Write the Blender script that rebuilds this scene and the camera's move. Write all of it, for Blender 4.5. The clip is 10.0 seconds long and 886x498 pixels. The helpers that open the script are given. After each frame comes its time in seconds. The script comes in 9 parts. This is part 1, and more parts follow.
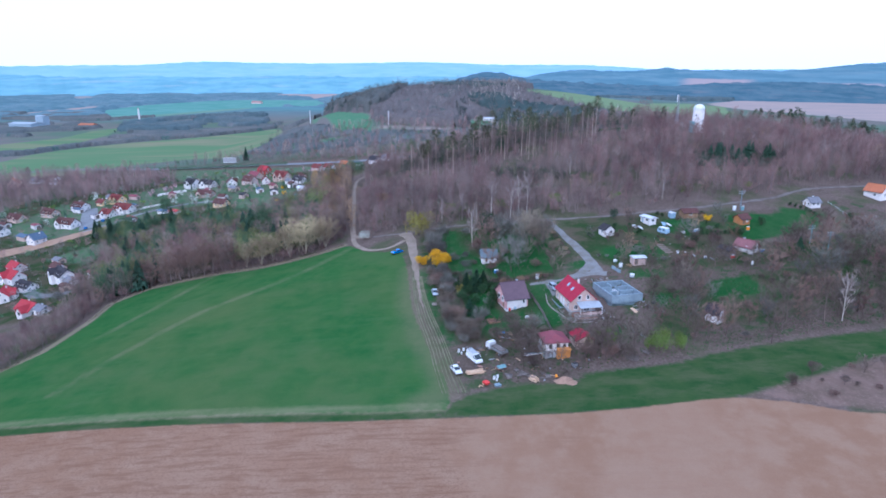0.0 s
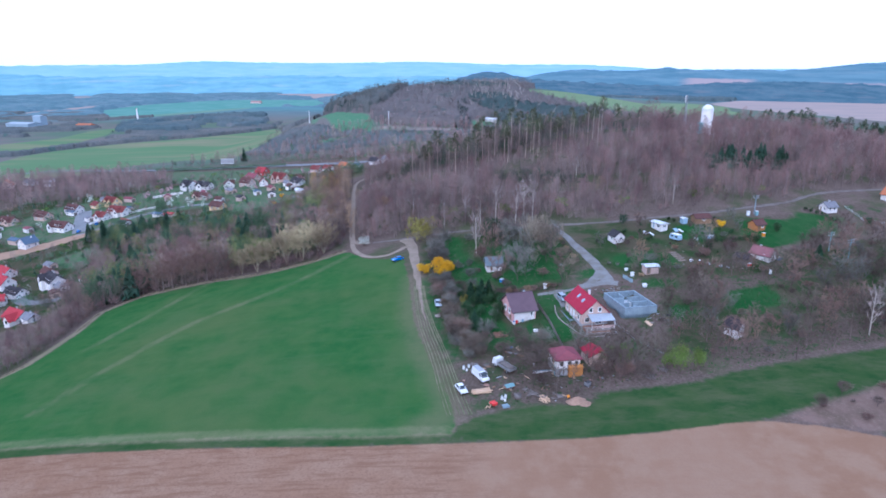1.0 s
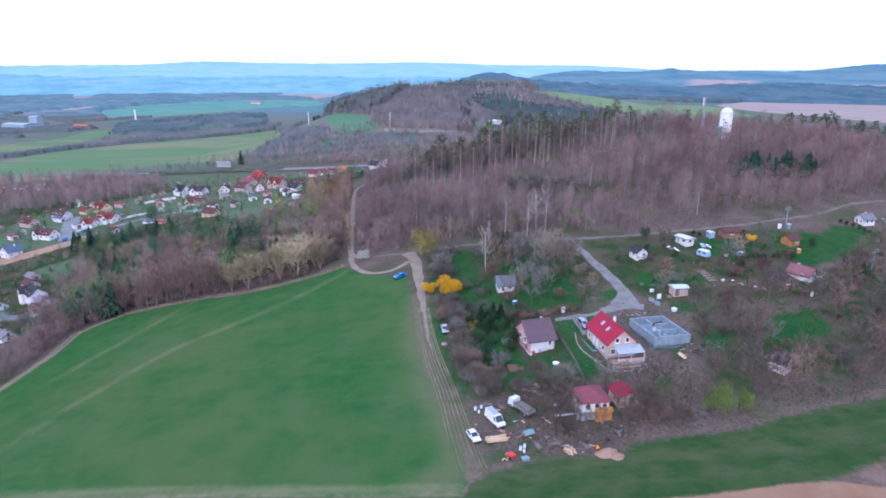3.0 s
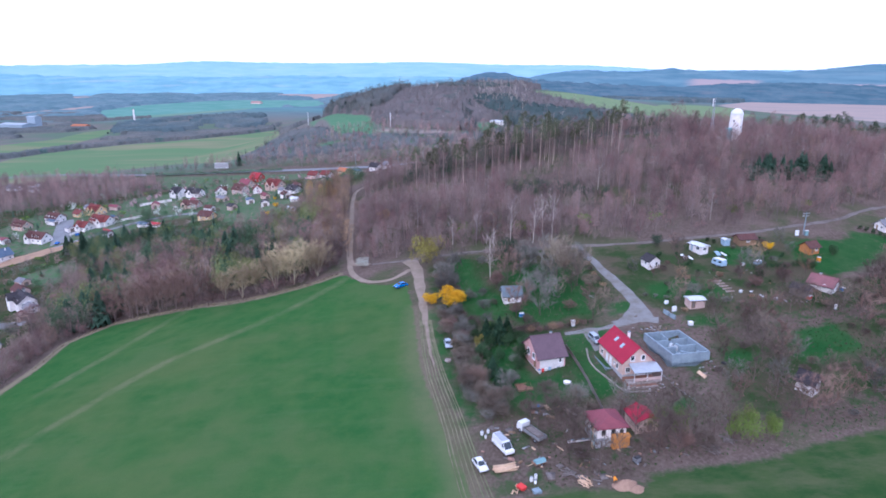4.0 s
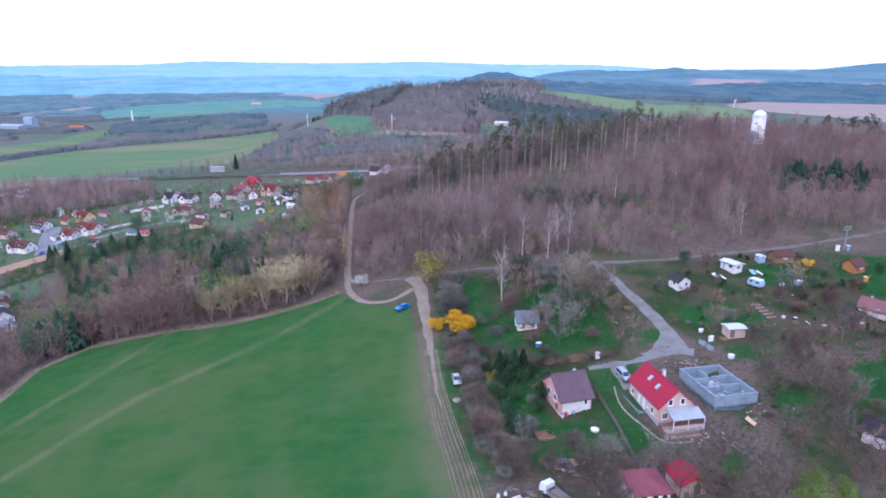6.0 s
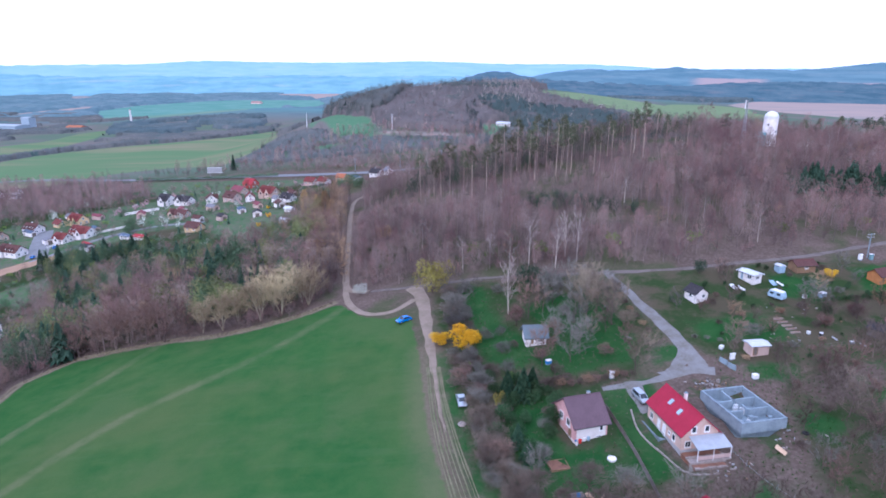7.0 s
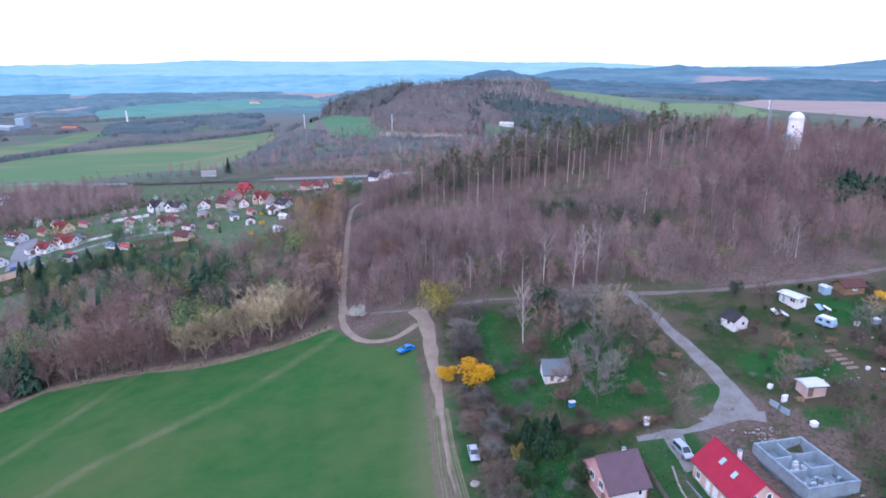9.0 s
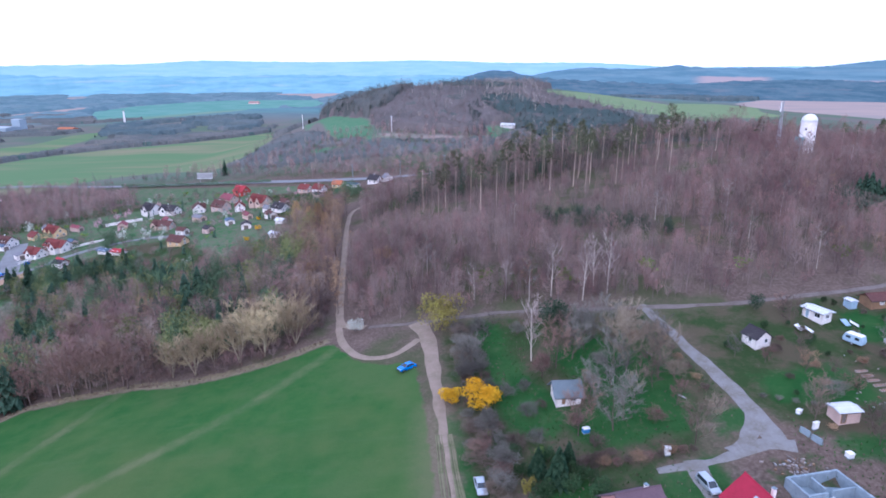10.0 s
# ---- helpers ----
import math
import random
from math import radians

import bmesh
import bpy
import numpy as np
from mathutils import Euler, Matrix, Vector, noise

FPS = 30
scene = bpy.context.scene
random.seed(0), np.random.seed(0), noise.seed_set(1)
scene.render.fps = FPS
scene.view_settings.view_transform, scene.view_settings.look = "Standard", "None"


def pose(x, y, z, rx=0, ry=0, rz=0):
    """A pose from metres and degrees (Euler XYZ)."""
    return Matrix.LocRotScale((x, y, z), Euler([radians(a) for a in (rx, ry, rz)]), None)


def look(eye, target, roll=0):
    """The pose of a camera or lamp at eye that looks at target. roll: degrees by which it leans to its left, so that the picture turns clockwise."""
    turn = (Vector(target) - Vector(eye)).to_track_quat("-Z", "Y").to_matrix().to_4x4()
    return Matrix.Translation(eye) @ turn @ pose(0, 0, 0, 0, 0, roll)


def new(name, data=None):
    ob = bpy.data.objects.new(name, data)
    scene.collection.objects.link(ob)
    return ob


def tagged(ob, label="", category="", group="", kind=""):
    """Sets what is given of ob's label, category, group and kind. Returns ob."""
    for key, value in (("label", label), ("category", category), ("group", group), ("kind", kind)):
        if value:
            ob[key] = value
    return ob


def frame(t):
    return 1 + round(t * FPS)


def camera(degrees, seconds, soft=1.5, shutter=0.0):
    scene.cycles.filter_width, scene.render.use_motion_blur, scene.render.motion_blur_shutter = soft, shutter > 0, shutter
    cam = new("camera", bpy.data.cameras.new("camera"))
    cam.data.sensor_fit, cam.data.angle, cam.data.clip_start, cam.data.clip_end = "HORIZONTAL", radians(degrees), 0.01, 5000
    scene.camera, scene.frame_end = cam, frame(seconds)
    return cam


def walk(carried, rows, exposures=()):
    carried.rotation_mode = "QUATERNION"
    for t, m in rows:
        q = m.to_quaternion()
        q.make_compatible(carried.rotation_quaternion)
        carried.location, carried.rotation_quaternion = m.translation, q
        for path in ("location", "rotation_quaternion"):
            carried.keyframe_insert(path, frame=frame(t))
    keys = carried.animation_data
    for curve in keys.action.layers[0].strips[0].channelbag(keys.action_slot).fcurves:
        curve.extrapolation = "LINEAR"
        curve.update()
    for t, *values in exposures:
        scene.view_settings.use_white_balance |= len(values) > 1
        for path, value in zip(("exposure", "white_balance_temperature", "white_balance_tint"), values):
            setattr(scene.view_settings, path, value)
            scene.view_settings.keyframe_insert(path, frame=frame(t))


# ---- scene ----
# camera and its flight
cam = camera(71.2, 10.0, soft=1.75)
PATH = [
    (0, (1.693, -0.281, 71.728), (1.604, 1.641, 71.181), 0.1),
    (0.5, (0.999, 4.391, 71.739), (0.91, 6.313, 71.193), 0.1),
    (1, (0.299, 8.983, 71.769), (0.21, 10.905, 71.221), 0.1),
    (1.5, (-0.381, 13.541, 71.806), (-0.47, 15.463, 71.259), 0.1),
    (2, (-1.055, 18.061, 71.833), (-1.145, 19.982, 71.286), 0.2),
    (2.5, (-1.719, 22.596, 71.856), (-1.81, 24.518, 71.31), 0.2),
    (4, (-3.483, 36.357, 71.915), (-3.576, 38.279, 71.368), 0.2),
    (4.5, (-4.037, 41.016, 71.926), (-4.133, 42.937, 71.38), 0.2),
    (5, (-4.608, 45.605, 71.943), (-4.704, 47.526, 71.397), 0.1),
    (5.5, (-5.114, 50.214, 71.989), (-5.212, 52.136, 71.442), 0.1),
    (7, (-6.978, 64.011, 72.163), (-7.077, 65.932, 71.614), 0.1),
    (7.5, (-7.564, 68.548, 72.213), (-7.664, 70.468, 71.663), 0.1),
    (8, (-8.219, 73.164, 72.299), (-8.318, 75.084, 71.747), 0.1),
    (8.5, (-8.822, 77.707, 72.4), (-8.922, 79.626, 71.847), -0.0),
    (9, (-9.39, 82.132, 72.52), (-9.49, 84.051, 71.967), -0.1),
    (9.5, (-9.992, 86.569, 72.597), (-10.092, 88.488, 72.044), -0.1),
    (10, (-10.674, 91.037, 72.631), (-10.772, 92.957, 72.079), -0.1),
]
walk(cam, [(t, look(eye, target, roll)) for t, eye, target, roll in PATH],
     [(0, 0.18, 4880, 11), (1.2, 0.21, 4960, 13), (4, 0.29, 5260, 20), (10, 0.29, 5260, 20)])

# ---- world and light: a bright evening sky with thin cloud, soft low sun ----
world = bpy.data.worlds.new("sky")
scene.world = world
world.use_nodes = True
wn, wl = world.node_tree.nodes, world.node_tree.links
sky = wn.new("ShaderNodeTexSky")
sky.sky_type, sky.sun_disc = "NISHITA", False
sky.sun_elevation, sky.sun_rotation = radians(24), radians(200)
sky.air_density, sky.dust_density, sky.ozone_density = 1.0, 3.0, 1.0
veil = wn.new("ShaderNodeMix")  # thin high cloud over the whole sky
veil.data_type = "RGBA"
veil.inputs[0].default_value = 0.82
veil.inputs[7].default_value = (8.4, 8.9, 10.6, 1)
wl.new(sky.outputs[0], veil.inputs[6])
wl.new(veil.outputs[2], wn["Background"].inputs[0])
wn["Background"].inputs[1].default_value = 0.15
sun_data = bpy.data.lights.new("sun", "SUN")
sun_data.energy, sun_data.angle, sun_data.color = 0.9, radians(14), (1.0, 0.86, 0.78)
sun = new("sun", sun_data)
sun.matrix_world = look((-120, -300, 200), (0, 0, 0))

# ---- materials ----
class Nodes:
    """A material's node tree with short names for the few nodes used here."""

    def __init__(self, name, rough=0.85, metal=0.0, spec=0.3):
        self.m = bpy.data.materials.new(name)
        self.m.use_nodes = True
        self.t = self.m.node_tree
        self.b = self.t.nodes["Principled BSDF"]
        self.b.inputs["Roughness"].default_value = rough
        self.b.inputs["Metallic"].default_value = metal
        self.b.inputs["Specular IOR Level"].default_value = spec

    def add(self, kind, **props):
        n = self.t.nodes.new("ShaderNode" + kind)
        for k, v in props.items():
            if k == "operation":
                n.operation = v
            elif k == "blend":
                n.blend_type = v
            elif k == "attr":
                n.attribute_name = v
        return n

    def put(self, value, socket):
        if hasattr(value, "is_output"):
            self.t.links.new(value, socket)
        elif isinstance(value, (tuple, list)) and len(value) == 3 and len(socket.default_value) == 4:
            socket.default_value = (*value, 1)
        else:
            socket.default_value = value

    def pos(self):
        return self.add("NewGeometry").outputs["Position"]

    def obj(self):
        return self.add("TexCoord").outputs["Object"]

    def rand(self):
        return self.add("NewGeometry").outputs["Random Per Island"]

    def orand(self):
        return self.add("ObjectInfo").outputs["Random"]

    def attr(self, name):
        return self.add("Attribute", attr=name).outputs["Fac"]

    def noise(self, vec, scale, detail=4, rough=0.55):
        n = self.add("TexNoise")
        self.put(vec, n.inputs["Vector"])
        n.inputs["Scale"].default_value, n.inputs["Detail"].default_value = scale, detail
        n.inputs["Roughness"].default_value = rough
        return n.outputs["Fac"]

    def voronoi(self, vec, scale):
        n = self.add("TexVoronoi")
        self.put(vec, n.inputs["Vector"])
        n.inputs["Scale"].default_value = scale
        return n.outputs["Color"]

    def wave(self, vec, scale, distort=1.0, detail=2):
        n = self.add("TexWave")
        self.put(vec, n.inputs["Vector"])
        n.inputs["Scale"].default_value, n.inputs["Distortion"].default_value = scale, distort
        n.inputs["Detail"].default_value = detail
        return n.outputs["Fac"]

    def turned(self, vec, degrees, scale=(1, 1, 1)):
        n = self.add("Mapping")
        self.put(vec, n.inputs["Vector"])
        n.inputs["Rotation"].default_value = (0, 0, radians(degrees))
        n.inputs["Scale"].default_value = scale
        return n.outputs[0]

    def math(self, op, a, b=0.0):
        n = self.add("Math", operation=op)
        self.put(a, n.inputs[0])
        self.put(b, n.inputs[1])
        return n.outputs[0]

    def span(self, v, lo, hi, a=0.0, b=1.0):
        n = self.add("MapRange")
        n.interpolation_type = "SMOOTHSTEP"
        for k, x in enumerate((v, lo, hi, a, b)):
            self.put(x, n.inputs[k])
        return n.outputs[0]

    def mix(self, f, a, b, blend="MIX"):
        n = self.t.nodes.new("ShaderNodeMix")
        n.data_type, n.blend_type = "RGBA", blend
        self.put(f, n.inputs[0])
        self.put(a, n.inputs[6])
        self.put(b, n.inputs[7])
        return n.outputs[2]

    def hsv(self, col, h=0.5, s=1.0, v=1.0):
        n = self.add("HueSaturation")
        self.put(h, n.inputs["Hue"])
        self.put(s, n.inputs["Saturation"])
        self.put(v, n.inputs["Value"])
        self.put(col, n.inputs["Color"])
        return n.outputs[0]

    def bump(self, height, strength=0.4, distance=0.05):
        n = self.add("Bump")
        n.inputs["Strength"].default_value, n.inputs["Distance"].default_value = strength, distance
        self.put(height, n.inputs["Height"])
        self.t.links.new(n.outputs[0], self.b.inputs["Normal"])
        return self

    def color(self, col):
        self.put(col, self.b.inputs["Base Color"])
        return self.m


def surface(name, col, col2=None, scale=1.0, rough=0.8, metal=0.0, bump=0.3, spec=0.3):
    """Paint, plaster, wood or stone: a colour with grain and larger stains, a little different on each object."""
    n = Nodes(name, rough, metal, spec)
    p = n.obj()
    col2 = col2 or tuple(c * 0.72 for c in col)
    c = n.mix(n.span(n.noise(p, 0.6 * scale, 5, 0.65), 0.35, 0.75), col, col2)
    g = n.noise(p, 14 * scale, 3)
    c = n.hsv(c, 0.5, 1.0, n.span(g, 0.2, 0.8, 0.86, 1.12))
    c = n.hsv(c, 0.5, 1.0, n.span(n.orand(), 0, 1, 0.92, 1.08))
    n.bump(g, bump, 0.02)
    return n.color(c)


def foliage(name, col, col2, rough=0.75, spread=0.35, spec=0.03):
    """Twigs, needles, leaves or petals: each piece takes its own tint between two colours."""
    n = Nodes(name, rough, 0, spec)
    c = n.mix(n.rand(), col, col2)
    big = n.noise(n.pos(), 0.07, 3)
    c = n.hsv(c, n.span(big, 0.25, 0.75, 0.485, 0.515), 1.0, n.span(big, 0.3, 0.7, 1 - spread, 1 + spread))
    c = n.hsv(c, 0.5, 1.0, n.span(n.orand(), 0, 1, 0.85, 1.15))
    return n.color(c)


def roofing(name, col, col2, rows=3.0, rough=0.6):
    """Roof tiles or sheet: courses in relief along the slope, weather stains."""
    n = Nodes(name, max(rough, 0.75), 0, 0.15)
    p = n.obj()
    c = n.mix(n.span(n.noise(p, 0.5, 4, 0.7), 0.3, 0.75), col, col2)
    c = n.hsv(c, 0.5, 1.0, n.span(n.noise(p, 7, 2), 0.2, 0.8, 0.82, 1.15))
    w = n.add("TexWave")
    w.bands_direction = "Y"
    n.put(p, w.inputs["Vector"])
    w.inputs["Scale"].default_value = rows * 0.5
    n.bump(w.outputs["Fac"], 0.5, 0.05)
    return n.color(c)


M = {}
M["bark"] = foliage("bark", (0.11, 0.08, 0.07), (0.17, 0.13, 0.115))
M["bark_wood"] = foliage("bark_wood", (0.19, 0.148, 0.14), (0.27, 0.212, 0.2))
M["bark_pale"] = foliage("bark_pale", (0.42, 0.36, 0.31), (0.58, 0.52, 0.46))
M["bark_pine"] = foliage("bark_pine", (0.38, 0.28, 0.22), (0.52, 0.41, 0.34))
M["bark_willow"] = foliage("bark_willow", (0.30, 0.26, 0.18), (0.42, 0.37, 0.26))
M["twig"] = foliage("twig", (0.218, 0.162, 0.146), (0.288, 0.217, 0.198), spread=0.36)
M["twig_red"] = foliage("twig_red", (0.25, 0.152, 0.142), (0.322, 0.206, 0.193), spread=0.36)
M["twig_grey"] = foliage("twig_grey", (0.16, 0.145, 0.135), (0.26, 0.235, 0.22))
M["twig_pale"] = foliage("twig_pale", (0.31, 0.24, 0.15), (0.44, 0.35, 0.225))
M["twig_orange"] = foliage("twig_orange", (0.275, 0.18, 0.115), (0.38, 0.26, 0.175))
M["twig_tan"] = foliage("twig_tan", (0.20, 0.16, 0.12), (0.30, 0.245, 0.19))
M["twig_birch"] = foliage("twig_birch", (0.25, 0.20, 0.185), (0.36, 0.30, 0.28))
M["twig_dark"] = foliage("twig_dark", (0.105, 0.08, 0.066), (0.19, 0.15, 0.124))
M["twig_larch"] = foliage("twig_larch", (0.33, 0.215, 0.10), (0.45, 0.31, 0.16))
M["twig_belt"] = foliage("twig_belt", (0.27, 0.205, 0.17), (0.36, 0.285, 0.24), spread=0.35)
M["twig_rust"] = foliage("twig_rust", (0.175, 0.11, 0.092), (0.265, 0.178, 0.15))
M["hedge"] = foliage("hedge", (0.07, 0.13, 0.075), (0.135, 0.20, 0.11), spread=0.22)
M["needle"] = foliage("needle", (0.05, 0.105, 0.07), (0.095, 0.16, 0.105), spread=0.22)
M["pine_needle"] = foliage("pine_needle", (0.05, 0.075, 0.045), (0.10, 0.125, 0.075))
M["pine_crown"] = foliage("pine_crown", (0.07, 0.085, 0.05), (0.135, 0.14, 0.085), spread=0.3)
M["thicket"] = foliage("thicket", (0.045, 0.075, 0.052), (0.085, 0.12, 0.08), spread=0.25)
M["twig_shade"] = foliage("twig_shade", (0.105, 0.105, 0.085), (0.17, 0.16, 0.13), spread=0.3)
M["olive"] = foliage("olive", (0.163, 0.194, 0.075), (0.300, 0.312, 0.138))
# trees of the far hills: distance haze greys these tones in the material itself
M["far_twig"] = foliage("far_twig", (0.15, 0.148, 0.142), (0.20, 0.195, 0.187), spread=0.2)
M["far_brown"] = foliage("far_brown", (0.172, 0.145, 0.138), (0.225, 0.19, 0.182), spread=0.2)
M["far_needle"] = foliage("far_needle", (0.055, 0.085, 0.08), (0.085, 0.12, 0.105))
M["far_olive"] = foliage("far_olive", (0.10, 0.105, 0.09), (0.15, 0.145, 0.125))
M["grass_green"] = foliage("grass_green", (0.025, 0.085, 0.02), (0.075, 0.14, 0.045))
M["grass_dry"] = foliage("grass_dry", (0.20, 0.16, 0.10), (0.31, 0.25, 0.16))
M["grass_brown"] = foliage("grass_brown", (0.13, 0.09, 0.075), (0.21, 0.15, 0.125))
M["needle_dark"] = foliage("needle_dark", (0.018, 0.045, 0.025), (0.048, 0.088, 0.048))
M["hedge_dark"] = foliage("hedge_dark", (0.02, 0.052, 0.022), (0.062, 0.10, 0.045))
M["twig_ash"] = foliage("twig_ash", (0.12, 0.115, 0.10), (0.205, 0.195, 0.172))
M["forsythia"] = foliage("forsythia", (0.62, 0.36, 0.01), (0.80, 0.52, 0.03), spread=0.1)
M["blossom"] = foliage("blossom", (0.42, 0.45, 0.38), (0.60, 0.61, 0.55), spread=0.1)
M["pink_blossom"] = foliage("pink_blossom", (0.42, 0.24, 0.28), (0.60, 0.38, 0.42), spread=0.1)
M["young_leaf"] = foliage("young_leaf", (0.10, 0.155, 0.03), (0.19, 0.25, 0.065))
M["yellow_leaf"] = foliage("yellow_leaf", (0.19, 0.17, 0.04), (0.31, 0.27, 0.08))
M["white_wall"] = surface("white_wall", (0.84, 0.80, 0.78), (0.70, 0.65, 0.63))
M["cream_wall"] = surface("cream_wall", (0.66, 0.49, 0.41), (0.56, 0.40, 0.33))
M["pink_wall"] = surface("pink_wall", (0.62, 0.36, 0.34), (0.5, 0.28, 0.27))
M["rose_plaster"] = surface("rose_plaster", (0.62, 0.47, 0.42), (0.52, 0.38, 0.34))
M["red_wall"] = surface("red_wall", (0.46, 0.075, 0.06), (0.38, 0.06, 0.05))
M["yellow_wall"] = surface("yellow_wall", (0.80, 0.58, 0.33), (0.70, 0.48, 0.28))
M["grey_wall"] = surface("grey_wall", (0.40, 0.40, 0.41), (0.30, 0.30, 0.31))
M["concrete"] = surface("concrete", (0.235, 0.30, 0.34), (0.165, 0.215, 0.245), 1.5)
M["brick"] = surface("brick", (0.42, 0.25, 0.19), (0.33, 0.2, 0.16), 2)
M["stone"] = surface("stone", (0.36, 0.31, 0.28), (0.25, 0.21, 0.19), 2, 0.9, bump=0.6)
M["roof_red"] = roofing("roof_red", (0.37, 0.028, 0.058), (0.31, 0.025, 0.05))
M["roof_bright"] = roofing("roof_bright", (0.42, 0.05, 0.062), (0.32, 0.042, 0.05))
M["roof_maroon"] = roofing("roof_maroon", (0.25, 0.075, 0.09), (0.19, 0.06, 0.075))
M["roof_dusty"] = roofing("roof_dusty", (0.27, 0.12, 0.125), (0.21, 0.10, 0.105))
M["roof_brown"] = roofing("roof_brown", (0.145, 0.095, 0.112), (0.12, 0.08, 0.094))
M["roof_orange"] = roofing("roof_orange", (0.48, 0.17, 0.08), (0.36, 0.13, 0.07))
M["roof_tile"] = roofing("roof_tile", (0.125, 0.056, 0.05), (0.09, 0.044, 0.04))
M["roof_red_tile"] = roofing("roof_red_tile", (0.20, 0.05, 0.045), (0.14, 0.042, 0.04))
M["roof_dark"] = roofing("roof_dark", (0.04, 0.036, 0.042), (0.06, 0.054, 0.058))
M["roof_slate"] = roofing("roof_slate", (0.13, 0.165, 0.185), (0.17, 0.205, 0.225))
M["roof_grey"] = roofing("roof_grey", (0.17, 0.17, 0.19), (0.24, 0.23, 0.25))
M["roof_blue"] = roofing("roof_blue", (0.09, 0.13, 0.19), (0.12, 0.16, 0.22))
M["awning_sheet"] = surface("awning_sheet", (0.43, 0.46, 0.50), (0.35, 0.38, 0.42), 1, 0.4)
M["roof_white"] = roofing("roof_white", (0.66, 0.68, 0.72), (0.52, 0.54, 0.58))
M["wood"] = surface("wood", (0.27, 0.17, 0.10), (0.19, 0.12, 0.075), 2)
M["wood_orange"] = surface("wood_orange", (0.50, 0.22, 0.08), (0.40, 0.16, 0.06), 2)
M["wood_grey"] = surface("wood_grey", (0.2, 0.17, 0.155), (0.13, 0.11, 0.1), 2)
M["timber"] = surface("timber", (0.66, 0.46, 0.30), (0.54, 0.36, 0.23), 2)
M["osb"] = surface("osb", (0.62, 0.27, 0.075), (0.5, 0.2, 0.05), 4)
M["white_paint"] = surface("white_paint", (0.80, 0.80, 0.80), (0.72, 0.72, 0.72), 1, 0.5)
M["metal"] = surface("metal", (0.42, 0.43, 0.45), (0.32, 0.33, 0.35), 1, 0.4, 0.7)
M["dark_metal"] = surface("dark_metal", (0.07, 0.07, 0.075), (0.05, 0.05, 0.05), 1, 0.5, 0.5)
M["rust"] = surface("rust", (0.25, 0.12, 0.075), (0.17, 0.085, 0.06), 2)
M["teal_paint"] = surface("teal_paint", (0.20, 0.34, 0.36), (0.16, 0.28, 0.30))
M["blue_tarp"] = surface("blue_tarp", (0.04, 0.22, 0.50), (0.03, 0.16, 0.4))
M["grey_far"] = surface("grey_far", (0.30, 0.37, 0.42), (0.26, 0.33, 0.38))
M["roof_rose"] = roofing("roof_rose", (0.37, 0.235, 0.215), (0.31, 0.20, 0.19))
M["roof_far"] = roofing("roof_far", (0.40, 0.45, 0.49), (0.34, 0.39, 0.43))
M["blue_pale"] = surface("blue_pale", (0.34, 0.47, 0.58), (0.28, 0.4, 0.5))
M["red_paint"] = surface("red_paint", (0.60, 0.04, 0.035), (0.5, 0.035, 0.03), 1, 0.5)
M["orange_paint"] = surface("orange_paint", (0.75, 0.28, 0.02), (0.65, 0.22, 0.02), 1, 0.5)
M["rubber"] = surface("rubber", (0.025, 0.025, 0.027), (0.04, 0.04, 0.04))
M["dry_soil"] = surface("dry_soil", (0.33, 0.21, 0.145), (0.25, 0.155, 0.11), 1.5, 0.95, bump=0.8)
M["car_white"] = surface("car_white", (0.78, 0.79, 0.80), (0.74, 0.75, 0.76), 1, 0.25, bump=0.0, spec=0.5)
M["car_blue"] = surface("car_blue", (0.01, 0.20, 0.62), (0.01, 0.17, 0.55), 1, 0.25, bump=0.0, spec=0.5)
M["car_silver"] = surface("car_silver", (0.45, 0.50, 0.56), (0.4, 0.45, 0.5), 1, 0.3, 0.4, bump=0.0, spec=0.5)
M["lamp_red"] = surface("lamp_red", (0.5, 0.02, 0.02), None, 1, 0.2, bump=0.0)
M["lamp_clear"] = surface("lamp_clear", (0.7, 0.7, 0.7), None, 1, 0.1, bump=0.0)
g = Nodes("glass", 0.06, 0.0, 0.6)
M["glass"] = g.color((0.03, 0.04, 0.05))

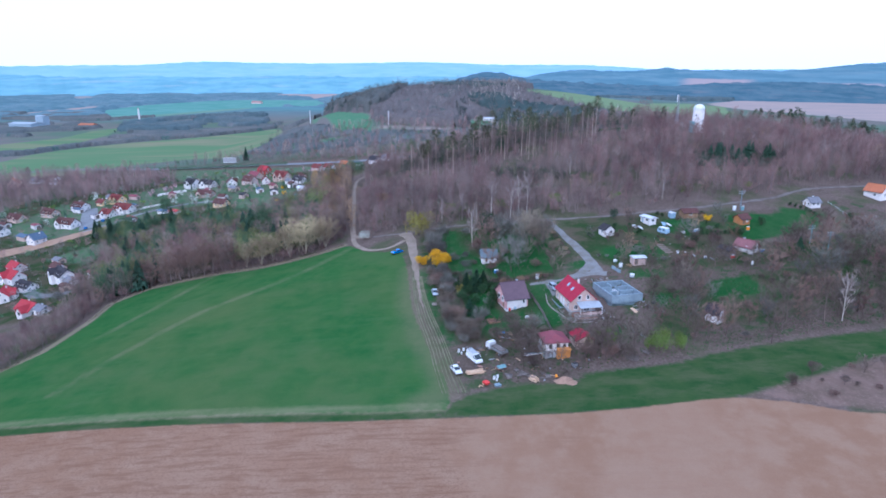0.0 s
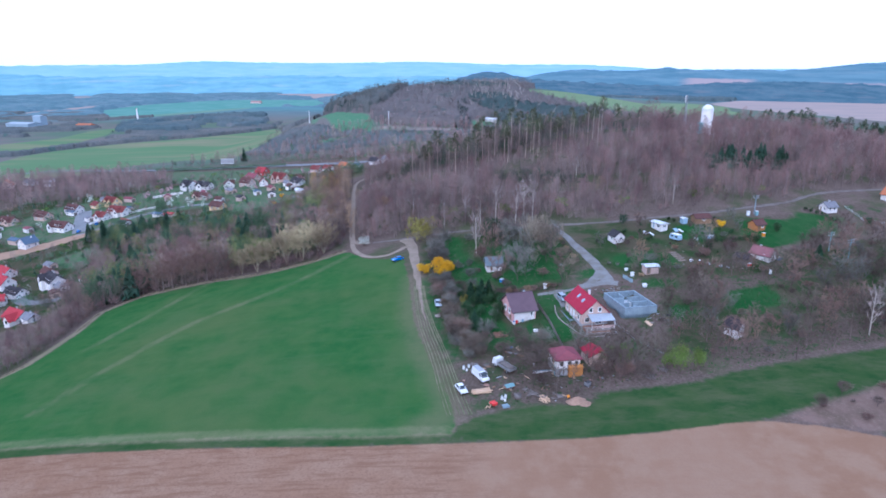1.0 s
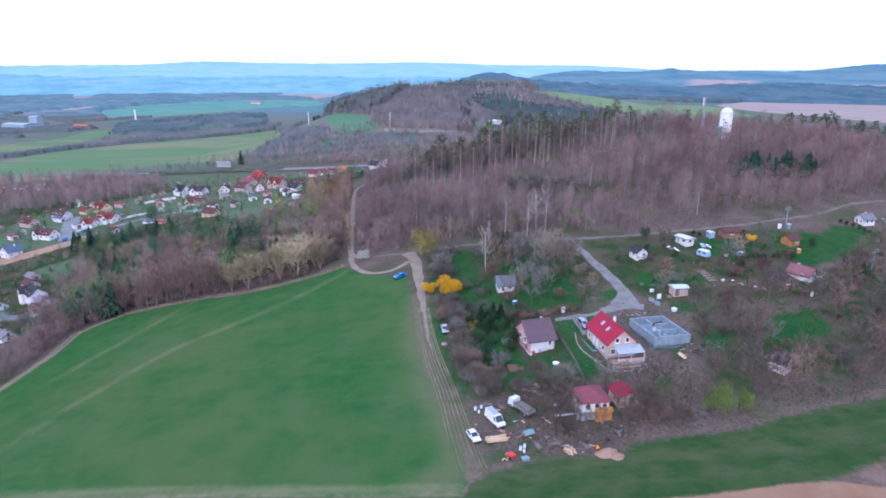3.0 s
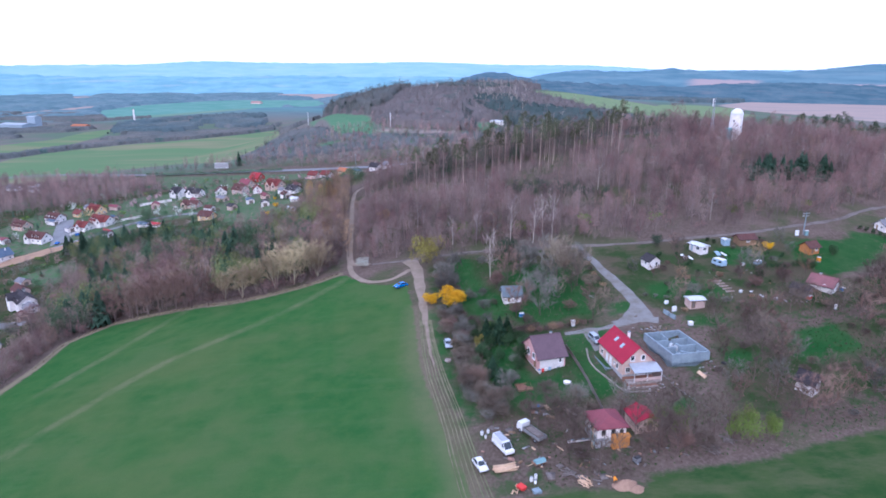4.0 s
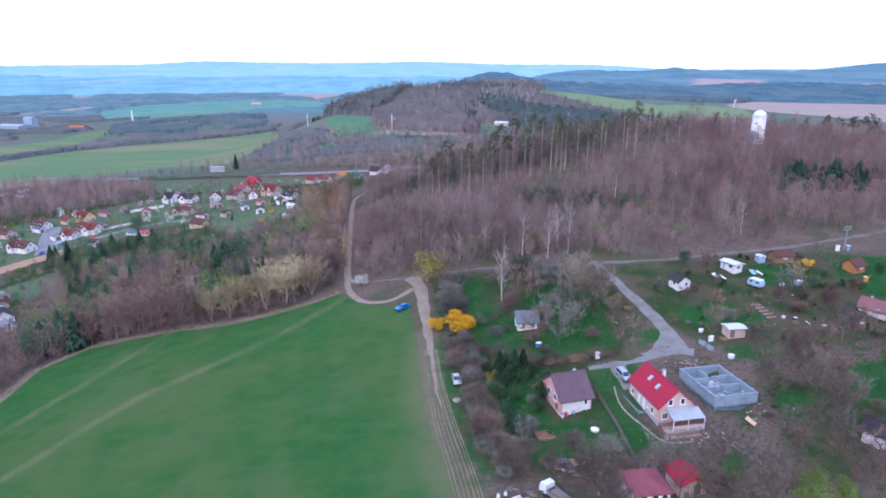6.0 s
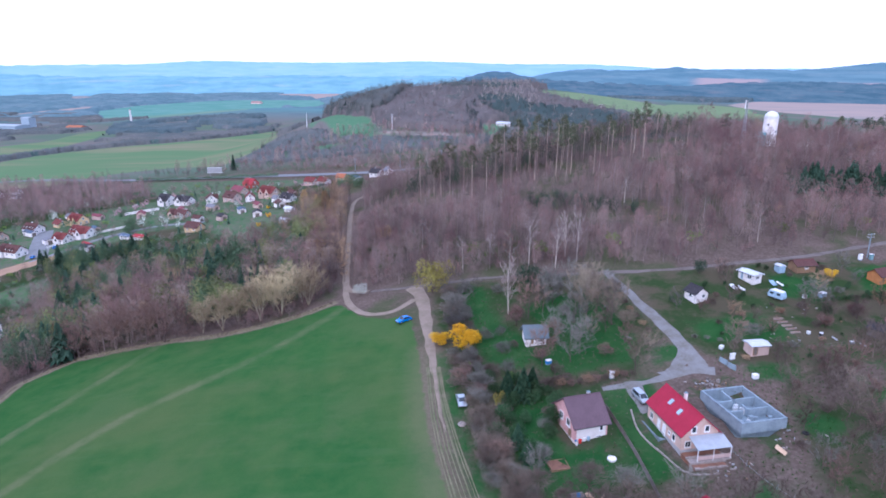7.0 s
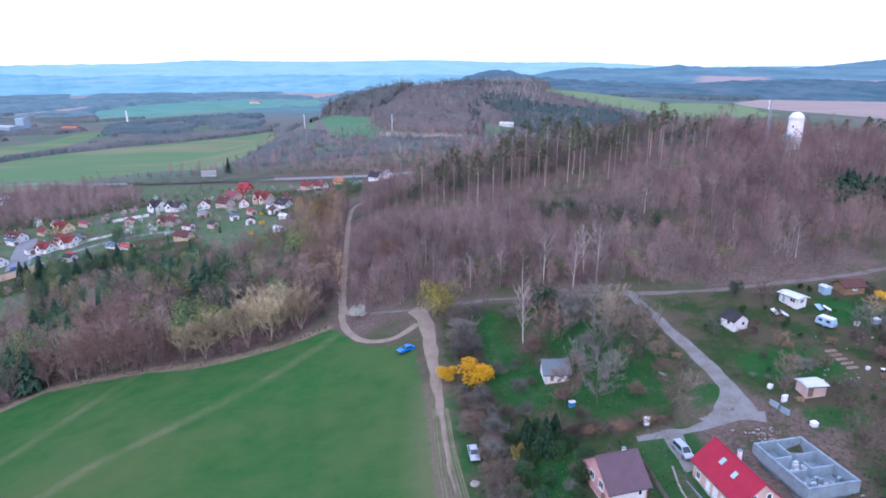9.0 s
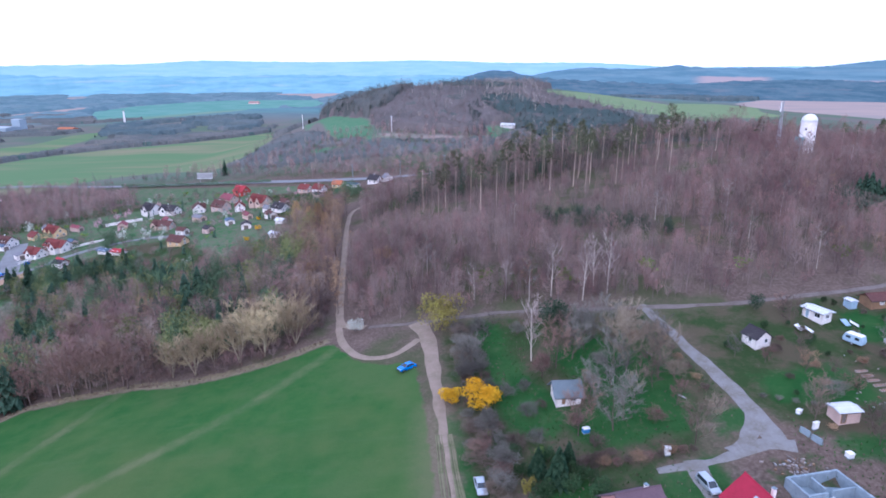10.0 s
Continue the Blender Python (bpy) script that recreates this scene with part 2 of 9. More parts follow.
# ---- geometry helpers ----
class Geo:
    """Corners and faces of one part, gathered before they become a mesh."""

    def __init__(self):
        self.v, self.f = [], []

    def add(self, vs, fs):
        o = len(self.v)
        self.v += [tuple(p) for p in vs]
        self.f += [tuple(o + i for i in q) for q in fs]
        return self

    def box(self, x0, x1, y0, y1, z0, z1, m=None):
        vs = [Vector((x, y, z)) for z in (z0, z1) for x, y in ((x0, y0), (x1, y0), (x1, y1), (x0, y1))]
        if m is not None:
            vs = [m @ p for p in vs]
        return self.add(vs, [(3, 2, 1, 0), (4, 5, 6, 7), (0, 1, 5, 4), (1, 2, 6, 5), (2, 3, 7, 6), (3, 0, 4, 7)])

    def slab(self, outline, z0, z1):
        n = len(outline)
        vs = [(x, y, z0) for x, y in outline] + [(x, y, z1) for x, y in outline]
        return self.add(vs, [tuple(range(n))[::-1], tuple(range(n, 2 * n))] + [(i, (i + 1) % n, n + (i + 1) % n, n + i) for i in range(n)])

    def along_y(self, profile, y0, y1):
        """A profile of (x, z), counter-clockwise seen from -y, drawn out from y0 to y1."""
        n = len(profile)
        vs = [(x, y0, z) for x, z in profile] + [(x, y1, z) for x, z in profile]
        return self.add(vs, [tuple(range(n)), tuple(range(n, 2 * n))[::-1]] + [(i, n + i, n + (i + 1) % n, (i + 1) % n) for i in range(n)])

    def along_x(self, profile, x0, x1):
        n = len(profile)
        vs = [(x0, y, z) for y, z in profile] + [(x1, y, z) for y, z in profile]
        return self.add(vs, [tuple(range(n))[::-1], tuple(range(n, 2 * n))] + [(i, (i + 1) % n, n + (i + 1) % n, n + i) for i in range(n)])

    def tube(self, p, q, r0, r1, n=6):
        p, q = Vector(p), Vector(q)
        d = (q - p).normalized()
        a = d.orthogonal().normalized()
        b = d.cross(a)
        ring = [(math.cos(2 * math.pi * i / n), math.sin(2 * math.pi * i / n)) for i in range(n)]
        vs = [p + r0 * (c * a + s * b) for c, s in ring] + [q + r1 * (c * a + s * b) for c, s in ring]
        return self.add(vs, [tuple(range(n))[::-1], tuple(range(n, 2 * n))] + [(i, (i + 1) % n, n + (i + 1) % n, n + i) for i in range(n)])

    def lathe(self, rings, n=16):
        """Rings of (radius, z), from below upwards, round the z axis."""
        o = len(self.v)
        for r, z in rings:
            self.v += [(r * math.cos(2 * math.pi * i / n), r * math.sin(2 * math.pi * i / n), z) for i in range(n)]
        for k in range(len(rings) - 1):
            for i in range(n):
                j = (i + 1) % n
                self.f.append((o + k * n + i, o + k * n + j, o + (k + 1) * n + j, o + (k + 1) * n + i))
        self.f += [tuple(o + i for i in range(n))[::-1], tuple(o + (len(rings) - 1) * n + i for i in range(n))]
        return self


def mesh(name, geo, mat, smooth=False):
    me = bpy.data.meshes.new(name)
    me.from_pydata(geo.v, [], geo.f)
    me.materials.append(M[mat] if isinstance(mat, str) else mat)
    if smooth:
        me.shade_smooth()
    me.update()
    return me


def part(name, geo, mat, parent, label="", smooth=False):
    """One mesh object under a thing or a part, in the thing's own axes."""
    ob = new(name, mesh(name, geo, mat, smooth) if isinstance(geo, Geo) else geo)
    ob.parent = parent
    return tagged(ob, label)


def thing(name, x, y, rz, label, category, group="", z=None, sink=0.0):
    """An empty that stands on the ground and carries a thing's parts."""
    ob = new(name)
    ob.empty_display_size = 0.5
    ob.matrix_world = pose(x, y, (ground_at(x, y) if z is None else z) - sink, 0, 0, rz)
    return tagged(ob, label, category, group)


def grid_mesh(name, V, faces, mats, index=None, smooth=False):
    """A mesh from numpy arrays: corners (n, 3) and triangles or quads (m, k)."""
    me = bpy.data.meshes.new(name)
    k = faces.shape[1]
    me.vertices.add(len(V))
    me.vertices.foreach_set("co", np.ascontiguousarray(V, dtype=np.float32).ravel())
    me.loops.add(faces.size)
    me.loops.foreach_set("vertex_index", np.ascontiguousarray(faces, dtype=np.int32).ravel())
    me.polygons.add(len(faces))
    me.polygons.foreach_set("loop_start", np.arange(0, faces.size, k, dtype=np.int32))
    for m in mats:
        me.materials.append(M[m] if isinstance(m, str) else m)
    if index is not None:
        me.polygons.foreach_set("material_index", np.ascontiguousarray(index, dtype=np.int32))
    me.update(calc_edges=True)
    if smooth:
        me.shade_smooth()
    return me


# ---- the lie of the land ----
# heights in metres on a 70 m raster, from west to east and from south to north
RELIEF = np.array([
    (-55.4, -42.2, -29.4, -18.7, -10.9, -4.9, -1.5, -2.1, -4.8, -8.2, -11.7),
    (-55.1, -42.8, -29.2, -15.8, -7.1, -1.6, 2.4, 1.6, -1.3, -4.5, -7.8),
    (-53.4, -44.4, -31.3, -13.3, -1.9, 3.6, 7.8, 5.9, 2.6, -0.4, -3.5),
    (-48.1, -45, -37.1, -13.9, 1.2, 10.8, 18, 12.2, 8.3, 5.3, 1.3),
    (-38.1, -37.9, -34.9, -15.2, 2.5, 19.3, 31, 26.4, 19.6, 13, 6.2),
    (-29, -26.9, -22.6, -10, 5.5, 25.2, 41.8, 43.6, 31.3, 19.6, 9.7),
    (-23.6, -19.8, -14.7, -6.5, 5.8, 23.2, 38.2, 41.2, 31.2, 20.4, 10.5),
    (-20.8, -17.2, -12.3, -5.2, 4.8, 17.7, 27.5, 29.5, 24, 16.3, 8.4),
    (-19, -16.5, -11.8, -4.4, 4.2, 12.8, 17.1, 17.2, 14, 9.6, 4.3),
    (-22, -17, -8, 5, 13, 15, 17, 15, 12, 8, 4),
    (-26, -18, -1, 18, 26, 23, 21, 17, 13, 9, 5),
    (-30, -16, 9, 34, 46, 38, 32, 26, 19, 14, 8),
    (-31, -13, 13, 39, 53, 48, 43, 35, 27, 20, 12),
    (-31, -12, 14, 31, 47, 53, 51, 44, 34, 24, 14),
    (-31, -13, 14, 21, 36, 50, 54, 46, 36, 24, 15),
    (-32, -18, 6, 14, 26, 38, 46, 42, 32, 21, 13),
    (-32, -26, -10, 4, 14, 25, 32, 30, 24, 16, 11)])
WEST, SOUTH, STEP = -350.0, 0.0, 70.0
HILLS = [(240, 1400, 14, 260, 150), (-480, 1500, 26, 260, 220)]


def ease(t):
    t = np.clip(t, 0, 1)
    return t * t * (3 - 2 * t)


def height(x, y):
    """The ground's height at arrays of x and y: a smooth surface over the raster, which runs out into the wide plain with its hills."""
    x, y = np.asarray(x, float), np.asarray(y, float)
    ny, nx = RELIEF.shape
    u = np.clip((x - WEST) / STEP, 0, nx - 1 - 1e-6)
    v = np.clip((y - SOUTH) / STEP, 0, ny - 1 - 1e-6)
    i, j = u.astype(int), v.astype(int)
    weights = lambda f: ((1 - f) ** 3 / 6, (3 * f**3 - 6 * f**2 + 4) / 6, (-3 * f**3 + 3 * f**2 + 3 * f + 1) / 6, f**3 / 6)
    wu, wv = weights(u - i), weights(v - j)
    near = 0
    for a in range(4):
        for b in range(4):
            near = near + wu[a] * wv[b] * RELIEF[np.clip(j + b - 1, 0, ny - 1), np.clip(i + a - 1, 0, nx - 1)]
    far = -34 + 41 * ease((x + 500) / 750)
    for hx, hy, h, rx, ry in HILLS:
        far = far + h * np.exp(-(((x - hx) / rx) ** 2) - ((y - hy) / ry) ** 2)
    out = np.maximum.reduce([WEST - x, x - (WEST + (nx - 1) * STEP), SOUTH - y, y - (SOUTH + (ny - 1) * STEP), 0 * x])
    w = ease(out / 220)
    return near * (1 - w) + far * w


def ground_at(x, y):
    return float(height(x, y))


def inside(x, y, outline):
    """Metres from the outline: positive within it, negative outside."""
    d = np.full(np.shape(x), 1e9)
    within = np.zeros(np.shape(x), bool)
    for (ax, ay), (bx, by) in zip(outline, outline[1:] + outline[:1]):
        ex, ey = bx - ax, by - ay
        t = np.clip(((x - ax) * ex + (y - ay) * ey) / (ex * ex + ey * ey + 1e-9), 0, 1)
        d = np.minimum(d, np.hypot(x - ax - t * ex, y - ay - t * ey))
        cross = (ay > y) != (by > y)
        within ^= cross & (x < ex * (y - ay) / (ey if abs(ey) > 1e-9 else 1e-9) + ax)
    return np.where(within, d, -d)


def beside(x, y, line):
    """Metres from a line of points."""
    d = np.full(np.shape(x), 1e9)
    for (ax, ay), (bx, by) in zip(line, line[1:]):
        ex, ey = bx - ax, by - ay
        t = np.clip(((x - ax) * ex + (y - ay) * ey) / (ex * ex + ey * ey + 1e-9), 0, 1)
        d = np.minimum(d, np.hypot(x - ax - t * ex, y - ay - t * ey))
    return d


def spline(points, step=1.5):
    """A smooth line through the points, as an array of x and y."""
    p = np.array([points[0], *points, points[-1]], float)
    out = []
    for a, b, c, d in zip(p, p[1:], p[2:], p[3:]):
        n = max(2, int(np.hypot(*(c - b)) / step))
        for t in np.arange(n) / n:
            out.append(0.5 * (2 * b + (c - a) * t + (2 * a - 5 * b + 4 * c - d) * t**2 + (3 * b - a - 3 * c + d) * t**3))
    return np.array([*out, p[-1]])


GREEN_FIELD = [(-150, 122), (-143, 150), (-131, 172), (-131, 196), (-135, 217), (-126, 227), (-110, 227), (-94, 226.5), (-84, 224),
               (-71, 225), (-58, 229), (-47, 235.5), (-43.5, 231), (-38, 224), (-31, 220.5), (-24, 221), (-19.8, 200), (-15, 168),
               (-9.5, 148), (-3.5, 130), (-2, 119), (-20, 119.2), (-39, 120.3), (-80, 122.7), (-108, 124.5), (-128, 127)]
PLOUGHED = [(-260, 140), (-150, 124), (-106, 120.4), (-85, 119.5), (-51, 117.6), (-26, 116), (2, 115.7), (22, 116), (37, 117.4),
            (52, 120), (60, 120.7), (69, 119.3), (79, 116.2), (87, 115.5), (140, 111), (230, 60), (260, -250), (-300, -250)]
MEADOW = [(-2, 116), (-2, 121), (2, 124.3), (8, 126), (30.6, 131.5), (50.7, 134.5), (58.4, 138), (81, 145), (109, 152.5), (170, 172),
          (175, 158), (101, 139.5), (89, 133.6), (72.6, 126), (60, 121), (37, 117), (20, 115.6)]
BANK = [(61, 121), (73, 126.5), (90, 134), (103, 140), (150, 154), (200, 160), (200, 90), (140, 112), (88, 116.5), (70, 119.8)]
TRACK_GRASS = [(-14, 200), (-9, 180), (-6, 165), (-1, 148), (-4, 146), (-9, 160), (-13, 178), (-17, 198)]
BALK = [(-150, 129), (-108, 126), (-80, 124), (-39, 121.5), (-4, 121), (-2, 115.5), (-26, 115.8), (-51, 117.4), (-85, 119.2), (-106, 120), (-150, 123.5)]
VILLAGE_GRASS = [
    [(-300, 372), (-296, 420), (-240, 470), (-190, 478), (-140, 470), (-116, 430), (-150, 396), (-190, 394), (-222, 362), (-268, 345)],
    [(-232, 322), (-214, 338), (-196, 324), (-204, 308), (-222, 312)], [(-223, 427), (-213, 442), (-202, 429), (-191, 411), (-209, 409)], [(-285, 562), (-191, 536), (-130, 508), (-112, 492), (-150, 484), (-176, 480), (-199, 470), (-234, 490)], [(-164, 418), (-132, 390), (-110, 380), (-108, 352), (-136, 360), (-158, 392)],
    [(-170, 380), (-130, 395), (-128, 420), (-160, 410)], [(-190, 452), (-150, 470), (-160, 490), (-200, 480)],
    [(-148, 412), (-134, 418), (-111, 399), (-97, 372), (-97, 355), (-104, 348), (-124, 344), (-134, 366)],
]
LAWNS = [
    [(-11, 237), (-4, 234), (-1.5, 217), (4, 205), (9, 196), (4, 188), (-3, 192), (-6, 200), (-9, 215)],
    [(-1, 177), (9, 179), (10, 168), (11, 163), (18, 164), (18.5, 154), (8, 150), (-1, 154), (0.5, 168)],
    [(20, 180), (24.5, 178.5), (25.5, 167), (29, 155), (20, 154), (19.4, 172)],
    [(44, 205), (53, 207), (63, 208), (65, 203.5), (67, 196), (60, 194.5), (54, 196.5), (46, 196.5)],
    [(72, 227), (78, 230), (86, 224), (80, 213), (72, 216)],
    [(34, 195), (40, 196), (40, 190), (33, 188)],
    [(12, 224), (30, 222), (31, 205), (20, 198), (10, 208)],
    [(98, 234), (112, 238.5), (129, 247), (140, 243), (131, 230), (111, 216), (98, 209), (94, 222)],
    [(72, 184), (78, 188), (88, 184), (88, 171), (80, 168), (72, 165), (70, 174)], [(53, 172), (58, 172), (62, 168), (56, 162)],
    [(49, 189), (60.8, 187), (61, 181), (52, 181)], [(37, 157), (42, 154), (42.5, 147), (36.5, 147)],
    [(6, 220), (28, 222), (31, 204), (29, 190), (20, 187), (10, 186), (4, 195), (13, 200)], [(21, 180), (29, 184), (33, 176), (30, 162), (26, 166)],
]
GARDENS = [[(50, 150), (62, 143), (84, 150), (112, 158), (150, 180), (150, 228), (112, 212), (86, 206), (60, 184), (54, 176)], [(-14, 238), (30, 233), (37, 202), (28, 185), (20, 182), (29, 156), (22, 150), (12, 147), (0, 148), (-6, 155), (-11, 178), (-15, 205), (-18, 228)],
           [(36, 230), (92, 238), (112, 238), (100, 205), (72, 190), (58, 184), (46, 190), (40, 200)], [(-110, 370), (-90, 480), (-220, 490), (-330, 440), (-330, 330), (-240, 240), (-170, 225), (-176, 270), (-200, 310), (-150, 335)]]
BARE_EARTH = [
    [(56, 146), (62, 142), (84, 149), (112, 157), (150, 178), (150, 196), (112, 172), (86, 158), (64, 152)], [(58, 180), (70, 186), (90, 192), (112, 200), (112, 194), (92, 186), (72, 178), (60, 172)],
    [(-3, 141), (3, 147), (12, 147), (20, 146), (29, 145), (31, 135), (26, 127.5), (15, 127.5), (4, 127), (0, 124)],
    [(107, 238.5), (118, 243.5), (124, 242), (116, 237.5)], [(146, 257), (158.5, 262), (170, 246), (162, 240), (146, 241)],
    [(28, 154), (37, 157), (41, 164), (39, 176), (47, 179), (54, 168), (44, 155), (34, 148)],
    [(36, 182), (47, 183), (46, 178), (36, 177)],
]
FAR_GREENS = [
    [(-572, 727), (-584, 794), (-578, 842), (-564, 885), (-542, 922), (-518, 959), (-482, 978), (-447, 1003), (-416, 1047), (-389, 1108), (-368, 1175), (-340, 1130), (-260, 850), (-237, 781), (-230, 690), (-233, 645), (-251, 628), (-309, 663), (-331, 655), (-347, 638), (-354, 596), (-358, 556), (-400, 538), (-460, 530), (-620, 600), (-680, 700)],
    [(-740, 840), (-682, 1014), (-706, 1133), (-698, 1203), (-684, 1202), (-634, 1064), (-615, 967), (-604, 882), (-606, 837), (-640, 780)],
    [(-186, 822), (-143, 750), (-119, 728), (-111, 700), (-106, 679), (-117, 670), (-138, 664), (-153, 698), (-184, 786), (-200, 815)], [(-112, 668), (-88, 660), (-86, 645), (-108, 648)], [(-160, 648), (-128, 643), (-125, 630), (-152, 626)], [(-78, 640), (-30, 620), (-20, 606), (-64, 626)], [(-205, 800), (-215, 850), (-191, 787), (-184, 733)],
    [(-2, 691), (18, 692), (28, 651), (1, 645)], [(64, 905), (100, 930), (166, 960), (260, 1100), (361, 1300), (450, 1310), (487, 1238), (420, 1060), (393, 940), (300, 860), (250, 800), (183, 780), (151, 790), (130, 815), (93, 835), (78, 852)],
    [(-1054, 1756), (-1103, 2069), (-1038, 2363), (-922, 2522), (-626, 2533), (-526, 2252), (-501, 2024), (-520, 1455), (-588, 1424), (-686, 1406), (-815, 1399)],
]
FAR_EARTH = [
    [(479, 1319), (645, 1594), (804, 1641), (1100, 1560), (1200, 1000), (700, 860), (580, 909), (539, 1093), (485, 1192)], [(-1086, 1405), (-1210, 1672), (-1222, 1863), (-1246, 2099), (-1183, 1992), (-1102, 1755), (-1130, 1582)],
    [(-1687, 2597), (-1896, 2991), (-1826, 2992), (-1608, 2661), (-1526, 2439)], [(-1351, 3017), (-1491, 3553), (-1470, 4034), (-1188, 3273), (-1278, 3182)], [(-1023, 3029), (-919, 3474), (-760, 3811), (-642, 3047), (-626, 2533), (-707, 2764)],
    [(-106, 672), (-79, 665), (-25, 650), (-16, 642), (-25, 636), (-80, 650), (-105, 661)],
]
FIELD_PATHS = [[(-45, 232), (-47.5, 227.2), (-53.1, 219.5), (-60.3, 209.2), (-70.9, 198.5), (-78.2, 192.6), (-85.5, 185.1), (-92, 174), (-100, 156), (-106, 138)], [(-97, 231), (-101.7, 219.3), (-103.6, 211.9), (-107.8, 200.0), (-111.5, 189.6), (-116, 176)]]
DRY_EDGES = [[(-150, 128.5), (-108, 125.5), (-80, 123.6), (-39, 121.3), (-20, 120.2), (-4, 120)],
             [(-145, 150), (-132.5, 172), (-132.5, 196), (-137, 218), (-127, 229), (-110, 229), (-94, 228.5), (-84, 226), (-71, 227), (-58, 231), (-49, 237)]]

# ---- ground: one sheet, finer where the flight passes, out to the horizon ----
def ticks(lo, hi, step, out_lo, out_hi, grow):
    a = list(np.arange(lo, hi + step / 2, step))
    s = step
    while a[-1] < out_hi:
        s *= grow
        a.append(a[-1] + s)
    s = step
    while a[0] > out_lo:
        s *= grow
        a.insert(0, a[0] - s)
    return np.array(a)


gx = ticks(-260, 150, 2.4, -4800, 4800, 1.06)
gy = ticks(90, 300, 2.4, -1500, 4700, 1.04)
GX, GY = np.meshgrid(gx, gy)
fx, fy = GX.ravel(), GY.ravel()
fz = height(fx, fy)
rough = np.array([noise.noise(Vector((a * 0.35, b * 0.35, 0.0))) for a, b in zip(fx, fy)])
fz = fz + 0.05 * rough * (np.abs(fx) < 400)
ids = np.arange(len(fx)).reshape(GX.shape)
quads = np.stack([ids[:-1, :-1], ids[:-1, 1:], ids[1:, 1:], ids[1:, :-1]], -1).reshape(-1, 4)

n = Nodes("ground", 1.0, 0, 0.0)
p = n.pos()
fine, mid, broad = n.noise(p, 1.4, 5, 0.7), n.noise(p, 0.16, 5, 0.65), n.noise(p, 0.02, 4)
rag = n.math("MULTIPLY", n.math("SUBTRACT", n.noise(p, 0.5, 4, 0.7), 0.5), 3.5)


def zone(name, soft=0.5, ragged=1.0):
    return n.span(n.math("ADD", n.attr(name), n.math("MULTIPLY", rag, ragged)), -soft, soft)


litter = n.mix(n.span(mid, 0.3, 0.7), (0.13, 0.095, 0.078), (0.086, 0.064, 0.054))
litter = n.mix(n.span(fine, 0.35, 0.75), litter, (0.18, 0.138, 0.114))
base = n.mix(n.span(n.noise(p, 0.045, 4, 0.6), 0.47, 0.65, 0, 0.7), litter, (0.06, 0.08, 0.034))
meadow = n.mix(n.span(mid, 0.25, 0.75), (0.024, 0.066, 0.02), (0.052, 0.085, 0.03))
meadow = n.mix(n.span(n.noise(n.turned(p, -14, (0.4, 1, 1)), 0.22, 5, 0.7), 0.40, 0.70, 0, 0.6), meadow, (0.10, 0.105, 0.055))
lawn = n.mix(n.span(mid, 0.3, 0.7), (0.016, 0.076, 0.02), (0.032, 0.094, 0.028))
lawn = n.mix(n.span(n.noise(p, 0.28, 5, 0.72), 0.54, 0.72, 0, 0.6), lawn, (0.085, 0.095, 0.05))
lawn = n.mix(n.span(fine, 0.58, 0.85), lawn, (0.09, 0.12, 0.05))
drill = n.wave(n.turned(p, 4), 1.1, 1.5)
crop = n.mix(n.span(mid, 0.2, 0.8), (0.026, 0.096, 0.026), (0.048, 0.118, 0.034))
crop = n.mix(n.span(n.noise(p, 0.33, 5, 0.75), 0.45, 0.8, 0, 0.45), crop, (0.07, 0.122, 0.036))
crop = n.mix(n.span(n.noise(p, 0.045, 5, 0.66), 0.44, 0.66, 0, 0.85), crop, (0.068, 0.118, 0.042))
crop = n.mix(n.span(broad, 0.42, 0.7, 0, 0.6), crop, (0.094, 0.122, 0.046))
crop = n.mix(n.math("MULTIPLY", n.span(drill, 0.5, 1.0), 0.12), crop, (0.08, 0.13, 0.05))
crop = n.mix(n.span(n.noise(n.turned(p, 6, (0.06, 0.9, 1)), 0.5, 4), 0.50, 0.80, 0, 0.22), crop, (0.09, 0.14, 0.06))
clod = n.mix(n.span(n.noise(p, 0.035, 4, 0.6), 0.35, 0.65), (0.25, 0.144, 0.088), (0.275, 0.168, 0.108))
clod = n.mix(n.span(mid, 0.35, 0.7), clod, (0.292, 0.187, 0.123))
place = n.add("SeparateXYZ")
n.put(p, place.inputs[0])
tilth = n.span(n.math("ADD", place.outputs[0], n.span(n.noise(p, 0.03, 3), 0.2, 0.8, -30, 30)), 14, -10, 0.1, 1)  # cloddy and furrowed in places, rolled smooth in others
clod = n.mix(n.math("MULTIPLY", tilth, n.span(n.noise(p, 2.2, 6, 0.85), 0.46, 0.66, 0, 0.95)), clod, (0.185, 0.10, 0.066))
clod = n.mix(n.math("MULTIPLY", tilth, n.span(n.noise(n.turned(p, 2, (0.07, 1, 1)), 0.9, 4, 0.7), 0.48, 0.62, 0, 0.75)), clod, (0.20, 0.11, 0.068))
clod = n.mix(n.span(fine, 0.6, 0.85, 0, 0.6), clod, (0.34, 0.23, 0.16))
earth = n.mix(n.span(fine, 0.3, 0.75), (0.08, 0.06, 0.047), (0.155, 0.12, 0.098))
earth = n.mix(n.span(n.noise(p, 0.19, 5, 0.65), 0.5, 0.62, 0, 0.8), earth, (0.045, 0.078, 0.03))
straw = n.mix(fine, (0.30, 0.25, 0.165), (0.23, 0.215, 0.12))
weedy = n.mix(n.span(n.noise(p, 0.11, 5, 0.65), 0.40, 0.60), (0.036, 0.062, 0.024), (0.088, 0.076, 0.05))
weedy = n.mix(n.span(fine, 0.55, 0.82), weedy, (0.125, 0.108, 0.076))
col = n.mix(zone("garden", 2.0, 1.5), base, weedy)
col = n.mix(zone("meadow", 1.0), col, meadow)
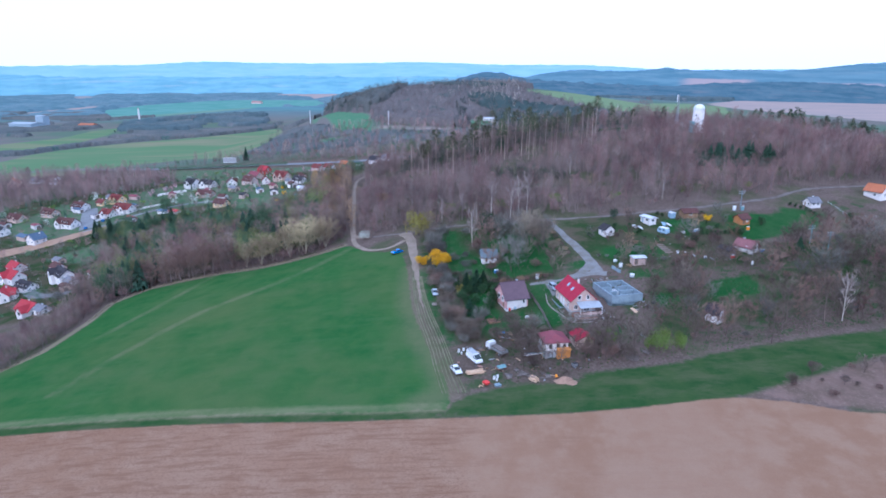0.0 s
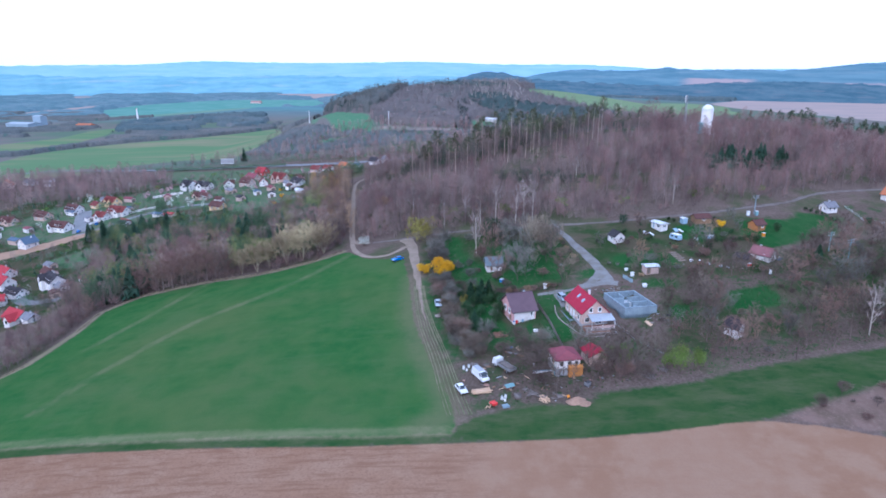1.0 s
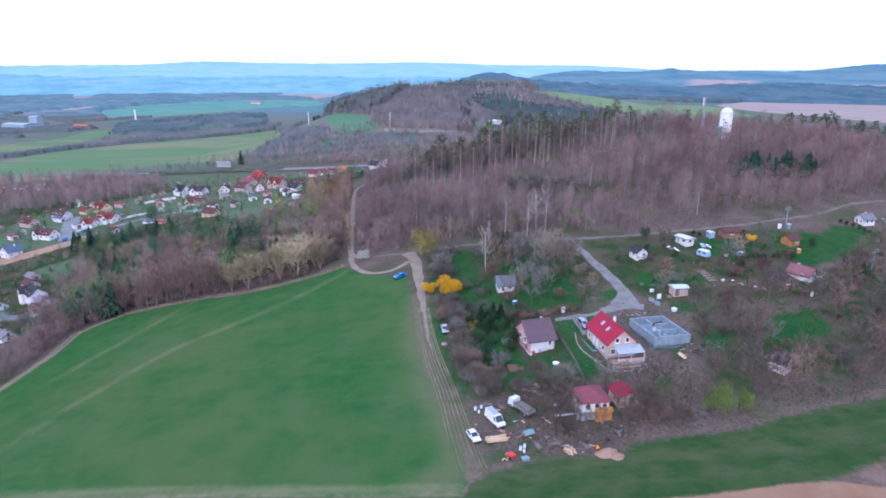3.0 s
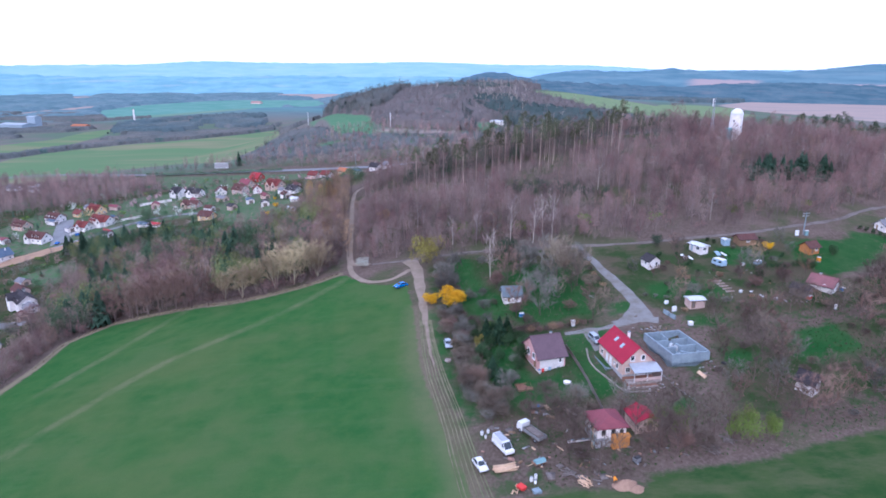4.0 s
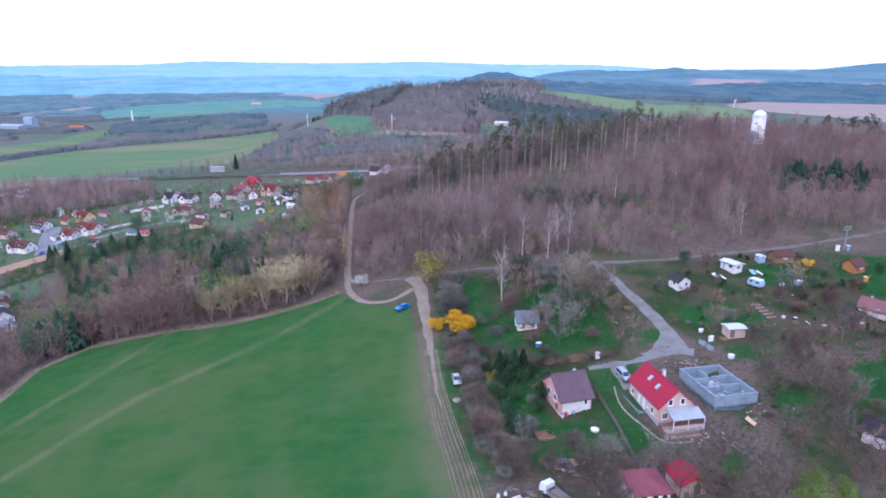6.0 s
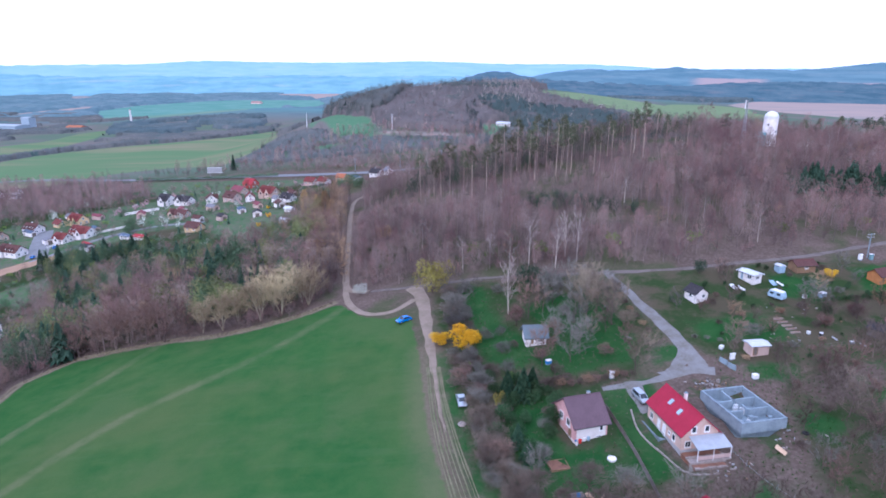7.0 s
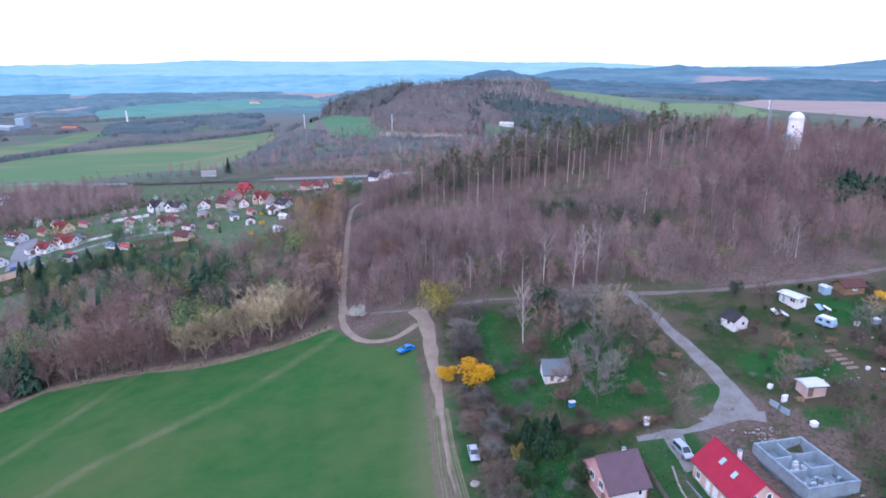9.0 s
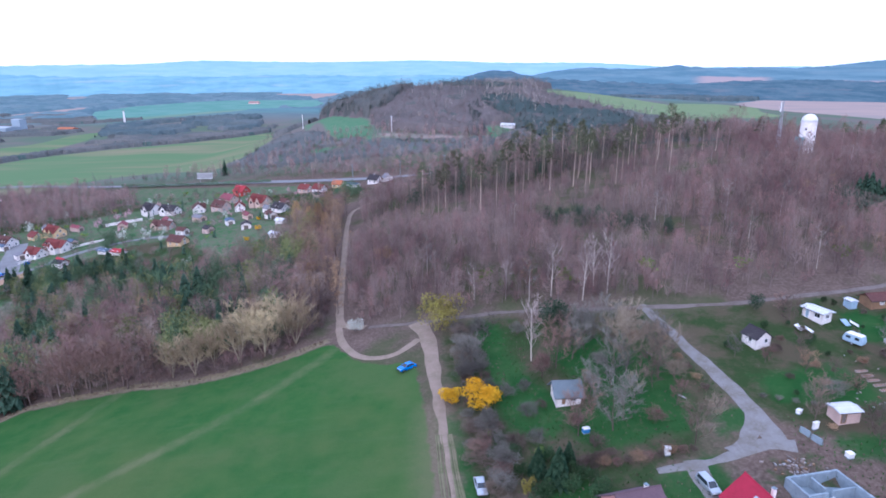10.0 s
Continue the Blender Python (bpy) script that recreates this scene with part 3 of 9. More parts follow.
rag2 = n.math("MULTIPLY", n.math("SUBTRACT", n.noise(p, 0.14, 5, 0.7), 0.5), 8.0)
col = n.mix(n.span(n.math("ADD", n.attr("lawn"), n.math("ADD", rag, rag2)), -1.5, 2.0, 0, 0.9), col, lawn)
col = n.mix(zone("earth", 1.2, 1.5), col, earth)
col = n.mix(n.span(n.math("ADD", n.attr("dry_edge"), n.math("MULTIPLY", rag, 0.4)), 2.6, 0.3, 0, 0.5), col, straw)
col = n.mix(zone("crop", 0.5, 0.7), col, crop)
worn = n.math("MULTIPLY", n.span(n.math("ADD", n.attr("path"), n.math("MULTIPLY", rag, 0.8)), 2.6, 0.2), n.span(n.noise(p, 0.09, 4, 0.6), 0.32, 0.68, 0.08, 0.55))
col = n.mix(worn, col, (0.16, 0.16, 0.09))
col = n.mix(n.span(n.math("ADD", n.attr("verge"), n.math("ADD", rag, n.math("MULTIPLY", rag2, 0.3))), 6.5, 0.0, 0, 0.5), col, (0.155, 0.145, 0.085))
col = n.mix(n.span(n.math("ADD", n.attr("dry_edge"), n.math("MULTIPLY", rag, 0.5)), 2.4, 0.2, 0, 0.42), col, straw)
bank = n.mix(n.span(mid, 0.3, 0.7), (0.20, 0.135, 0.11), (0.13, 0.095, 0.07))
col = n.mix(zone("bank", 1.5, 1.5), col, n.mix(n.span(fine, 0.5, 0.8), bank, (0.25, 0.185, 0.15)))
col = n.mix(zone("ploughed", 0.4, 0.35), col, clod)
pasture = n.mix(n.span(n.noise(p, 0.09, 5, 0.7), 0.35, 0.65), (0.05, 0.13, 0.05), (0.10, 0.16, 0.08))
pasture = n.mix(n.span(n.noise(p, 0.3, 4, 0.7), 0.40, 0.58, 0, 0.8), pasture, (0.14, 0.128, 0.098))
col = n.mix(zone("village_grass", 3, 1.5), col, pasture)
far_crop = n.mix(n.span(n.noise(n.turned(p, 24, (0.25, 1, 1)), 0.014, 3), 0.36, 0.72), (0.125, 0.20, 0.10), (0.235, 0.215, 0.135))
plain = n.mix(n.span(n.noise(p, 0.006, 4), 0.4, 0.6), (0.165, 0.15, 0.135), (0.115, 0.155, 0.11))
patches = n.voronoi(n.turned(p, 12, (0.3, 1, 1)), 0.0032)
# field parcels of the plain, with distance haze mixed in as blue-green
hazed_parcels = n.mix(n.span(patches, 0.35, 0.4), (0.105, 0.195, 0.205), n.mix(n.span(patches, 0.62, 0.66), (0.125, 0.215, 0.22), (0.20, 0.235, 0.25)))
hazed_parcels = n.mix(n.span(n.noise(n.turned(p, 8, (0.35, 1, 1)), 0.011, 6, 0.7), 0.5, 0.6, 0, 0.8), hazed_parcels, (0.09, 0.16, 0.18))
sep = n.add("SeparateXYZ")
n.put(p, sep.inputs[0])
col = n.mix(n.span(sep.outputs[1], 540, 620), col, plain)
# further north the painted haze grows stronger, paler and bluer
hazed_parcels = n.mix(n.span(sep.outputs[1], 1900, 3600, 0, 0.75), hazed_parcels, n.mix(n.span(n.noise(n.turned(p, 4, (0.25, 1, 1)), 0.006, 5, 0.65), 0.42, 0.58), (0.115, 0.24, 0.275), (0.20, 0.355, 0.385)))
col = n.mix(n.span(sep.outputs[1], 1250, 1500), col, hazed_parcels)
col = n.mix(zone("far_earth", 6, 2), col, n.mix(n.span(n.noise(n.turned(p, 10, (0.3, 1, 1)), 0.03, 4), 0.35, 0.7), (0.37, 0.285, 0.25), (0.30, 0.255, 0.235)))
# beyond about 1250 m the crop takes a blue-green haze tint in its colour
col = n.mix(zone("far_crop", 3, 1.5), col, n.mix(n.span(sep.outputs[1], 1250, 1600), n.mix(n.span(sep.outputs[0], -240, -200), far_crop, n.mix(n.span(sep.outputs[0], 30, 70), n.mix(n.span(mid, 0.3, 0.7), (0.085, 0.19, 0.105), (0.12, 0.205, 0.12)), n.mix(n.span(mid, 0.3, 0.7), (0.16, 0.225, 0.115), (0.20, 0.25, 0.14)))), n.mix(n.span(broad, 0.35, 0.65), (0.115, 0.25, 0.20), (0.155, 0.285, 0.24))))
n.bump(n.math("ADD", fine, n.math("MULTIPLY", mid, 2.0)), 0.5, 0.25)
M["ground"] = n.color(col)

fz = fz - 1.7 * np.clip(inside(fx, fy, [(41.6, 164.6), (50.3, 167.0), (47.2, 178.6), (38.5, 176.2)]) / 0.5, 0, 1)  # the pit dug for the concrete shell
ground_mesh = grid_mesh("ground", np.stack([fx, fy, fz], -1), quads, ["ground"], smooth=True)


def lay(name, values):
    ground_mesh.attributes.new(name, "FLOAT", "POINT").data.foreach_set("value", np.clip(values, -40, 40).astype(np.float32))


most = lambda zones: np.maximum.reduce([inside(fx, fy, z) for z in zones])
least = lambda lines: np.minimum.reduce([beside(fx, fy, z) for z in lines])
lay("crop", inside(fx, fy, GREEN_FIELD))
lay("bank", inside(fx, fy, BANK))
lay("ploughed", inside(fx, fy, PLOUGHED))
lay("meadow", most([MEADOW, BALK]))
lay("lawn", most(LAWNS + [TRACK_GRASS]))
lay("village_grass", most(VILLAGE_GRASS))
lay("garden", most(GARDENS))
lay("earth", most(BARE_EARTH))
lay("far_crop", most(FAR_GREENS))
lay("far_earth", most(FAR_EARTH))
lay("path", least(FIELD_PATHS))
lay("verge", beside(fx, fy, [(-18.5, 200), (-16.5, 174), (-12, 155), (-6, 136), (-3, 126), (-9, 121.5)]))
lay("dry_edge", least(DRY_EDGES))
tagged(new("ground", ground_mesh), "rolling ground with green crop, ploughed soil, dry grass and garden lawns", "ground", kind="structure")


# ---- roads and tracks: strips that follow the ground ----
def gravel(name, a, b, c):
    n = Nodes(name, 1.0, 0, 0.05)
    p = n.pos()
    f = n.noise(p, 2.2, 5, 0.75)
    k = n.mix(n.span(n.noise(p, 0.25, 4, 0.7), 0.35, 0.7), a, b)
    k = n.mix(n.span(f, 0.5, 0.8), k, c)
    n.bump(f, 0.6, 0.06)
    M[name] = n.color(k)


gravel("tan_soil", (0.36, 0.235, 0.16), (0.29, 0.19, 0.13), (0.42, 0.29, 0.21))
gravel("gravel", (0.225, 0.22, 0.215), (0.165, 0.15, 0.13), (0.29, 0.285, 0.275))
gravel("dirt", (0.275, 0.215, 0.17), (0.21, 0.17, 0.125), (0.33, 0.265, 0.215))
gravel("rut", (0.19, 0.17, 0.11), (0.115, 0.13, 0.065), (0.24, 0.205, 0.145))
gravel("asphalt_pale", (0.23, 0.235, 0.245), (0.19, 0.19, 0.19), (0.28, 0.285, 0.29))
gravel("forest_lane", (0.175, 0.148, 0.135), (0.12, 0.098, 0.085), (0.22, 0.19, 0.175))


def road(name, lines, mat, label, ragged=0.35, lift=0.1, category="road"):
    """Lines of (points, width at start, width at end): crowned strips with uneven edges, laid on the ground."""
    V, Q = [], []
    for points, w0, w1 in lines:
        c = spline(points)
        t = np.gradient(c, axis=0)
        t /= np.linalg.norm(t, axis=1)[:, None] + 1e-9
        side = np.stack([t[:, 1], -t[:, 0]], -1)
        s = np.linspace(0, 1, len(c))
        base = len(V)
        for i in range(len(c)):
            w = (w0 + (w1 - w0) * s[i]) / 2
            for k, a in enumerate((-1, -0.5, 0, 0.5, 1)):
                r = ragged * noise.noise(Vector((c[i][0] * 0.22, c[i][1] * 0.22, a * 3))) if abs(a) == 1 else 0
                q = c[i] + side[i] * (a * w + r)
                V.append((q[0], q[1], ground_at(q[0], q[1]) + lift + (0.05 * (1 - abs(a)) if abs(a) < 1 else -0.08)))
        for i in range(len(c) - 1):
            for k in range(4):
                o = base + i * 5 + k
                Q.append((o, o + 1, o + 6, o + 5))
    ob = new(name, grid_mesh(name, np.array(V), np.array(Q), [mat], smooth=True))
    return tagged(ob, label, category, kind="structure")


LANE_EAST = [(-38, 241.6), (-25, 240), (-11.6, 239.6), (-1.5, 239), (12, 236.6), (31.6, 234), (52, 233.2), (76, 237), (90, 240.7), (105.5, 247), (125.4, 256.3), (147, 270.7), (185, 285)]
TRACK = [(-25, 240), (-21.8, 231.5), (-19.8, 219.8), (-17.7, 206), (-15.4, 191), (-13, 178)]
road("gravel_road", [([(30.5, 235.5), (34.2, 221.9), (36.9, 211), (39.7, 200.2), (41.0, 193), (41.4, 186)], 2.0, 3.9), ([(44.2, 185.2), (41, 185.8), (37, 184.8), (31.4, 182.6), (25.3, 181.2), (20, 180.4)], 3.3, 1.1), ([(40.4, 196), (39.2, 190.5), (36.5, 186.5), (33, 184)], 1.6, 2.6),
     ([(26.5, 182.5), (26.6, 176), (27.2, 172)], 3.4, 2.6)], "gravel", "grey gravel road that bends between the garden plots", 0.7)
road("forest_lane_east", [(LANE_EAST, 1.6, 1.6)], "forest_lane", "narrow unpaved lane along the edge of the bare wood", 0.6)
road("dirt_track", [(TRACK[:-1] + [(-14.0, 181), (-12.0, 169)], 4.4, 0.2)], "dirt", "pale dirt track along the green field", 0.45, 0.1)
road("wheel_ruts", [([(-15.6 + o * 0.7, 193), (-13.6 + o * 0.85, 179), (-10.8 + o, 165), (-6.6 + o * 1.1, 148.5), (-3.4 + o * 1.2, 134), (-1.2 + o * 1.3, 125)], w, w * 0.5) for o, w in ((-2.3, 0.35), (-1.7, 0.5), (-0.9, 0.3), (-0.2, 0.4), (0.6, 0.55), (1.3, 0.35), (1.8, 0.45))], "rut", "worn wheel ruts where the track fades into grass", 0.16, 0.07)
road("loop_track", [([(-24, 231), (-28.8, 225.2), (-34.2, 224.4), (-39.8, 228.2), (-44.5, 236.5), (-47.6, 248.6)], 1.9, 1.9)], "dirt", "turning loop of bare dirt at the field corner")
road("forest_lane_north", [([(-39, 242), (-43.5, 244), (-47.6, 250), (-53.4, 280.3), (-58.9, 311.4), (-66.8, 356.2), (-70, 384), (-66, 396), (-58, 410)], 2.2, 2.1)], "dirt", "straight unpaved lane up through the bare wood")
road("village_street", [([(-238, 366), (-243, 374.5), (-256, 397), (-264, 411)], 11, 9.5), ([(-238, 360), (-228, 372), (-214, 392), (-190, 404), (-160, 400)], 4, 3.5), ([(-222, 285), (-205, 268), (-184, 262)], 6, 5)],
     "asphalt_pale", "pale asphalt street between the village houses")
road("village_dirt", [([(-285, 322), (-266, 332), (-250, 344), (-236, 358), (-226, 366)], 14, 9)], "tan_soil", "bare tan earth along a village building plot", 1.5, 0.12, "ground")
road("main_road", [([(-460, 600), (-291, 574), (-196, 552), (-110, 516), (-62, 486), (-20, 470), (20, 500)], 9, 9)], "asphalt_pale", "straight asphalt road across the valley", 0.1, 0.5)

# ---- distance: the wooded ridges on the skyline, haze painted into their colours ----
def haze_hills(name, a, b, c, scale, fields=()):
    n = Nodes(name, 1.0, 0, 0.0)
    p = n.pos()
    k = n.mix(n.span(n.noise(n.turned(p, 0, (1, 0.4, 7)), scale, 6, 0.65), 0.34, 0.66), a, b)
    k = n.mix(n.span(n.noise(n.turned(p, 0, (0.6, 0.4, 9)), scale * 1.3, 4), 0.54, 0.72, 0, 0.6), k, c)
    if fields:
        q = n.add("SeparateXYZ")
        n.put(p, q.inputs[0])
        east = n.math("DIVIDE", q.outputs[0], q.outputs[1])
        wob = n.math("MULTIPLY", n.math("SUBTRACT", n.noise(p, 0.004, 3), 0.5), 26.0)
        for e0, e1, z0, z1, tone in fields:
            up = n.math("ADD", q.outputs[2], wob)
            mask = n.math("MULTIPLY", n.math("MULTIPLY", n.span(east, e0, e0 + 0.03), n.span(east, e1, e1 - 0.03)), n.math("MULTIPLY", n.span(up, z0, z0 + 4), n.span(up, z1, z1 - 4)))
            k = n.mix(mask, k, tone)
    M[name] = n.color(k)


# bluer and paler the farther off: haze mixed into each base colour
haze_hills("haze_blue", (0.245, 0.405, 0.51), (0.29, 0.45, 0.55), (0.36, 0.47, 0.53), 0.005)
haze_hills("haze_teal", (0.165, 0.325, 0.375), (0.225, 0.40, 0.445), (0.33, 0.40, 0.42), 0.008)
haze_hills("haze_slate", (0.10, 0.185, 0.225), (0.15, 0.24, 0.275), (0.19, 0.26, 0.285), 0.006, [(0.31, 0.44, 26, 50, (0.35, 0.285, 0.28)), (0.2, 0.27, 2, 14, (0.14, 0.29, 0.24)), (0.5, 0.64, 20, 40, (0.30, 0.27, 0.28))])
haze_hills("haze_near", (0.065, 0.12, 0.15), (0.11, 0.165, 0.19), (0.16, 0.17, 0.185), 0.02)


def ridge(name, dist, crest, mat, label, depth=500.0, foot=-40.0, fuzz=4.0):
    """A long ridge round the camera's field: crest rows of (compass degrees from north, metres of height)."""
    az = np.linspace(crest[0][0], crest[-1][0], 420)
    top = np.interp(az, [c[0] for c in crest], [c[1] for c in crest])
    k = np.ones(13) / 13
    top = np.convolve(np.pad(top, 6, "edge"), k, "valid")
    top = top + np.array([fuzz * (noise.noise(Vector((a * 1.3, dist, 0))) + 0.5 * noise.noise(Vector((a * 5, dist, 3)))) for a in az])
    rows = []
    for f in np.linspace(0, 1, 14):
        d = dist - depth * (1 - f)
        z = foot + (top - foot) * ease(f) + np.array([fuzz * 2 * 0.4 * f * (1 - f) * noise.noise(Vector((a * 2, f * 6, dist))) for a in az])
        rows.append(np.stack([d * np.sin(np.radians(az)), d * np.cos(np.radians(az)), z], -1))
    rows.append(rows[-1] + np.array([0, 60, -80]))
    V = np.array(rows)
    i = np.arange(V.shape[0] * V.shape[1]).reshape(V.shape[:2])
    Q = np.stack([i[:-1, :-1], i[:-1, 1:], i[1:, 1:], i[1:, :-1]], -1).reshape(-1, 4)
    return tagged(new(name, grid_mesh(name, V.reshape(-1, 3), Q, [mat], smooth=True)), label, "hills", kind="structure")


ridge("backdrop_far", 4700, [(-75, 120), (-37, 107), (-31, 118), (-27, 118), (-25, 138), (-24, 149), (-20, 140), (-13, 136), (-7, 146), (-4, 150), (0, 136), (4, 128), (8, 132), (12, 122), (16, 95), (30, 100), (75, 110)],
      "haze_blue", "wooded hills on the skyline, painted hazy blue", 600, -60, 5)
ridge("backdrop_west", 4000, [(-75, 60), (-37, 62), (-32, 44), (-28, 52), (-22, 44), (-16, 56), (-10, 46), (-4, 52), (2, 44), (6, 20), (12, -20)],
      "haze_teal", "wooded hills behind the valley, tinted blue-green by painted haze", 900, -60, 8)
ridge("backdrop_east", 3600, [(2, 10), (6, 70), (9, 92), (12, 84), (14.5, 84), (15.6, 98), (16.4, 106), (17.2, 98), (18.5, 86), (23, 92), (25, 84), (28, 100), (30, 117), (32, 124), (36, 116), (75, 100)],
      "haze_slate", "wooded hills with bare fields, tinted slate-blue by painted haze", 1300, 0, 5)
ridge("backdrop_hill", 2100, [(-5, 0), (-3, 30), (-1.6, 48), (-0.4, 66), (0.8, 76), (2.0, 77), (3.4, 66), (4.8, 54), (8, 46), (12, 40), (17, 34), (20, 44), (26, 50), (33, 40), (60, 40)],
      "haze_near", "dark wooded hill behind the fields", 500, 0, 5)

# ---- trees: templates as corner and triangle arrays, one material number a triangle ----
class Tree:
    def __init__(self, seed):
        self.r = np.random.RandomState(seed)
        self.v, self.t, self.m = [], [], []
        self.limbs = []

    def tube(self, p, q, r0, r1, n, mat):
        p, q = np.array(p, float), np.array(q, float)
        d = (q - p) / (np.linalg.norm(q - p) + 1e-9)
        a = np.cross(d, (0.3, 0.9, 0.2) if abs(d[2]) > 0.7 else (0, 0, 1))
        a /= np.linalg.norm(a)
        b = np.cross(d, a)
        o = len(self.v)
        for c, r in ((p, r0), (q, r1)):
            for i in range(n):
                w = 2 * np.pi * i / n
                self.v.append(c + r * (np.cos(w) * a + np.sin(w) * b))
        for i in range(n):
            j = (i + 1) % n
            self.t += [(o + i, o + j, o + n + j), (o + i, o + n + j, o + n + i)]
            self.m += [mat, mat]

    def sliver(self, p, d, length, w, mat):
        d = np.array(d, float)
        d /= np.linalg.norm(d) + 1e-9
        s = np.cross(d, self.r.normal(size=3))
        s *= w / (np.linalg.norm(s) + 1e-9)
        o = len(self.v)
        self.v += [p - s, p + s, p + d * length]
        self.t.append((o, o + 1, o + 2))
        self.m.append(mat)

    def leaf(self, p, size, mat):
        u, w = self.r.normal(size=3), self.r.normal(size=3)
        u *= size / np.linalg.norm(u)
        w *= size / np.linalg.norm(w)
        o = len(self.v)
        self.v += [p - 0.5 * u - 0.3 * w, p + 0.5 * u - 0.3 * w, p + 0.7 * w]
        self.t.append((o, o + 1, o + 2))
        self.m.append(mat)

    def arrays(self):
        return np.array(self.v), np.array(self.t), np.array(self.m)


def bare(seed, h=14, wide=3.2, limbs=9, twigs=150, clear=0.3, thick=0.17, tw=0.05, length=1.7, lean=0.0, fork=2, up=0.7):
    """A leafless broadleaf: trunk, limbs that fork, and a haze of fine twigs."""
    T = Tree(seed)
    r = T.r
    la = r.uniform(0, 2 * np.pi)
    tip = np.array([lean * h * np.cos(la) + r.normal() * 0.03 * h, lean * h * np.sin(la) + r.normal() * 0.03 * h, h * 0.86])
    knee = tip * 0.5 + np.array([r.normal() * 0.12, r.normal() * 0.12, 0])
    T.tube((0, 0, -0.6), knee, thick, thick * 0.7, 5, 0)
    T.tube(knee, tip, thick * 0.7, thick * 0.2, 4, 0)
    along = lambda f: knee * (f / 0.5) if f < 0.5 else knee + (tip - knee) * (f - 0.5) / 0.5
    ends = [(knee, tip)]
    for i in range(limbs):
        f = clear + (0.95 - clear) * (i + r.uniform(0.1, 0.9)) / limbs
        a = i * 2.4 + r.uniform(-0.5, 0.5)
        reach = wide * (1.15 - 0.75 * abs(f - 0.55)) * r.uniform(0.65, 1.1)
        p = along(f)
        q = p + np.array([np.cos(a) * reach, np.sin(a) * reach, up * reach * r.uniform(0.7, 1.6)])
        T.tube(p, q, thick * 0.4 * (1.1 - 0.6 * f), thick * 0.1, 3, 0)
        ends.append((p, q))
        for k in range(fork):
            s = p + (q - p) * r.uniform(0.35, 0.85)
            e = s + np.array([r.normal() * 0.5, r.normal() * 0.5, r.uniform(0.3, 1.0)]) * reach * 0.6
            T.tube(s, e, thick * 0.16, thick * 0.06, 3, 0)
            ends.append((s, e))
    for i in range(twigs):
        p, q = ends[r.randint(len(ends))]
        s = p + (q - p) * r.uniform(0.25, 1.0)
        d = (q - p) / (np.linalg.norm(q - p) + 1e-9) * 0.7 + r.normal(size=3) * 0.55 + np.array([0, 0, 0.35])
        T.sliver(s, d, length * r.uniform(0.5, 1.2), tw * r.uniform(0.7, 1.3), 1)
    return T.arrays()


def broom(seed, h=13.0, wide=2.4, twigs=230, tw=0.034, clear=0.26, length=2.0, thick=0.13, spread=0.8):
    """A forest tree seen from afar: a slim stem, steep limbs and an even haze of upright twigs in an oval crown."""
    T = Tree(seed)
    r = T.r
    tip = np.array([r.normal() * 0.4, r.normal() * 0.4, h * 0.9])
    T.tube((0, 0, -0.6), tip * 0.55, thick, thick * 0.7, 3, 0)
    T.tube(tip * 0.55, tip, thick * 0.7, thick * 0.2, 3, 0)
    for i in range(8):
        a, f = i * 2.4, clear + 0.5 * i / 8
        T.sliver(tip * f, (np.cos(a), np.sin(a), r.uniform(1.1, 2.0)), h * 0.32, thick * 0.5, 0)
    lobe = r.uniform(0, 2 * np.pi, 3)
    for i in range(twigs):
        f = clear + (0.97 - clear) * r.uniform() ** 0.85
        a = r.uniform(0, 2 * np.pi)
        u = (f - clear) / (1 - clear)
        rim = wide * (0.45 + 1.1 * u) * (1.05 - u ** 2.2) * (0.8 + 0.3 * np.cos(a - lobe[0]) * np.cos(2 * a - lobe[1]))
        d = rim * r.uniform(0.15, 1.0) ** 0.6
        p = np.array([np.cos(a) * d, np.sin(a) * d, f * h])
        T.sliver(p, np.array([np.cos(a), np.sin(a), 0]) * spread + np.array([0, 0, 1.0]) + r.normal(size=3) * (0.2 + 0.35 * spread), length * r.uniform(0.5, 1.2), tw * r.uniform(0.7, 1.3), 1)
    return T.arrays()


def fuzzy(seed, h=5.0, wide=2.5, twigs=1800, tw=0.02, length=0.9, clear=0.2, thick=0.1, low=0.2, flat=1.0):
    """A small leafless tree or bush: a rounded haze of fine twigs on a few limbs."""
    T = Tree(seed)
    r = T.r
    c = np.array([0, 0, h * (0.5 + 0.5 * low)])
    half = np.array([wide, wide, h * 0.5 * (1 - low) * flat])
    T.tube((0, 0, -0.4), (r.normal() * 0.1, r.normal() * 0.1, h * max(clear, 0.12)), thick, thick * 0.8, 5, 0)
    root = np.array([0, 0, h * max(clear, 0.12)])
    lumps = r.normal(size=(7, 3)) * np.array([1, 1, 0.7])
    lumps /= np.linalg.norm(lumps, axis=1)[:, None]
    for i in range(11):
        d = np.array([np.cos(i * 2.4), np.sin(i * 2.4), r.uniform(-0.2, 1.1)])
        d /= np.linalg.norm(d)
        T.tube(root, c + d * half * 0.8, thick * 0.45, 0.015, 3, 0)
    for i in range(twigs):
        d = r.normal(size=3)
        d /= np.linalg.norm(d)
        bulge = 0.45 + 0.62 * np.max(lumps @ d) ** 4
        q = c + d * half * bulge * r.uniform(0.25, 1.0) ** 0.45
        q[2] = max(q[2], 0.02)
        T.sliver(q - d * 0.3, d * 0.8 + np.array([0, 0, 0.45]) + r.normal(size=3) * 0.45, length * r.uniform(0.5, 1.2), tw * r.uniform(0.7, 1.4), 1)
    return T.arrays()


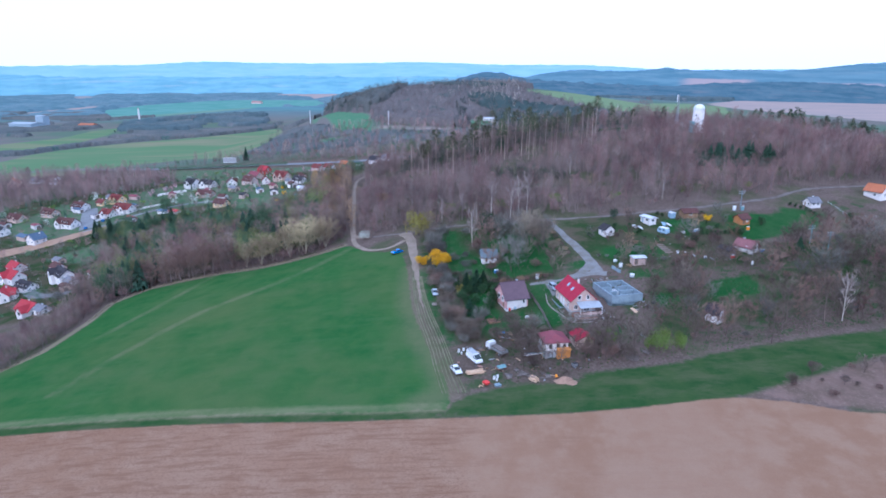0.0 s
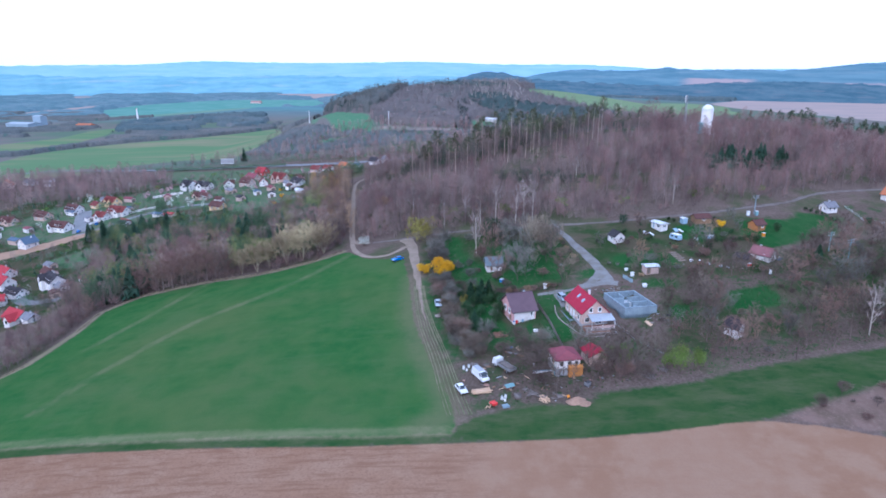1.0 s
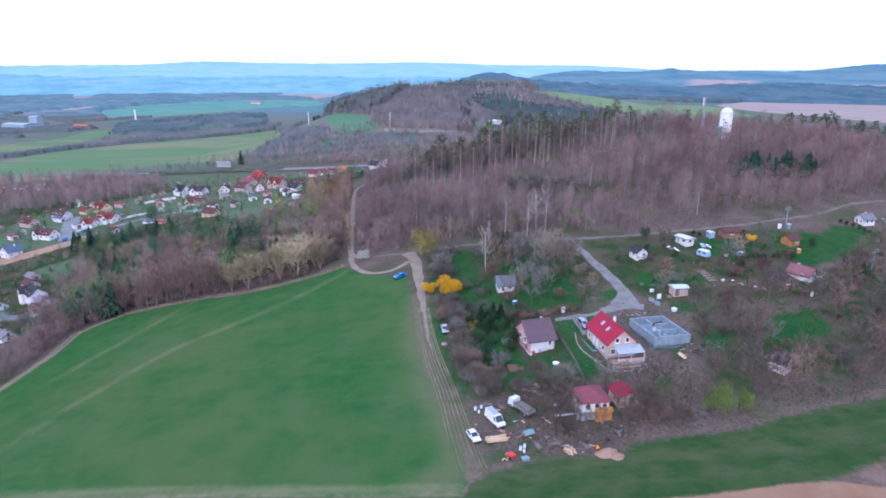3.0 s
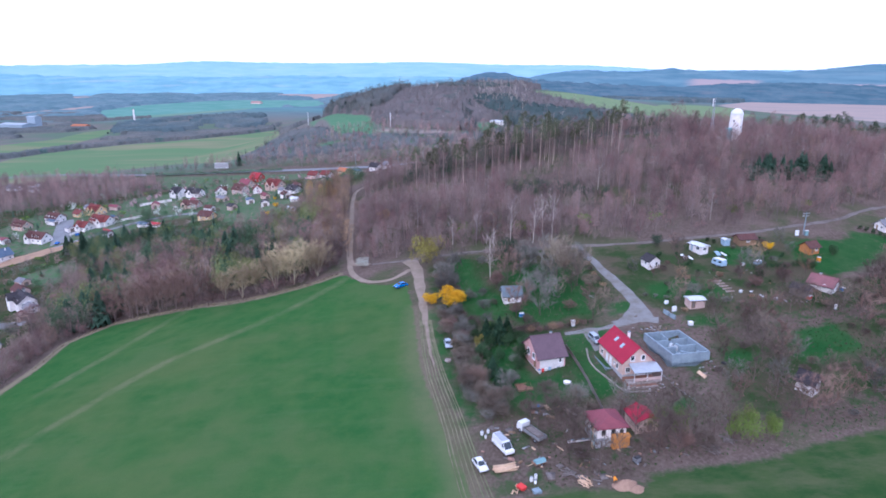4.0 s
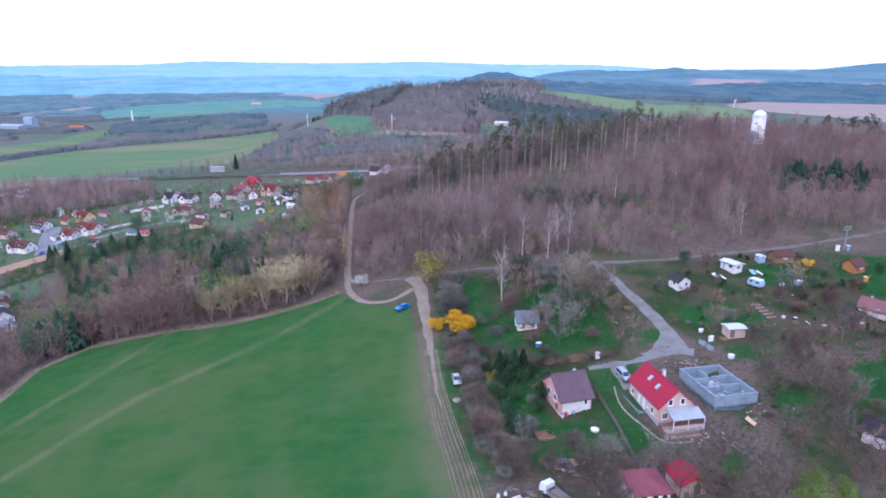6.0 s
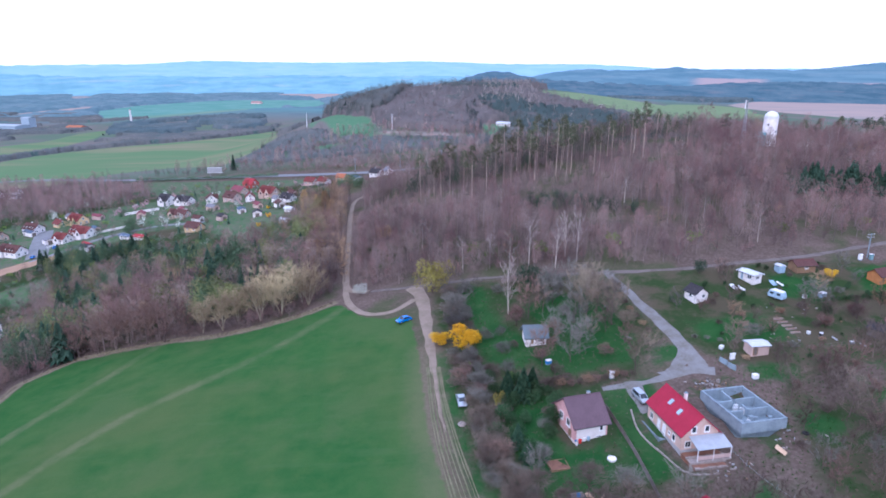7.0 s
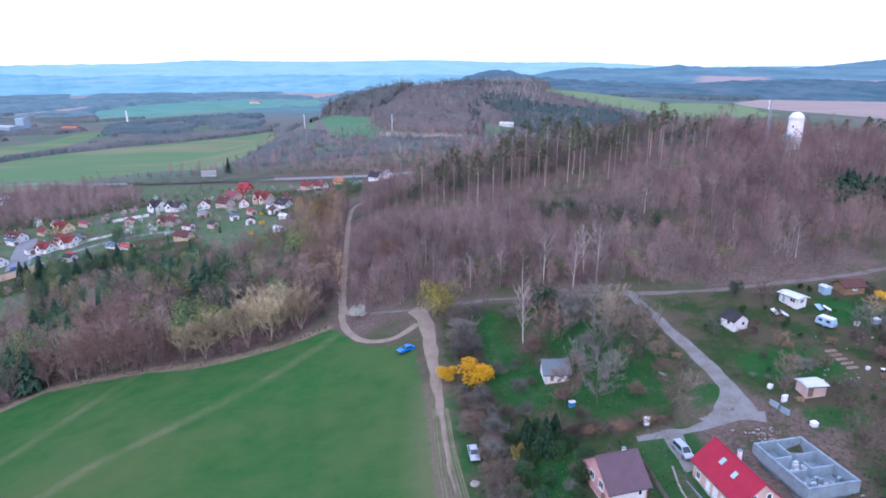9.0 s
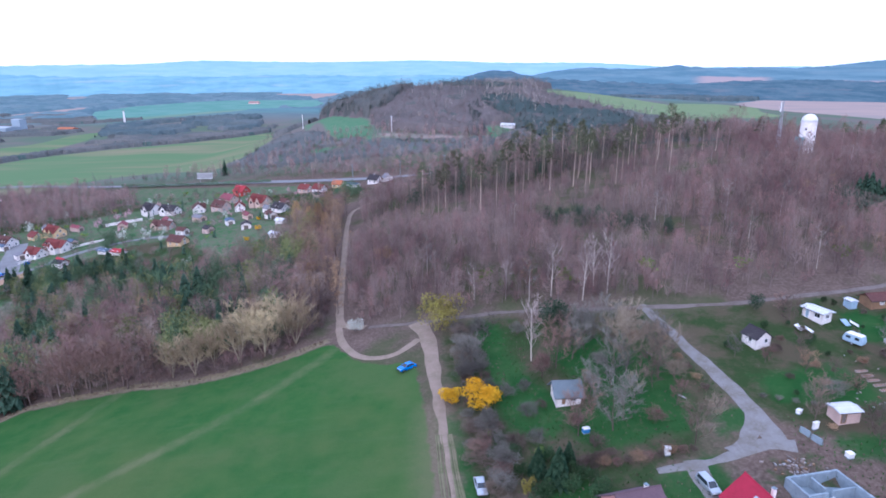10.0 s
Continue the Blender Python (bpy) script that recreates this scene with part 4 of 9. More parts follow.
def spruce(seed, h=13, wide=2.4, fronds=170):
    """A conical conifer of drooping fronds in whorls."""
    T = Tree(seed)
    r = T.r
    T.tube((0, 0, -0.5), (0, 0, h * 0.96), 0.16, 0.02, 5, 0)
    for i in range(fronds):
        f = (i / fronds) ** 0.8
        z = h * (0.06 + 0.93 * f)
        reach = wide * (1 - f) ** 0.85 * r.uniform(0.65, 1.15) + 0.12
        a = r.uniform(0, 2 * np.pi)
        d = np.array([np.cos(a), np.sin(a), 0])
        s = np.array([-d[1], d[0], 0]) * (0.18 + 0.24 * reach)
        p = np.array([0, 0, z])
        mid = p + d * reach * 0.62 + np.array([0, 0, 0.06 * reach])
        o = len(T.v)
        T.v += [p, mid - s, p + d * reach + np.array([0, 0, -0.32 * reach]), mid + s, mid - np.array([0, 0, 0.30 * reach])]
        T.t += [(o, o + 1, o + 2), (o, o + 2, o + 3), (o, o + 1, o + 4), (o + 4, o + 3, o)]
        T.m += [1, 1, 1, 1]
    return T.arrays()


def pine(seed, h=19, wide=1.5, clumps=10, crown=0.36, needles=20):
    """A tall bare stem under a high, open crown of needle clumps."""
    T = Tree(seed)
    r = T.r
    tip = np.array([r.normal() * 0.6, r.normal() * 0.6, h])
    T.tube((0, 0, -0.6), tip * 0.6, 0.17, 0.12, 5, 0)
    T.tube(tip * 0.6, tip * 0.97, 0.12, 0.04, 4, 0)
    for i in range(clumps):
        f = 1 - crown * (i + r.uniform(0, 1)) / clumps
        a = r.uniform(0, 2 * np.pi)
        reach = wide * (0.35 + 0.9 * (1 - f) / crown) * r.uniform(0.4, 0.9)
        p = tip * f
        c = p + np.array([np.cos(a) * reach, np.sin(a) * reach, 0.25 * reach])
        T.tube(p, c, 0.05, 0.02, 3, 0)
        for k in range(needles):
            q = c + r.normal(size=3) * np.array([0.6, 0.6, 0.35])
            T.leaf(q, r.uniform(0.35, 0.7), 1)
    return T.arrays()


def leafy(seed, h=3.0, wide=2.0, leaves=900, size=0.28, low=0.1, lumps=9, stems=5):
    """A bush or small crown of many leaves or flowers gathered on several lumps."""
    T = Tree(seed)
    r = T.r
    for i in range(stems):
        a = i * 2.4
        T.tube((0, 0, -0.3), (np.cos(a) * wide * 0.5, np.sin(a) * wide * 0.5, h * 0.7), 0.05, 0.02, 3, 0)
    cs = [np.array([np.cos(i * 2.4) * wide * r.uniform(0.25, 0.75), np.sin(i * 2.4) * wide * r.uniform(0.25, 0.75), h * r.uniform(low + 0.2, 0.8)]) for i in range(lumps)]
    for i in range(leaves):
        c = cs[r.randint(lumps)]
        d = r.normal(size=3)
        d /= np.linalg.norm(d)
        q = c + d * np.array([wide * 0.42, wide * 0.42, h * 0.28]) * r.uniform(0.55, 1.05)
        q[2] = max(q[2], 0.05)
        T.leaf(q, size * r.uniform(0.6, 1.3), 1)
    return T.arrays()


def wood(name, kinds, places, mats, label, category="trees", kind="stuff", seed=5):
    """Many trees as one object: places are (x, y, number of the template, scale)."""
    r = np.random.RandomState(seed)
    V, T, I = [], [], []
    o = 0
    x = np.array([q[0] for q in places])
    y = np.array([q[1] for q in places])
    z = height(x, y)
    for (px, py, k, s), pz in zip(places, z):
        v, t, m = kinds[k]
        a = r.uniform(0, 2 * np.pi)
        c, d = np.cos(a) * s, np.sin(a) * s
        w = np.stack([v[:, 0] * c - v[:, 1] * d + px, v[:, 0] * d + v[:, 1] * c + py, v[:, 2] * s * r.uniform(0.85, 1.12) + pz], -1)
        V.append(w)
        T.append(t + o)
        I.append(m + 2 * mats[k])
        o += len(v)
    names = []
    for pair in WOOD_MATS:
        names += pair
    me = grid_mesh(name, np.concatenate(V), np.concatenate(T), names, np.concatenate(I))
    return tagged(new(name, me), label, category, kind=kind)


WOOD_MATS = [("bark_wood", "twig"), ("bark_wood", "twig_red"), ("bark_pale", "twig_grey"), ("bark_pine", "pine_needle"), ("bark", "needle"),
             ("bark", "olive"), ("bark", "twig_orange"), ("bark_willow", "twig_pale"), ("bark", "young_leaf"), ("bark", "blossom"), ("bark", "pink_blossom"), ("bark_wood", "far_twig"), ("bark_wood", "far_brown"), ("bark_wood", "far_needle"), ("bark", "hedge"), ("bark", "twig_dark"), ("bark", "twig_rust"), ("bark", "twig_grey"), ("bark_wood", "twig_belt"), ("bark_wood", "far_olive"), ("bark", "thicket"), ("bark_wood", "twig_shade")]


def scatter(outline, gap, seed, keep=None):
    """Uneven places within an outline, about gap metres apart."""
    r = np.random.RandomState(seed)
    xs, ys = [q[0] for q in outline], [q[1] for q in outline]
    X, Y = np.meshgrid(np.arange(min(xs), max(xs), gap), np.arange(min(ys), max(ys), gap))
    X = X.ravel() + r.uniform(-0.48, 0.48, X.size) * gap
    Y = Y.ravel() + r.uniform(-0.48, 0.48, Y.size) * gap
    ok = inside(X, Y, outline) > 0
    X, Y = X[ok], Y[ok]
    if keep is not None:
        ok = keep(X, Y)
        X, Y = X[ok], Y[ok]
    return X, Y, r


LANES = [LANE_EAST, [(-38, 241.6), (-43.5, 244), (-47.6, 250), (-53.4, 280.3), (-58.9, 311.4), (-66.8, 356.2), (-70, 384), (-66, 396), (-58, 410)]]
clear_of_lanes = lambda x, y: np.minimum.reduce([beside(x, y, l) for l in LANES]) > 2.6

# village houses: x, y, turn, width, length, wall height, roof height, wall, roof, wings of (side, place, width, depth), dormer places
VILLAGE = [
    (-233, 292, 62, 7.2, 9.6, 3.3, 3.1, "white_wall", "roof_bright", [(-1, 2.4, 4, 1.6)], []), (-221, 268, 20, 7.2, 8.8, 3.5, 2.9, "white_wall", "roof_bright", [(1, 0, 4, 2)], []), (-187, 240, 65, 7.2, 9.6, 2.7, 2.7, "white_wall", "roof_bright", [(-1, -2.4, 4, 2.4)], []),
    (-177, 234, 60, 4.8, 5.6, 2.2, 1.4, "white_wall", "roof_grey", [], []), (-217, 279, 66, 6.4, 9.6, 2.5, 2.2, "white_wall", "roof_dark", [], [-2.4, 1.6]), (-201, 284, 50, 7.2, 12, 4.2, 2.9, "white_wall", "roof_dark", [(-1, 4, 4.8, 1.6)], [-2.4, 0]), (-192, 276, 50, 4.8, 6.4, 2.2, 1.7, "white_wall", "roof_grey", [], []),
    (-258, 346, -20, 6.8, 8, 3, 3.1, "white_wall", "roof_blue", [], [0.8]), (-301, 389, 70, 6.4, 12, 2.5, 2.5, "cream_wall", "roof_tile", [(-1, -3.2, 4, 1.2)], [2.4]), (-283, 397, 70, 7.2, 9.6, 2.7, 2.7, "cream_wall", "roof_tile", [], [-2.4, 1.6]),
    (-255, 372, 72, 7.2, 13.6, 3, 2.9, "white_wall", "roof_tile", [(-1, 4, 4, 1.2)], [-3.2, 0]), (-270, 410, 70, 7.2, 10.4, 3, 2.7, "white_wall", "roof_tile", [], [-2.8, 0, 2.8]), (-251, 424, 62, 7.2, 11.2, 3.1, 3.1, "yellow_wall", "roof_red_tile", [(-1, -3.2, 3.6, 1), (-1, 0.8, 4, 1.3)], []),
    (-260, 420, 62, 5.6, 6.4, 2.3, 2, "yellow_wall", "roof_red_tile", [], []), (-231, 397, 70, 7.2, 13.6, 3.3, 2.7, "white_wall", "roof_red_tile", [(-1, -3.2, 4, 2.4)], [1.6, 4.8]), (-238, 389, 70, 6.4, 8.8, 2.8, 2.5, "white_wall", "roof_red_tile", [(-1, 0, 3.6, 1.2)], []),
    (-215, 375, 60, 4.4, 6.4, 1.8, 1.5, "rose_plaster", "roof_bright", [], []), (-212, 460, 62, 8, 9.6, 3.7, 3.4, "white_wall", "roof_dark", [(-1, -1.6, 4, 1.6)], [2.4]), (-198, 456, 72, 7.2, 11.2, 3.1, 2.7, "white_wall", "roof_dark", [(-1, 1.6, 4, 0.8)], []),
    (-185, 421, 75, 6.4, 12, 2.3, 2.4, "cream_wall", "roof_tile", [(-1, 3.2, 4, 1.2)], []), (-159, 384, 70, 6, 8.8, 2.5, 2.4, "yellow_wall", "roof_tile", [], []), (-179, 454, 25, 6.8, 8, 3, 2.9, "white_wall", "roof_tile", [(1, 0, 3.2, 0.8)], []), (-164, 452, 62, 7.2, 9.6, 3, 3.2, "rose_plaster", "roof_tile", [], [0]),
    (-167, 473, 60, 7.2, 9.6, 3.1, 2.9, "cream_wall", "roof_maroon", [], []), (-168, 498, 60, 7.2, 8.8, 3.3, 3.2, "red_wall", "roof_bright", [(-1, 0, 3.2, 0.8)], []), (-139, 451, 60, 8, 12, 3.4, 3.6, "cream_wall", "roof_red_tile", [(-1, -3.2, 4, 1.2), (-1, 2.4, 4, 1.2)], []), (-150, 446, 20, 5.6, 7.2, 2.8, 2.7, "white_wall", "roof_red_tile", [], []),
    (-119, 426, 60, 6.4, 8, 2.5, 2.5, "white_wall", "roof_dark", [], [0]), (-189, 382, 70, 4.4, 6.4, 1.6, 0.8, "white_wall", "roof_bright", [], []), (-199, 386, 70, 4, 6.4, 1.7, 0.7, "white_wall", "roof_blue", [], []), (-109, 394, 60, 3.2, 4.8, 1.8, 0.8, "white_wall", "roof_white", [], []), (-103, 366, 60, 3.2, 4.8, 1.8, 0.7, "white_wall", "roof_white", [], []),
    (-119, 480, 60, 6.4, 8, 2.7, 2.4, "cream_wall", "roof_red_tile", [], []), (-108, 472, 60, 5.6, 7.2, 2.7, 2.4, "white_wall", "roof_red_tile", [], []), (-98, 482, 70, 5.6, 6.4, 2.3, 2, "yellow_wall", "roof_orange", [], []), (-73, 474, 60, 5.6, 7.2, 2.8, 2.4, "white_wall", "roof_dark", [], []), (-65, 474, 30, 4.8, 5.6, 2.7, 2, "white_wall", "roof_grey", [], []),
    (-383, 498, 30, 8, 9.6, 3.1, 4.2, "cream_wall", "roof_orange", [], []), (-372, 511, 70, 6.4, 11.2, 2.5, 1.9, "white_wall", "roof_grey", [], []), (-377, 516, 70, 5.6, 8, 2.3, 2, "white_wall", "roof_tile", [], []), (-365, 524, 70, 5.6, 8, 2.3, 2, "white_wall", "roof_tile", [], []), (-216, 302, 55, 5.6, 8, 2.3, 2, "rose_plaster", "roof_tile", [], []),
    (-292, 362, 60, 6.4, 9.6, 3.3, 2.4, "white_wall", "roof_dark", [], [0]), (-310, 372, 70, 5.6, 8, 2.7, 2.4, "white_wall", "roof_tile", [], []), (-330, 400, 70, 6.4, 8.8, 2.8, 2.4, "white_wall", "roof_tile", [], []), (-242, 306, 60, 6.4, 8.8, 2.8, 2.5, "white_wall", "roof_bright", [], []),
]

# kinds for the large woods
BARE = [broom(10 + i, h=h * 0.92, wide=w * 0.95, twigs=300, tw=0.036, length=1.35) for i, (h, w) in enumerate(((14, 3.0), (12, 2.6), (15, 2.8), (11, 2.4), (13, 3.4), (10, 2.2)))]
WOOD_KINDS = BARE + [bare(31, 13, 2.4, 8, 130, thick=0.13), pine(40, 20, 2.1, crown=0.3), pine(41, 18, 2.0, crown=0.3), pine(42, 22, 2.3, crown=0.28), spruce(50), spruce(51, 10, 2.0, 130), broom(60, 12, 3.0, 300, 0.034, 0.2, 1.3, 0.14, 1.0), leafy(61, 10, 3.0, 420, 0.45, 0.1, 12, 3)]
WOOD_KINDS += [broom(80 + i, h * 0.85, w * 0.95, 140, 0.06, length=1.6) for i, (h, w) in enumerate(((14, 3.2), (12, 2.8), (15, 3.0), (11, 2.6), (13, 3.6), (10, 2.4)))]
WOOD_USE = [0, 0, 1, 1, 0, 0, 2, 3, 3, 3, 4, 4, 6, 5, 0, 0, 1, 1, 0, 0]
WOOD_KINDS += [leafy(150, 4.0, 2.6, 230, 0.42, 0.02, 9, 2), leafy(151, 5.5, 2.4, 230, 0.4, 0.1, 9, 3), leafy(152, 4.5, 2.2, 120, 0.5, 0.15, 7, 3), leafy(153, 4.5, 2.2, 120, 0.5, 0.15, 7, 3), leafy(154, 3.0, 2.0, 100, 0.5, 0.05, 7, 2),
               broom(155, 8, 2.6, 170, 0.035, 0.15, 1.3, 0.1, 1.0), fuzzy(156, 3.6, 2.6, 150, 0.045, 1.1, 0.05, 0.05, 0.0), fuzzy(157, 4.4, 2.4, 150, 0.045, 1.2, 0.1, 0.06, 0.05)]
WOOD_KINDS += [fuzzy(158, 5.0, 2.0, 170, 0.04, 1.3, 0.05, 0.06, 0.0), fuzzy(159, 6.0, 2.2, 170, 0.04, 1.4, 0.1, 0.07, 0.05)]
WOOD_USE += [14, 14, 9, 10, 8, 17, 16, 0, 0, 1]
WOOD_KINDS += [broom(161 + i, h, w, 330, 0.032, 0.18, 1.35, 0.14, 1.0) for i, (h, w) in enumerate(((11, 3.0), (12, 3.4), (9.5, 2.8)))]
WOOD_KINDS += [leafy(164, 11.0, 3.0, 700, 0.42, 0.05, 14, 3), leafy(165, 10.0, 3.2, 700, 0.42, 0.05, 14, 3), spruce(52, 12, 3.7, 260)]
WOOD_USE += [18, 1, 18, 14, 5, 4]
WOOD_KINDS += [leafy(166, 8.0, 2.5, 420, 0.42, 0.0, 12, 2), broom(167, 12, 3.0, 260, 0.045, 0.15, 1.5, 0.15, 1.0), broom(168, 10, 2.8, 240, 0.045, 0.15, 1.5, 0.14, 1.0)]
WOOD_USE += [20, 21, 21]

# the main wood on the hill
SPRUCES = (([(103, 289), (118, 293), (128, 292), (146, 296), (146, 301), (124, 300), (105, 296)], 2.3, 41), ([(13, 296), (24, 288), (40, 277), (51, 272), (52, 278), (42, 285), (28, 300), (15, 306)], 2.6, 42))
HILL_WOOD = [(-46, 247), (-20, 243), (12, 240.5), (32, 237), (50, 237), (75, 241.5), (100, 249), (125, 260), (147, 275), (190, 289), (330, 330), (330, 480), (180, 500), (40, 470), (-40, 440), (-64, 400), (-56, 310)]
X, Y, r = scatter(HILL_WOOD, 3.8, 3, lambda x, y: clear_of_lanes(x, y) & (np.maximum.reduce([np.maximum(inside(x, y + 3, s[0]), inside(x, y + 9, s[0]) - 1) for s in SPRUCES]) < -2.5) & ((y < 375) | (np.sin(x * 91.7 + y * 37.1) > 0.05)))
places = []
for x, y in zip(X, Y):
    u = r.uniform()
    if x > 28 and y < 240 + 0.12 * (x - 28) + max(0, x - 100) * 0.35 + 12 and r.uniform() < 0.3:
        continue
    big = noise.noise(Vector((x * 0.02, y * 0.02, 2.0)))
    k = 2 + r.randint(2) if x > 45 and r.uniform() < 0.4 else r.randint(6)
    under = x < 95 and beside(np.array([x]), np.array([y + 13]), [(-36, 345), (0, 340), (30, 338), (62, 350), (92, 378)])[0] < 27
    if under and r.uniform() < 0.4:
        continue
    among = x < 100 and not under and 330 < y < 385 and r.uniform() < 0.5
    if u > 0.988:
        k = 6
    elif u > 0.955 and big > 0:
        k = 12
    if k < 6 and y > 375:
        k += 14
    if -40 < x < 110 and y > 352 + 0.1 * x and r.uniform() < 0.55:
        k = (37, 38, 37, 38, 36)[r.randint(5)]
    places.append((x, y, k, r.uniform(0.75, 1.1) * (0.85 if y < 262 else 0.55 if under else 1.3 if among else 0.72 if np.hypot(x - 128, y - 352) < 26 else 1.0)))
X, Y, r = scatter(HILL_WOOD, 3.6, 17, lambda x, y: clear_of_lanes(x, y) & (inside(x, y, HILL_WOOD) < 26) & (y < 300))
places += [(x, y, 28 + r.randint(2), r.uniform(0.45, 0.95)) for x, y in zip(X, Y) if r.uniform() > (0.7 if x > 40 else 0.15)]
places += [(175 + 75 * f + r.uniform(-3, 3), 378 + 14 * f + r.uniform(-9, 9), 7 + r.randint(3), r.uniform(0.7, 0.86)) for f in np.linspace(0, 1, 62)]
places += [(x, y, 24, r.uniform(1.0, 1.8)) for x, y in ((14, 249), (-8, 258), (36, 252), (60, 250), (88, 256), (118, 264))]
for outline, gap, seed in SPRUCES:
    X, Y, r = scatter(outline, gap, seed)
    places += [(x, y, 36 if seed == 42 else (36, 36, 35)[r.randint(3)], r.uniform(0.8, 1.25) * (0.75 if seed == 41 else 0.5)) for x, y in zip(X, Y)]
wood("hill_wood", WOOD_KINDS, places, WOOD_USE, "leafless brown broadleaf wood with pines and dark spruces on a hill")

# tall pines with long bare stems that stand over the wood
PINE_MESHES = {}
rp = np.random.RandomState(61)
PINES = [(-32, 347), (-25, 336), (-18, 338), (-8, 325), (-2, 328), (4, 366), (13, 362), (28, 333), (31, 323), (43, 327), (46, 331), (66, 355), (72, 362), (-12, 342), (6, 340), (18, 345), (36, 342), (54, 345), (60, 336)]
for line, count in (([(-30, 352), (0, 350), (30, 348), (62, 356), (92, 378)], 13), ([(-6, 372), (24, 374), (54, 376), (84, 392)], 8), ([(20, 330), (50, 334), (74, 348)], 4), ([(96, 372), (150, 372), (200, 380)], 9)):
    c = spline(line, 1.0)
    PINES += [tuple(c[rp.randint(len(c))] + rp.normal(size=2) * 6) for i in range(count)]
for i, (x, y) in enumerate(PINES):
    k = i % 4
    if k not in PINE_MESHES:
        v, t, m = pine(40 + k, (25, 22, 26, 23)[k], (3.6, 3.1, 3.9, 3.3)[k], 30, (0.34, 0.42, 0.32, 0.46)[k], 22)
        PINE_MESHES[k] = []
        for q, nm, mat in ((0, "trunk", "bark_pine"), (1, "crown", "pine_crown")):
            ids, back = np.unique(t[m == q].ravel(), return_inverse=True)
            PINE_MESHES[k].append(grid_mesh(nm, v[ids], back.reshape(-1, 3), [mat]))
    ob = thing("pine", x, y, i * 67, "tall pine with a long bare stem and small crown", "tree", "hill pines")
    s = rp.uniform(0.7, 0.98) * (0.66 if y > 362 else 1.0)
    ob.scale = (s, s, s)
    for nm, me in zip(("trunk", "crown"), PINE_MESHES[k]):
        part(nm, me, None, ob)

# the belt between the field and the village
LOW_TREES = [(-152, 330), (-128, 312), (-98, 318), (-86, 345), (-94, 366), (-98, 394), (-120, 364)]
ALLOTMENT = [(-148, 412), (-134, 418), (-111, 399), (-97, 372), (-97, 355), (-104, 348), (-124, 344), (-134, 366)]
BELT = [(-190, 150), (-140, 152), (-136, 175), (-136, 198), (-141, 219), (-128, 231), (-110, 231), (-94, 230), (-84, 228), (-71, 229), (-58, 234), (-51, 244), (-56, 282), (-62, 312), (-70, 356), (-73, 390), (-100, 392), (-118, 360), (-140, 330), (-165, 318), (-188, 300), (-172, 262), (-160, 230), (-168, 196)]
GREEN_CLUMPS = ((-138, 233, 5, 15), (-145, 250, 8, 20), (-160, 278, 8, 18), (-206, 346, 9, 20), (-192, 352, 9, 18), (-176, 350, 9, 16), (-194, 330, 7, 10), (-139, 322, 9, 16), (-148, 298, 8, 14), (-134, 300, 6, 8), (-73, 277, 3, 4), (-119, 301, 9, 16), (-104, 275, 8, 14), (-94, 285, 9, 16), (-92, 262, 6, 7), (-78, 294, 5, 6), (-74, 256, 4, 3), (-127, 313, 7, 12), (-150, 318, 8, 12))
X, Y, r = scatter(BELT, 3.9, 8, lambda x, y: np.minimum.reduce([np.hypot((x - c[0]) / 1.4, y - c[1]) - c[2] for c in GREEN_CLUMPS]) > 0)
places = []
for x, y in zip(X, Y):
    u = r.uniform()
    big = noise.noise(Vector((x * 0.025, y * 0.025, 7.0)))
    k = r.randint(6)
    deep = inside(np.array([x]), np.array([y]), BELT)[0]
    if -91 < x < -53 and deep < 10 and y < 246:
        continue
    if x < -138 and y < 225:
        k = (3, 5, 31, 32)[r.randint(4)]
        places.append((x, y, k, r.uniform(0.4, 0.75)))
        continue
    if deep > 9 and u < 0.02 + 0.12 * big:
        k = 10 + r.randint(2)
    elif deep > 8 and big > 0.12 and u > 0.55:
        k = 34 if u > 0.8 else 33
    elif deep > 8 and u > 0.9:
        k = 34
    elif u > 0.84 or (x > -84 and y > 285 and u > 0.45):
        k = 12
    else:
        k = 30 + r.randint(3)
    low = inside(np.array([x]), np.array([y]), LOW_TREES)[0] > 0
    if low:
        k = 30 + r.randint(3)
    places.append((x, y, k, r.uniform(0.85, 1.3) * (0.45 if low else 1.0)))
X, Y, r = scatter(BELT, 2.3, 9, lambda x, y: (inside(x, y, BELT) < 6.5) & (y < 300) & (x > -160))
places += [(x, y, 26 + r.randint(4), r.uniform(0.4, 0.9)) for x, y in zip(X, Y)]
for cx, cy, rad, num in GREEN_CLUMPS:
    for i in range(int(num * 1.35)):
        a, d = r.uniform(0, 6.283), 1.25 * rad * r.uniform() ** 0.5
        places.append((cx + d * np.cos(a) * 1.4, cy + d * np.sin(a), (33, 33, 35, 33, 34)[r.randint(5)], r.uniform(0.8, 1.3) * (0.75 if cy > 310 else 1.0)))
wood("belt_wood", WOOD_KINDS, places, WOOD_USE, "mixed wood of bare trees, olive willows and spruces below the field")

